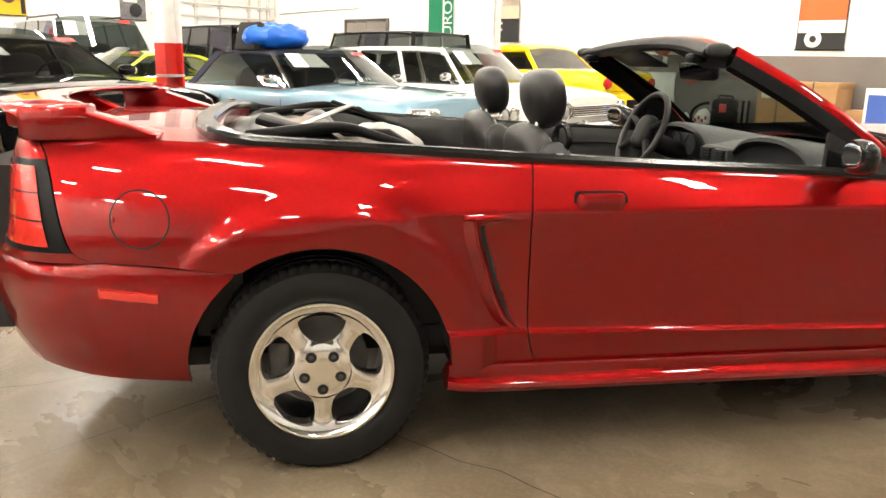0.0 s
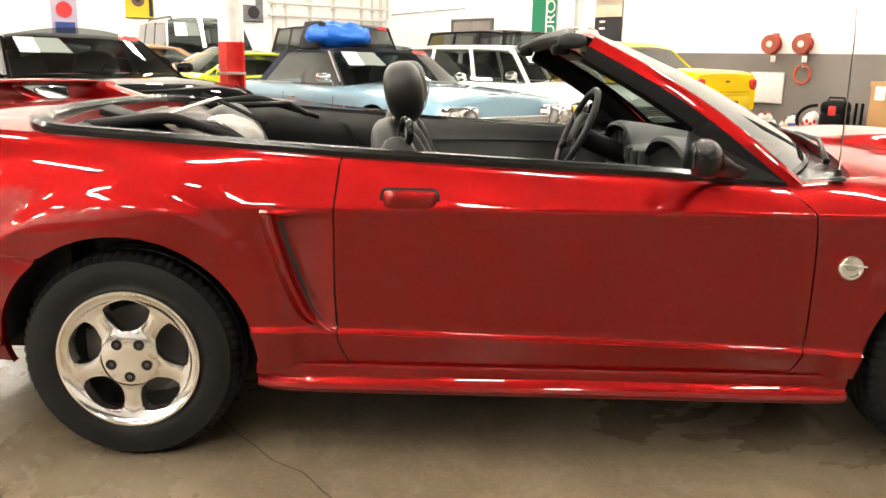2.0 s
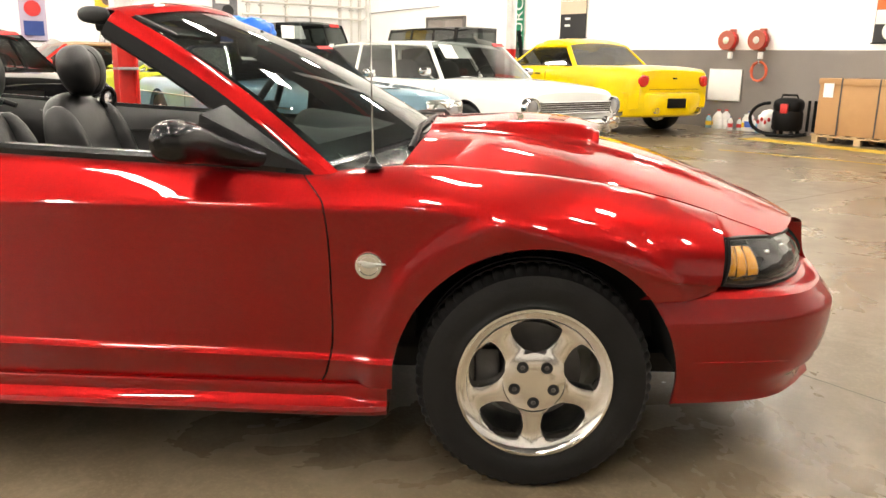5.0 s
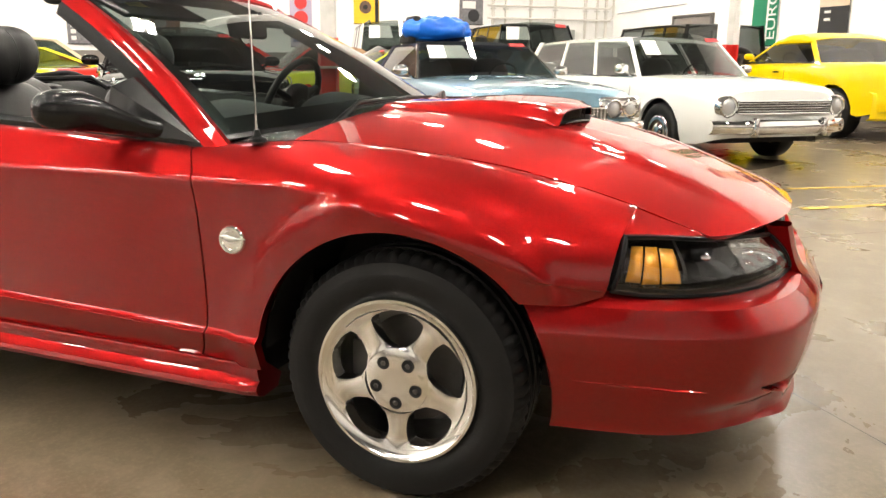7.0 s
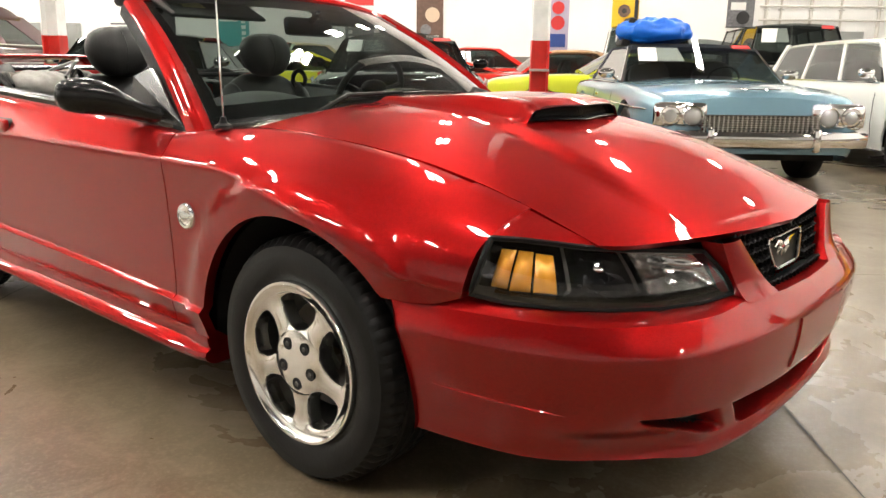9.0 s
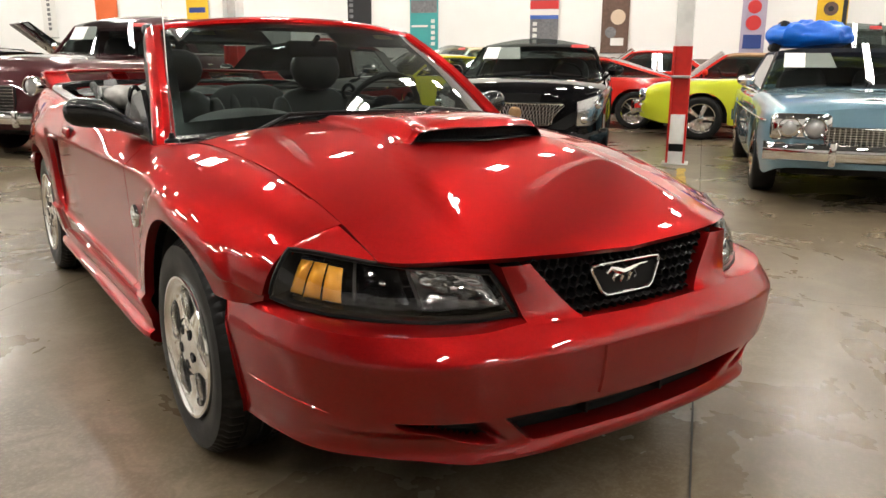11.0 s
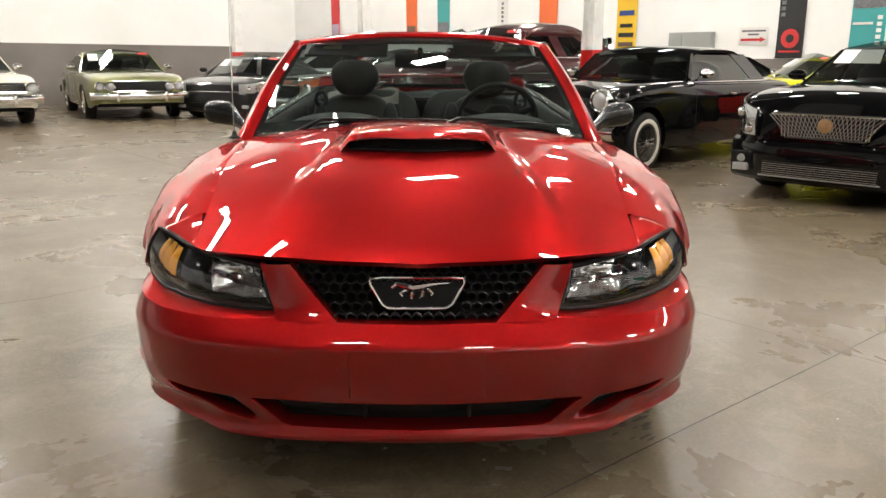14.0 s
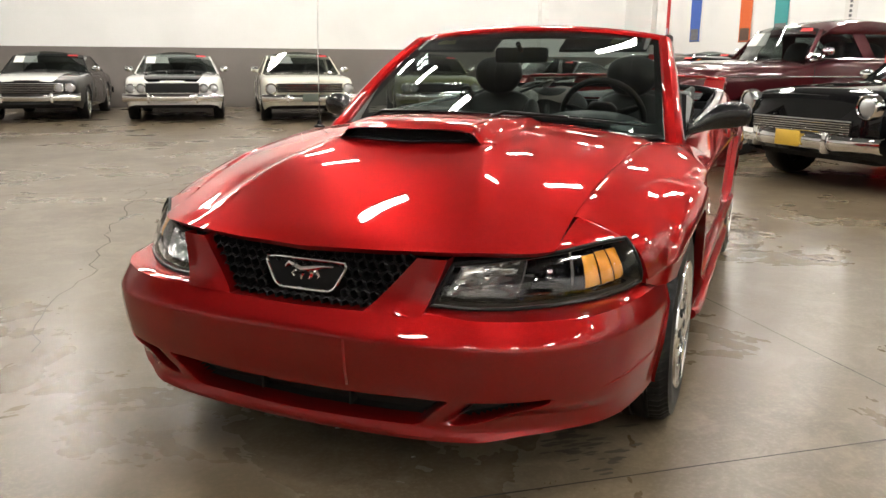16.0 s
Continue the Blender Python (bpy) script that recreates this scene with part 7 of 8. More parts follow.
# second row, seen over the first
lime = hall_car("striped_coupe_car", "lime green muscle coupe with black stripes", row_pose(-10.6, 3.3, -90), PAINT["lime"], L=4.75, W=1.83, H=1.30, wb=2.74, hood=0.92, belt=0.91, deck=0.91, cowl=0.70, top_f=0.05, top_r=-0.75, base_r=-1.75, wheels="alloy", R=0.34, tyre_w=0.24,
                lamps="single", lamp_y=0.70, lamp_z=0.66, grille_w=0.58, bars=0, stripe=BLACK_PAINT)
for sg in (1, -1):
    part("side_stripe", box(0.2, sg * 0.905 - 0.02, 0.70, 0.75, sg * 0.905 + 0.014, 0.80, bevel=0.004), BLACK_PAINT, lime, "black side stripe")
    part("stripe_drop", box(0.66, sg * 0.905 - 0.02, 0.42, 0.78, sg * 0.905 + 0.0145, 0.72, bevel=0.004), BLACK_PAINT, lime)
hall_car("tan_top_convertible_car", "red convertible with a raised tan cloth top", row_pose(-13.0, 2.4, -90), PAINT["bright_red"], L=4.7, W=1.85, H=1.38, roof=TAN_CLOTH, roof_name="cloth_top", wheels="alloy", bumper="body", lamps="modern", grille_w=0.4, card=False)
hall_car("red_fastback_car", "bright red muscle fastback", row_pose(-12.3, -0.6, -90), PAINT["bright_red"], L=4.7, W=1.83, H=1.30, base_r=-1.9, wheels="alloy", R=0.34, tyre_w=0.24, lamps="single", grille_w=0.55, bars=0, card=False)
hall_car("old_red_coupe_car", "red custom coupe with a low roof", row_pose(-15.6, 0.5, -90), PAINT["bright_red"], H=1.48, belt=1.0, hood=1.0, deck=0.98, lamps="single", card=False)
hall_car("yellow_coupe_car", "lemon yellow classic coupe", row_pose(-11.4, -3.3, -40), PAINT["lemon"], H=1.32, base_r=-1.8, wheels="alloy", lamps="single")
hall_car("cream_top_car", "mint classic car with a cream top", row_pose(-14.8, -3.6, -40), PAINT["mint"], roof=CREAM_CLOTH, H=1.52, belt=1.0, hood=1.0, deck=0.98)
hall_car("dark_coupe_car", "black classic coupe with white lettering card", row_pose(-12.6, -6.6, -40), BLACK_PAINT, H=1.36)
suv = hall_car("sport_utility_car", "large white sport utility vehicle with dark lower trim", row_pose(-14.6, 4.5, -8), PAINT["white"], L=5.4, W=2.0, H=1.93, wb=3.0, hood=1.20, belt=1.22, deck=1.22, cowl=1.15, top_f=0.55, top_r=-2.25, base_r=-2.55, kind="suv", sill=0.42, R=0.40, tyre_w=0.27, wheels="alloy",
               lamps="modern", lamp_z=0.98, grille_w=0.5, grille_z=(0.88, 1.08), bumper="body", bumper_z=0.75, tumble=0.12)
for y in (-0.6, 0.6):
    part("roof_rail", tube([(0.3, y, 1.90), (0.2, y, 1.96), (-2.0, y, 1.96), (-2.1, y, 1.90)], 0.02, 6), SATIN_BLACK, suv)
hall_car("black_off_roader", "black boxy off-road vehicle with a soft top", row_pose(-12.0, 6.6, -4), BLACK_PAINT, L=4.3, W=1.9, H=1.86, wb=2.5, hood=1.16, belt=1.16, deck=1.16, cowl=0.70, top_f=0.40, top_r=-1.85, base_r=-2.0, kind="suv", sill=0.45, R=0.40, roof=BLACK_CLOTH, lamps="single", lamp_z=0.95,
         grille_w=0.45, grille_z=(0.82, 1.05), bumper_z=0.62, category="off-roader")
four_door = hall_car("four_door_off_roader", "black four-door off-roader with a hard top and spare wheel", row_pose(-11.6, 9.6, 176), BLACK_PAINT, L=4.5, W=1.88, H=1.84, wb=2.95, hood=1.14, belt=1.16, deck=1.16, cowl=0.75, top_f=0.45, top_r=-2.05, base_r=-2.15, kind="suv", sill=0.48, R=0.41, tyre_w=0.27,
                wheels="dark", roof=BLACK_PLASTIC, lamps="single", lamp_z=0.95, grille_w=0.45, grille_z=(0.82, 1.05), bumper="body", bumper_z=0.68, card=False, tumble=0.08, category="off-roader")
spare = plain_wheel(four_door, -2.38, -0.1, -1, 0.40, 0.26, "dark")
spare.name = "spare_wheel"
spare.matrix_basis = pose(-2.38, -0.1, 1.0, 0, 0, -90)
hatch = hall_car("open_off_roader", "black off-road vehicle with its bonnet raised", row_pose(-12.6, -11.8, -30), BLACK_PAINT, L=4.4, W=1.88, H=1.84, wb=2.8, hood=1.14, belt=1.16, deck=1.16, cowl=0.75, top_f=0.45, top_r=-2.0, base_r=-2.1, kind="suv", sill=0.48, R=0.41, wheels="dark", bumper="body", bumper_z=0.68,
                 lamps="single", lamp_z=0.95, grille_w=0.45, grille_z=(0.82, 1.05), card=False, category="off-roader")
part("raised_bonnet", moved(box(0, -0.75, -0.02, 1.25, 0.75, 0.02, bevel=0.015), pose(0.85, 0, 1.18, 0, -38)), BLACK_PAINT, hatch, "raised black bonnet")
hall_car("supercar", "dark grey low modern sports coupe", row_pose(-5.9, -13.6, 38), PAINT["graphite"], L=4.43, W=1.93, H=1.25, wb=2.65, hood=0.82, belt=0.86, deck=0.92, cowl=1.0, top_f=0.25, top_r=-0.55, base_r=-1.6, wheels="alloy", R=0.34, tyre_w=0.27, bumper="body", lamps="modern", lamp_z=0.62, grille_w=0.35,
         grille_z=(0.36, 0.55), bars=3, sill=0.17, bumper_z=0.5)
hall_car("white_sedan_car", "white modern sedan seen from behind", row_pose(-9.4, -15.2, 150), PAINT["white"], bumper="body", lamps="modern", H=1.45, belt=0.98, hood=0.97, deck=1.02, wheels="alloy", kind="sedan", card=False)
hall_car("maroon_sedan_car", "dark maroon sedan among the far cars", row_pose(-12.0, -17.8, 120), PAINT["burgundy"], bumper="body", lamps="modern", H=1.48, belt=0.98, hood=0.97, deck=1.02, wheels="alloy", kind="sedan", card=False)
hall_car("black_sedan_car", "black modern sedan among the far cars", row_pose(-9.3, -12.4, 10), BLACK_PAINT, bumper="body", lamps="modern", H=1.42, belt=0.98, hood=0.97, deck=1.02, wheels="alloy", kind="sedan")


def from_front_axle(x, y, turn, wb):
    """The pose of a car whose front axle stands over x, y."""
    a = radians(turn)
    k = wb / 2 + 0.06
    return pose(x - k * math.cos(a), y - k * math.sin(a), 0, 0, 0, turn)


hall_car("olive_coupe_car", "olive green sixties muscle coupe with a black grille", from_front_axle(-12.6, -6.05, 30, 2.80), PAINT["olive"], L=5.0, W=1.90, H=1.34, wb=2.80, wheels="mag", lamps="quad", lamp_y=0.74, grille_w=0.50, grille_z=(0.57, 0.76), bars=0)
PLATE_DARK = material("dark_plate", (0.10, 0.12, 0.10), rough=0.5)
hall_car("ivory_coupe_car", "ivory sixties muscle coupe with a split grille", from_front_axle(-10.57, -8.16, 38, 2.92), PAINT["ivory"], L=5.2, W=1.90, H=1.36, wb=2.92, lamps="single", lamp_y=0.76, grille_w=0.64, grille_z=(0.60, 0.76), bars=4, plate=PLATE_DARK)
hall_car("white_striped_coupe_car", "white muscle coupe with black bonnet stripes", from_front_axle(-9.42, -10.6, 38, 2.85), PAINT["white"], L=5.1, W=1.93, H=1.34, wb=2.85, lamps="quad", lamp_y=0.78, grille_w=0.50, grille_z=(0.58, 0.76), bars=0, scoops=True, wheels="mag", stripe=BLACK_PAINT)
hall_car("dark_striped_coupe_car", "dark grey muscle coupe with white bonnet stripes", from_front_axle(-8.04, -12.95, 38, 2.85), PAINT["graphite"], L=5.0, W=1.92, H=1.34, wb=2.85, lamps="quad", lamp_y=0.76, grille_w=0.60, grille_z=(0.58, 0.74), bars=4, stripe=PAINT["white"], roof=BLACK_CLOTH, wheels="mag")

# ---- wall things ----
def colour(name, c, **k):
    return material(name, c, **{"rough": 0.55, "vary": 0.06, "scale": 12, **k})


TEAL, NAVY, INK = colour("teal_print", (0.05, 0.33, 0.33)), colour("navy_print", (0.02, 0.05, 0.22)), colour("black_print", (0.012, 0.012, 0.014))
ORANGE_P, YELLOW_P, GREEN_P = colour("orange_print", (0.72, 0.14, 0.03)), colour("yellow_print", (0.75, 0.48, 0.02)), colour("green_print", (0.0, 0.19, 0.09))
WHITE_P, RED_P, BROWN_P, LILAC_P = colour("white_print", (0.75, 0.74, 0.72)), colour("red_print", (0.55, 0.03, 0.03)), colour("brown_print", (0.12, 0.07, 0.05), vary=0.6, scale=9), colour("lilac_print", (0.42, 0.38, 0.5))
GREY_P, BLUE_P, BEIGE_P = colour("mottled_grey_print", (0.16, 0.16, 0.17), vary=0.9, scale=14), colour("blue_print", (0.05, 0.12, 0.45)), colour("beige_print", (0.6, 0.48, 0.36))


def banner(on_west, at, width, z0, ground, shapes, label, z1=4.3):
    """A hanging cloth banner; shapes: (across 0..1, z, w, h, material, round)."""
    m = hall(U0 + 0.02, at, 0, 90) if on_west else hall(at, V1 - 0.02, 0, 0)
    thing = empty("wall_banner", m, label, "banner", "banners along the walls")
    # local x runs along the wall, -y faces the hall
    rows = [[(x, -0.012 - 0.010 * math.sin(z * 2.1 + x * 3), z) for x in steps(0, width, 6)] for z in steps(z0, z1, 16)]
    part("cloth", thick(outward(grid(rows), (0, -1, 0)), 0.004), ground, thing)
    for x, z, w, h, mat, rnd in shapes:
        if rnd:
            b = lathe([(0.001, -0.005), (w / 2 * 0.6, -0.006), (w / 2, -0.004), (w / 2, 0.002)], 24)
            part("print", b, mat, thing, at=pose(x * width, -0.028, z))
        else:
            part("print", box(x * width - w / 2, -0.033, z - h / 2, x * width + w / 2, -0.022, z + h / 2), mat, thing, smooth=False)
    part("hem_bar", tube([(-0.02, -0.012, z0), (width + 0.02, -0.012, z0)], 0.012, 6), SATIN_BLACK, thing)
    return thing


bars = lambda x, z, n, mat: [(x, z + 0.16 * k, 0.12, 0.10, mat, False) for k in range(n)]
banner(True, -8.49, 0.78, 1.33, INK, [(0.5, 1.85, 0.52, 0.5, RED_P, True), (0.5, 1.85, 0.36, 0.3, INK, True), (0.5, 1.50, 0.6, 0.05, RED_P, False)] + bars(0.16, 2.5, 5, GREY_P), "black banner with a round red print")
banner(True, -6.49, 0.88, 1.48, TEAL, [(0.5, 2.75, 0.8, 0.35, GREY_P, False), (0.35, 2.2, 0.5, 0.06, WHITE_P, False)] + bars(0.82, 1.7, 5, WHITE_P), "teal banner with a pale vehicle print")
banner(True, -2.89, 0.80, 1.45, GREY_P, [(0.5, 2.75, 0.8, 0.22, RED_P, False), (0.5, 2.55, 0.8, 0.16, WHITE_P, False), (0.5, 2.42, 0.8, 0.10, BLUE_P, False)] + bars(0.18, 1.6, 5, WHITE_P), "grey banner with red, white and blue top")
banner(True, -0.90, 0.74, 1.45, BROWN_P, [(0.6, 2.4, 0.4, 0.3, BEIGE_P, True), (0.35, 2.0, 0.3, 0.3, GREY_P, True), (0.6, 1.75, 0.35, 0.2, WHITE_P, False)], "dark banner with an engine print")
banner(True, 2.70, 0.60, 1.45, LILAC_P, [(0.5, 2.62, 0.34, 0.3, RED_P, True), (0.5, 2.22, 0.38, 0.3, RED_P, True), (0.5, 1.75, 0.45, 0.35, NAVY, False)], "pale banner with two round red lamps")
banner(True, 4.47, 0.72, 2.10, YELLOW_P, [(0.45, 2.55, 0.34, 0.3, BROWN_P, True), (0.45, 2.55, 0.2, 0.3, INK, True), (0.9, 2.5, 0.1, 0.7, INK, False)], "yellow banner with a round dark print")
banner(True, 7.57, 0.72, 2.15, GREY_P, [(0.4, 2.7, 0.4, 0.2, WHITE_P, False), (0.6, 2.4, 0.35, 0.2, INK, True)], "mottled grey and white banner")
banner(True, -14.17, 0.82, 1.58, YELLOW_P, [(0.5, 2.75, 0.6, 0.16, NAVY, False), (0.5, 2.35, 0.5, 0.12, INK, False), (0.5, 2.05, 0.6, 0.14, INK, False), (0.5, 1.75, 0.6, 0.14, BROWN_P, False)], "yellow banner with dark print")
banner(True, -17.75, 0.90, 1.75, ORANGE_P, [(0.5, 2.1, 0.8, 0.6, BROWN_P, False)], "orange banner with a dark foot")
banner(True, -20.0, 0.60, 1.9, WHITE_P, bars(0.5, 2.2, 8, GREY_P), "white banner with faint grey lettering")
banner(True, -23.70, 0.80, 2.1, TEAL, [(0.5, 2.45, 0.7, 0.6, GREY_P, False)], "teal banner with a grey foot")
banner(True, -25.90, 0.78, 2.1, ORANGE_P, [(0.5, 2.4, 0.6, 0.5, BROWN_P, False)], "orange banner with a dark print")
banner(True, -29.60, 0.80, 2.2, BLUE_P, [(0.5, 2.5, 0.6, 0.5, GREY_P, False)], "blue banner with a grey print")
banner(True, -32.20, 0.76, 2.2, RED_P, [(0.5, 2.6, 0.6, 0.6, LILAC_P, False)], "red banner with a pale print")
green = banner(False, -12.75, 0.86, 1.50, GREEN_P, [(0.62, 2.9, 0.05, 2.6, WHITE_P, False)], "green banner with pale vertical lettering")
banner(False, -10.65, 0.82, 1.72, INK, [(0.5, 3.0, 0.8, 1.5, BEIGE_P, False), (0.5, 2.62, 0.8, 0.2, WHITE_P, False), (0.3, 2.15, 0.16, 0.05, WHITE_P, False), (0.3, 2.0, 0.16, 0.05, WHITE_P, False)], "beige and black vehicle banner")
banner(False, -3.50, 0.84, 1.57, INK, [(0.5, 2.35, 0.8, 0.5, ORANGE_P, False), (0.5, 1.98, 0.8, 0.22, WHITE_P, False), (0.35, 1.76, 0.3, 0.3, WHITE_P, True), (0.35, 1.76, 0.18, 0.3, INK, True)], "banner with an orange, white and dark vehicle print")


def writing(text, size, mat, m, parent):
    cu = bpy.data.curves.new("lettering", "FONT")
    cu.body, cu.size, cu.extrude = text, size, 0.002
    tmp = bpy.data.objects.new("lettering", cu)
    me = bpy.data.meshes.new_from_object(tmp)
    bpy.data.objects.remove(tmp)
    me.materials.append(mat)
    ob = new("lettering", me)
    ob.parent = parent
    ob.matrix_basis = m
    return ob


writing("EUROP", 0.42, WHITE_P, pose(0.82, -0.034, 1.62) @ pose(0, 0, 0, 90) @ pose(0, 0, 0, 0, 0, 90), green)

# directional sign on the west wall
sign = empty("wall_sign", hall(U0 + 0.01, -9.66, 0, 90), "white wall sign with grey lettering bars and a red arrow", "sign")
part("board", box(0, -0.012, 1.68, 0.90, 0.0, 2.18, bevel=0.003), WHITE_P, sign)
for z, w in ((2.08, 0.74), (1.98, 0.34)):
    part("lettering_bar", box(0.45 - w / 2, -0.016, z - 0.025, 0.45 + w / 2, -0.011, z + 0.025), GREY_P, sign, smooth=False)
bm = bmesh.new()
bm.faces.new([bm.verts.new((x, -0.016, z)) for x, z in ((0.06, 1.80), (0.66, 1.80), (0.66, 1.76), (0.84, 1.835), (0.66, 1.91), (0.66, 1.87), (0.06, 1.87))])
part("arrow", thick(bm, 0.004), RED_P, sign, "red arrow", smooth=False)


def electric_panel(m, w, z0, z1):
    thing = empty("electric_panel", m, "grey metal electric cabinet on the wall", "electric cabinet")
    g = colour("grey_cabinet_paint", (0.28, 0.29, 0.28), rough=0.45)
    part("case", box(0, -0.22, z0, w, 0.0, z1, bevel=0.008), g, thing)
    n = 3
    for k in range(n):
        a, b = w * k / n + 0.02, w * (k + 1) / n - 0.02
        d = part("door", box(a, -0.232, z0 + 0.03, b, -0.219, z1 - 0.03, bevel=0.004), g, thing)
        part("latch", box(b - 0.05, -0.242, (z0 + z1) / 2 - 0.04, b - 0.03, -0.231, (z0 + z1) / 2 + 0.04, bevel=0.003), STEEL, d)
    return thing


electric_panel(hall(U0, -11.95, 0, 90), 1.5, 1.15, 2.08)
electric_panel(hall(U0, 9.3, 0, 90), 1.9, 1.45, 2.06)
# door on the north wall
door = empty("door_1", hall(-15.95, V1, 0), "grey-brown double door in a dark frame", "door", kind="structure")
DOOR_P = colour("taupe_door_paint", (0.21, 0.185, 0.165), rough=0.45)
for a, b in ((0.06, 0.85), (0.86, 1.66)):
    lf = part("leaf", box(a, -0.055, 0.01, b, -0.015, 2.26, bevel=0.004), DOOR_P, door)
    part("door_handle", tube([((0.78 if a < 0.5 else 0.93), -0.055, 1.0), ((0.78 if a < 0.5 else 0.93), -0.11, 1.0), ((0.70 if a < 0.5 else 1.01), -0.11, 1.0)], 0.011, 8), STEEL, lf)
part("frame", joined(box(-0.02, -0.08, 0, 0.06, -0.004, 2.34, bevel=0.004), box(1.66, -0.08, 0, 1.74, -0.004, 2.34, bevel=0.004), box(0.06, -0.08, 2.27, 1.66, -0.004, 2.34, bevel=0.004)), colour("dark_door_frame", (0.10, 0.09, 0.08)), door)
# conduits in the corner
PIPE = colour("white_pipe_paint", (0.62, 0.60, 0.56), rough=0.4)
for k, v in enumerate((8.6, 9.0, 9.8, 10.6, 11.6, 12.0, 12.3)):
    p = empty("wall_conduit", hall(U0 + 0.06, v), "white painted conduit on the wall", "pipe", "conduits in the corner")
    part("pipe", tube([(0, 0, 2.10 if 9.2 < v < 11.3 else 0.3), (0, 0, 6.1)], 0.035 if k % 2 else 0.05, 8), PIPE, p)
    for z in (2.6, 4.2):
        part("clamp", box(-0.05, -0.07, z, 0.05, 0.07, z + 0.03, bevel=0.005), STEEL, p)
for z in (2.35, 2.7, 3.1):
    p = empty("wall_conduit", hall(U0 + 0.14, 8.4), "white painted conduit on the wall", "pipe", "conduits in the corner")
    part("pipe", tube([(0, 0, z), (0, 4.0, z), (0.0, 4.1, z + 0.1), (0, 4.1, z + 1.2)], 0.03, 8), PIPE, p)
p = empty("wall_cable", hall(U0 + 0.3, V1 - 0.03), "thin cable along the white wall", "cable")
part("cable", tube([(0, 0, 2.55), (2.0, 0, 2.60), (3.6, 0, 2.62)], 0.012, 6), GREY_P, p)

# hose reels, hose coil, whiteboard
REEL = colour("red_hose_reel", (0.30, 0.06, 0.035), rough=0.4)
for u in (-6.05, -5.43):
    r = empty("hose_reel", hall(u, V1 - 0.02), "red air-hose reel fixed to the wall", "hose reel", "hose reels on the wall")
    part("bracket", box(-0.05, -0.10, 1.44, 0.05, 0.0, 1.84, bevel=0.01), REEL, r)
    part("drum", lathe([(0.05, -0.26), (0.17, -0.26), (0.18, -0.25), (0.17, -0.24), (0.13, -0.23), (0.13, -0.13), (0.17, -0.12), (0.17, -0.10), (0.05, -0.10)], 28), REEL, r, at=pose(0, 0, 1.63))
    part("hub", lathe([(0.001, -0.275), (0.06, -0.27), (0.065, -0.25)], 20), STEEL, r, at=pose(0, 0, 1.63))
    hose = [((0.14 + 0.012 * (k % 3)) * math.cos(k * 0.5), -0.15 - 0.0010 * k, (0.14 + 0.012 * (k % 3)) * math.sin(k * 0.5)) for k in range(60)]
    part("hose", tube(hose, 0.012, 6), COL_RED, r, at=pose(0, 0, 1.63))
    part("tail", box(0.02, -0.20, 1.30, 0.10, -0.14, 1.42, bevel=0.01), WHITE_P, r, "white hose end stop")
coil = empty("hose_coil", hall(-5.42, V1 - 0.06), "orange-red hose coiled on a wall hook", "hose")
pts = [((0.15 + 0.01 * math.sin(k)) * math.cos(k * 0.35), -0.03 - 0.05 * (k % 7) / 7, 1.08 + (0.17 + 0.012 * math.cos(k * 1.7)) * math.sin(k * 0.35)) for k in range(110)]
part("hose", tube(pts, 0.014, 6), colour("orange_hose", (0.55, 0.09, 0.03)), coil)
part("hook", tube([(0, 0.05, 1.22), (0, -0.08, 1.22), (0, -0.09, 1.27)], 0.012, 6), STEEL, coil)
board = empty("whiteboard", hall(-6.50, V1 - 0.01), "small whiteboard leaning on the taupe wall", "whiteboard")
part("panel", box(0, -0.03, 0.52, 0.70, -0.01, 1.10, bevel=0.003), WHITE_P, board)
part("frame", tube([(0, -0.02, 0.52), (0.70, -0.02, 0.52), (0.70, -0.02, 1.10), (0, -0.02, 1.10)], 0.014, 6, closed=True), STEEL, board)
# jugs and bottles along the wall
random.seed(11)
JUG = [colour("white_jug_plastic", (0.70, 0.69, 0.66), rough=0.35), colour("blue_fluid_bottle", (0.22, 0.42, 0.55), rough=0.3), colour("grey_bottle", (0.35, 0.34, 0.33), rough=0.4), colour("clear_bottle", (0.6, 0.66, 0.66), rough=0.2)]
for k in range(13):
    u = -6.30 + k * 0.105 + random.uniform(-0.02, 0.02)
    big = k in (2, 3, 8)
    h, r = (0.36, 0.085) if big else (random.uniform(0.20, 0.30), random.uniform(0.042, 0.055))
    jug = empty("fluid_bottle", hall(u, V1 - 0.14 - random.uniform(0, 0.16), 0, random.uniform(0, 90)), "plastic jug of workshop fluid on the floor", "bottle", "bottles along the wall")
    mat = JUG[0] if big else random.choice(JUG)
    part("bottle", lathe([(0.001, 0.0), (r * 0.95, 0.0), (r, 0.012), (r, h * 0.62), (r * 0.85, h * 0.76), (r * 0.35, h * 0.88), (r * 0.33, h * 0.94)], 18, axis="z"), mat, jug)
    part("cap", lathe([(r * 0.40, h * 0.93), (r * 0.40, h), (0.001, h)], 14, axis="z"), random.choice((RED_P, WHITE_P, NAVY)), jug)
    part("label", lathe([(r * 1.01, h * 0.2), (r * 1.01, h * 0.5)], 18, axis="z"), random.choice((WHITE_P, BLUE_P, RED_P, YELLOW_P)), jug)
bag = empty("rag_bag", hall(-5.02, V1 - 0.30), "white and red crumpled plastic bag", "bag")
bm = ball(0, 0, 0.20, 0.17, 0.14, 0.22, nu=24, nv=16)
for v in bm.verts:
    v.co += v.co.normalized() * 0.05 * noise.noise(v.co * 9)
    v.co.z = max(0.0, v.co.z)
part("sack", bm, WHITE_P, bag)
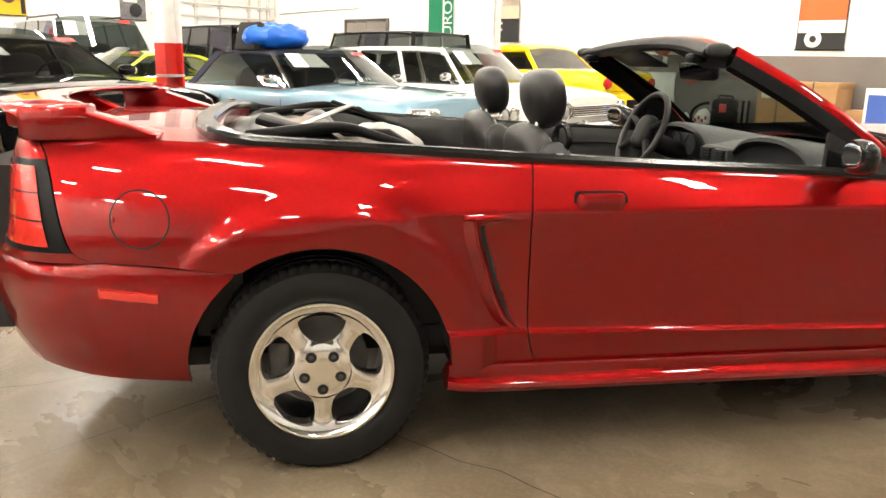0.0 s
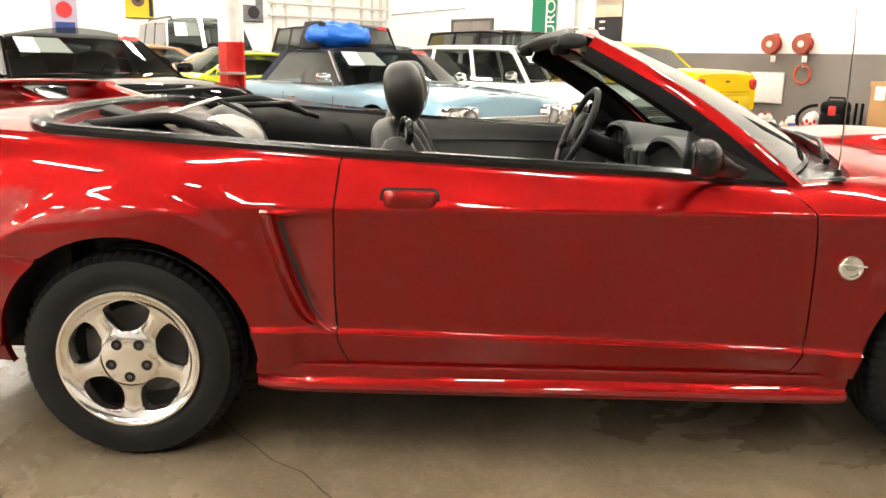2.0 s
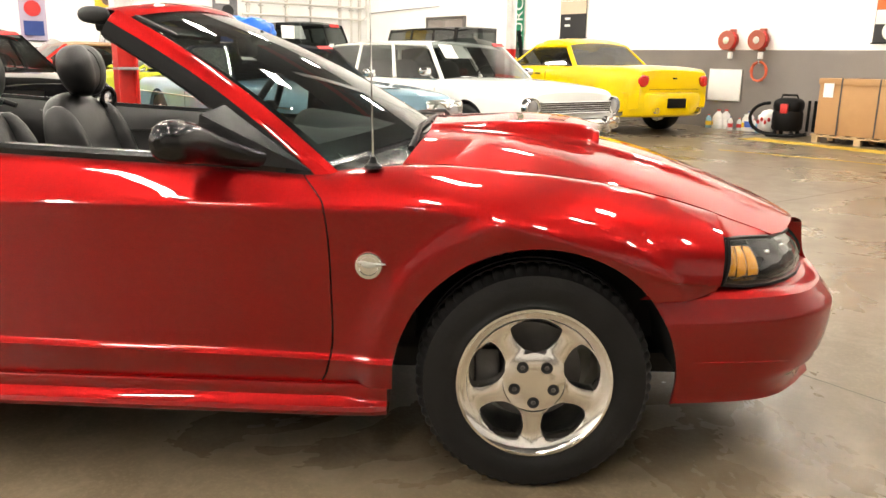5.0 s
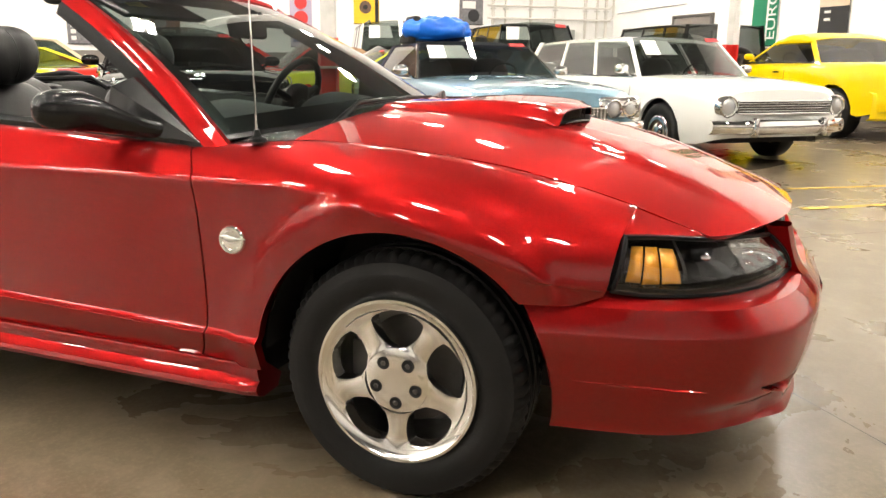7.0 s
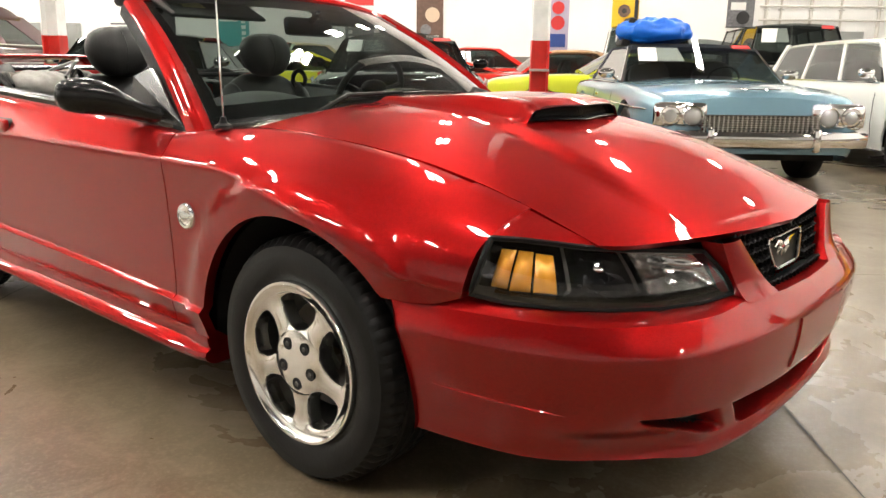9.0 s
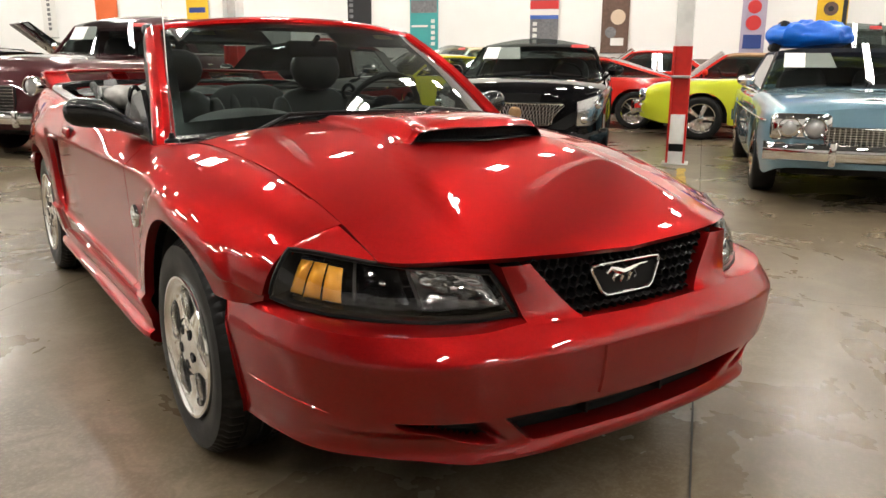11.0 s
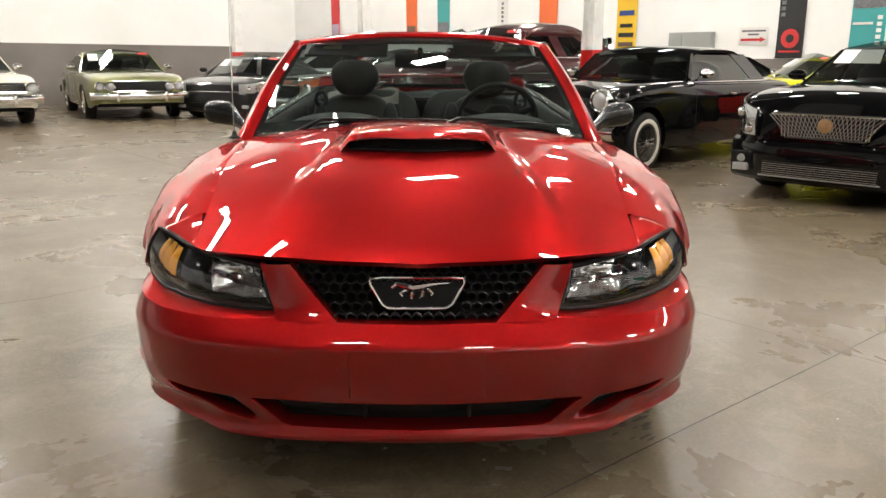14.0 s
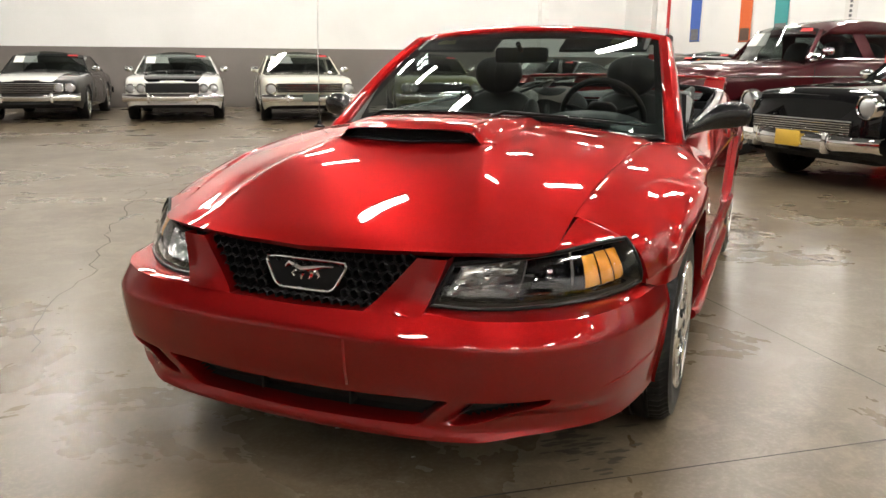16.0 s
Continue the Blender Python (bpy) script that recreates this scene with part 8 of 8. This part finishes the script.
for k in range(4):
    part("print", ball(-0.10 + 0.07 * k, -0.14, 0.2 + 0.05 * (k % 2), 0.03, 0.015, 0.04, nu=10, nv=6), RED_P, bag)
# wet-dry vacuum
vac = empty("vacuum_cleaner", hall(-4.50, 12.05, 0, 10), "black and red wet-dry vacuum with a ribbed hose", "vacuum")
part("tank", lathe([(0.001, 0.10), (0.22, 0.10), (0.25, 0.14), (0.25, 0.40), (0.23, 0.44)], 28, axis="z"), BLACK_PLASTIC, vac)
part("motor_head", ball(0, 0, 0.52, 0.24, 0.22, 0.14, power=3, nu=24, nv=12), BLACK_PLASTIC, vac)
part("latch", box(-0.05, -0.27, 0.40, 0.07, -0.20, 0.56, bevel=0.015), RED_P, vac, "red latch")
part("handle", tube([(-0.15, 0, 0.62), (-0.12, 0, 0.70), (0.12, 0, 0.70), (0.15, 0, 0.62)], 0.018, 8), BLACK_PLASTIC, vac)
pts = [(-0.25 - 0.33 * math.sin(a), -0.18, 0.30 + 0.26 * math.cos(a)) for a in steps(0.0, math.pi * 1.05, 30)] + [(x, -0.34, 0.03 + 0.25 * max(0, x) ** 2) for x in steps(-0.2, 0.45, 12)]
part("hose", tube(pts, [0.032 if k % 2 else 0.028 for k in range(len(pts))], 10), BLACK_PLASTIC, vac)
for x in (0.32, 0.42):
    part("wand", tube([(x, 0.05, 0.1), (x, 0.05, 0.62)], 0.025, 10), BLACK_PLASTIC, vac)
for a in range(4):
    part("caster", ball(0.20 * math.cos(a * 1.57 + 0.78), 0.20 * math.sin(a * 1.57 + 0.78), 0.05, 0.04, 0.03, 0.05, nu=12, nv=8), SATIN_BLACK, vac)
# pallet with cartons
CARD = colour("brown_cardboard", (0.42, 0.24, 0.11), rough=0.8, vary=0.1, scale=8)
PINE = colour("pale_pallet_wood", (0.50, 0.36, 0.19), rough=0.75, vary=0.25, scale=20)
pal = empty("wooden_pallet", hall(-3.05, 11.98, 0), "pale wooden pallet on the floor", "pallet")
for y in (-0.50, 0.0, 0.46):
    for x in (-0.68, 0.0, 0.58):
        part("block", box(x, y, 0.0, x + 0.10, y + 0.09, 0.09), PINE, pal, smooth=False)
    part("runner", box(-0.68, y, 0.09, 0.68, y + 0.09, 0.11), PINE, pal, smooth=False)
for k in range(7):
    x = -0.70 + k * 0.218
    part("board", box(x, -0.52, 0.112, x + 0.10, 0.56, 0.132), PINE, pal, smooth=False)
big = empty("carton", hall(-3.05, 11.99, 0.134), "large brown cardboard carton strapped on the pallet", "carton")
part("case", box(-0.66, -0.48, 0, 0.66, 0.50, 0.86, bevel=0.008), CARD, big)
part("lid", box(-0.675, -0.495, 0.78, 0.675, 0.515, 0.875, bevel=0.006), CARD, big)
for x in (-0.30, 0.28):
    part("strap", joined(box(x - 0.012, -0.4985, 0.0, x + 0.012, -0.4955, 0.88), box(x - 0.012, -0.4985, 0.8755, x + 0.012, 0.51, 0.8785)), IRON, big, "dark strap", smooth=False)
part("label", box(-0.58, -0.4995, 0.58, -0.42, -0.4965, 0.80), PAPER, big, "white shipping label", smooth=False)
for u, v, z, w, h, tn in ((-2.02, 11.9, 0, 0.55, 0.30, 8), (-2.02, 11.95, 0.302, 0.5, 0.26, -6), (-2.05, 11.35, 0, 0.42, 0.26, 20), (-1.40, 12.1, 0, 0.6, 0.36, 4)):
    c = empty("small_carton", hall(u, v, z, tn), "small brown cardboard carton", "carton", "cartons by the wall")
    part("case", box(-w / 2, -w * 0.35, 0, w / 2, w * 0.35, h, bevel=0.005), CARD, c)
    part("tape", box(-w / 2 - 0.001, -0.025, h * 0.6, w / 2 + 0.001, 0.025, h + 0.0015), BEIGE_P, c, "tan tape", smooth=False)
pk = empty("printed_carton", hall(-1.55, 11.2, 0, -10), "white and blue printed product carton", "carton")
part("case", box(-0.25, -0.2, 0, 0.25, 0.2, 0.95, bevel=0.005), WHITE_P, pk)
part("print", box(-0.2, -0.2035, 0.3, 0.2, -0.199, 0.85), BLUE_P, pk, smooth=False)
# bundle on the blue car's roof
m = row_pose(-6.20, 3.285, 1) @ pose(-0.12, -0.34, 1.335)
bun = empty("blue_bundle", m, "crumpled bright blue tarpaulin bundle on the cloth top", "bundle")
bm = ball(0, 0, 0.13, 0.27, 0.43, 0.155, power=2.2, nu=48, nv=32)
for v in bm.verts:
    v.co += v.co.normalized() * (0.06 * noise.noise(v.co * 7) + 0.03 * noise.noise(v.co * 17))
    v.co.z = max(0.0, v.co.z)
part("tarpaulin", bm, colour("blue_tarpaulin", (0.0, 0.13, 0.62), rough=0.4, bump=1.0, scale=30), bun)
cush = empty("black_cushion", row_pose(-6.20, 3.285, 1) @ pose(-0.22, -0.70, 1.30), "black folded cushion leaning on the blue bundle", "cushion")
part("pad", moved(box(-0.20, -0.05, 0, 0.20, 0.05, 0.34, bevel=0.03), pose(0, 0, 0, -18)), BLACK_CLOTH, cush)

# ---- floor details ----
def strip(u0, v0, u1, v1, w, wob=0.0, bm=None, seed=0.0, z=0.004):
    bm = bm or bmesh.new()
    n = max(2, int(math.hypot(u1 - u0, v1 - v0) / 0.12))
    du, dv = u1 - u0, v1 - v0
    l = math.hypot(du, dv)
    rows = []
    for k in range(n + 1):
        t = k / n
        o = wob * (noise.noise(Vector((t * l * 1.3, seed, 0))) + 0.4 * noise.noise(Vector((t * l * 5, seed, 3))))
        ww = w * (0.7 + 0.6 * abs(noise.noise(Vector((t * l * 3, seed, 7)))))
        u, v = u0 + du * t - dv / l * o, v0 + dv * t + du / l * o
        rows.append([(u + dv / l * ww / 2, v - du / l * ww / 2, z), (u - dv / l * ww / 2, v + du / l * ww / 2, z)])
    return grid(rows, bm)


jb = bmesh.new()
for k in range(-6, 3):
    strip(U0, 1.92 + 5.85 * k, U1, 1.92 + 5.85 * k, 0.007, 0.004, jb, k)
for k in range(-3, 3):
    strip(-0.79 + 5.7 * k, V0, -0.79 + 5.7 * k, V1, 0.007, 0.004, jb, k + 40)
ob = part("floor_joint", outward(jb, (0, 0, 1)), JOINT, floor, "thin dark saw-cut joints")
cb = bmesh.new()
strip(2.4, 0.4, 2.32, -3.9, 0.006, 0.16, cb, 3.3)
strip(2.35, -3.7, 1.2, -7.5, 0.005, 0.25, cb, 5.3)
strip(1.95, -1.05, -0.2, -1.2, 0.005, 0.12, cb, 8.3)
strip(-0.79, 0.2, -1.6, -2.6, 0.005, 0.15, cb, 9.3)
part("floor_crack", outward(cb, (0, 0, 1)), JOINT, floor, "hairline cracks")
yb_ = bmesh.new()
for a in ((-3.7, 1.75, -5.95, 1.72, 0.10), (-3.7, 8.95, -1.4, 9.4, 0.11), (-4.6, 11.0, -1.8, 10.85, 0.5), (-2.5, 5.1, -2.4, 6.4, 0.10), (-1.65, 4.5, -1.58, 6.0, 0.10)):
    strip(*a[:4], a[4], 0.02, yb_, a[0], z=0.0045)
part("floor_line", outward(yb_, (0, 0, 1)), YELLOW_LINE, floor, "worn yellow floor lines")
# pale scuffs and a dark rubber mark
WHITE_SCUFF = material("pale_scuff", (0.42, 0.38, 0.31), rough=0.5, vary=0.2, scale=30)
DARK_SCUFF = material("dark_rubber_mark", (0.07, 0.058, 0.042), rough=0.5, vary=0.4, scale=20)
random.seed(21)
sb, db = bmesh.new(), bmesh.new()
for k in range(34):
    u, v, r = random.uniform(-3, 3.5), random.uniform(-4, 8), random.uniform(0.002, 0.007)
    pts = [(u + r * (0.5 + random.random()) * math.cos(a) * 1.6, v + r * (0.4 + random.random()) * math.sin(a), 0.0042) for a in steps(0, 5.6, 9)]
    sb.faces.new([sb.verts.new(p) for p in pts])
for k in range(60):
    u, v, r = 0.52 + random.gauss(0, 0.07), 1.70 + random.gauss(0, 0.10), random.uniform(0.004, 0.013)
    db.faces.new([db.verts.new((u + 3.2 * r * (0.5 + random.random()) * math.cos(a), v + 0.8 * r * (0.5 + random.random()) * math.sin(a), 0.0048)) for a in steps(0, 5.6, 9)])
part("floor_scuff", outward(sb, (0, 0, 1)), WHITE_SCUFF, floor, "pale scuffs")
part("rubber_mark", outward(db, (0, 0, 1)), DARK_SCUFF, floor, "dark rubber marks")
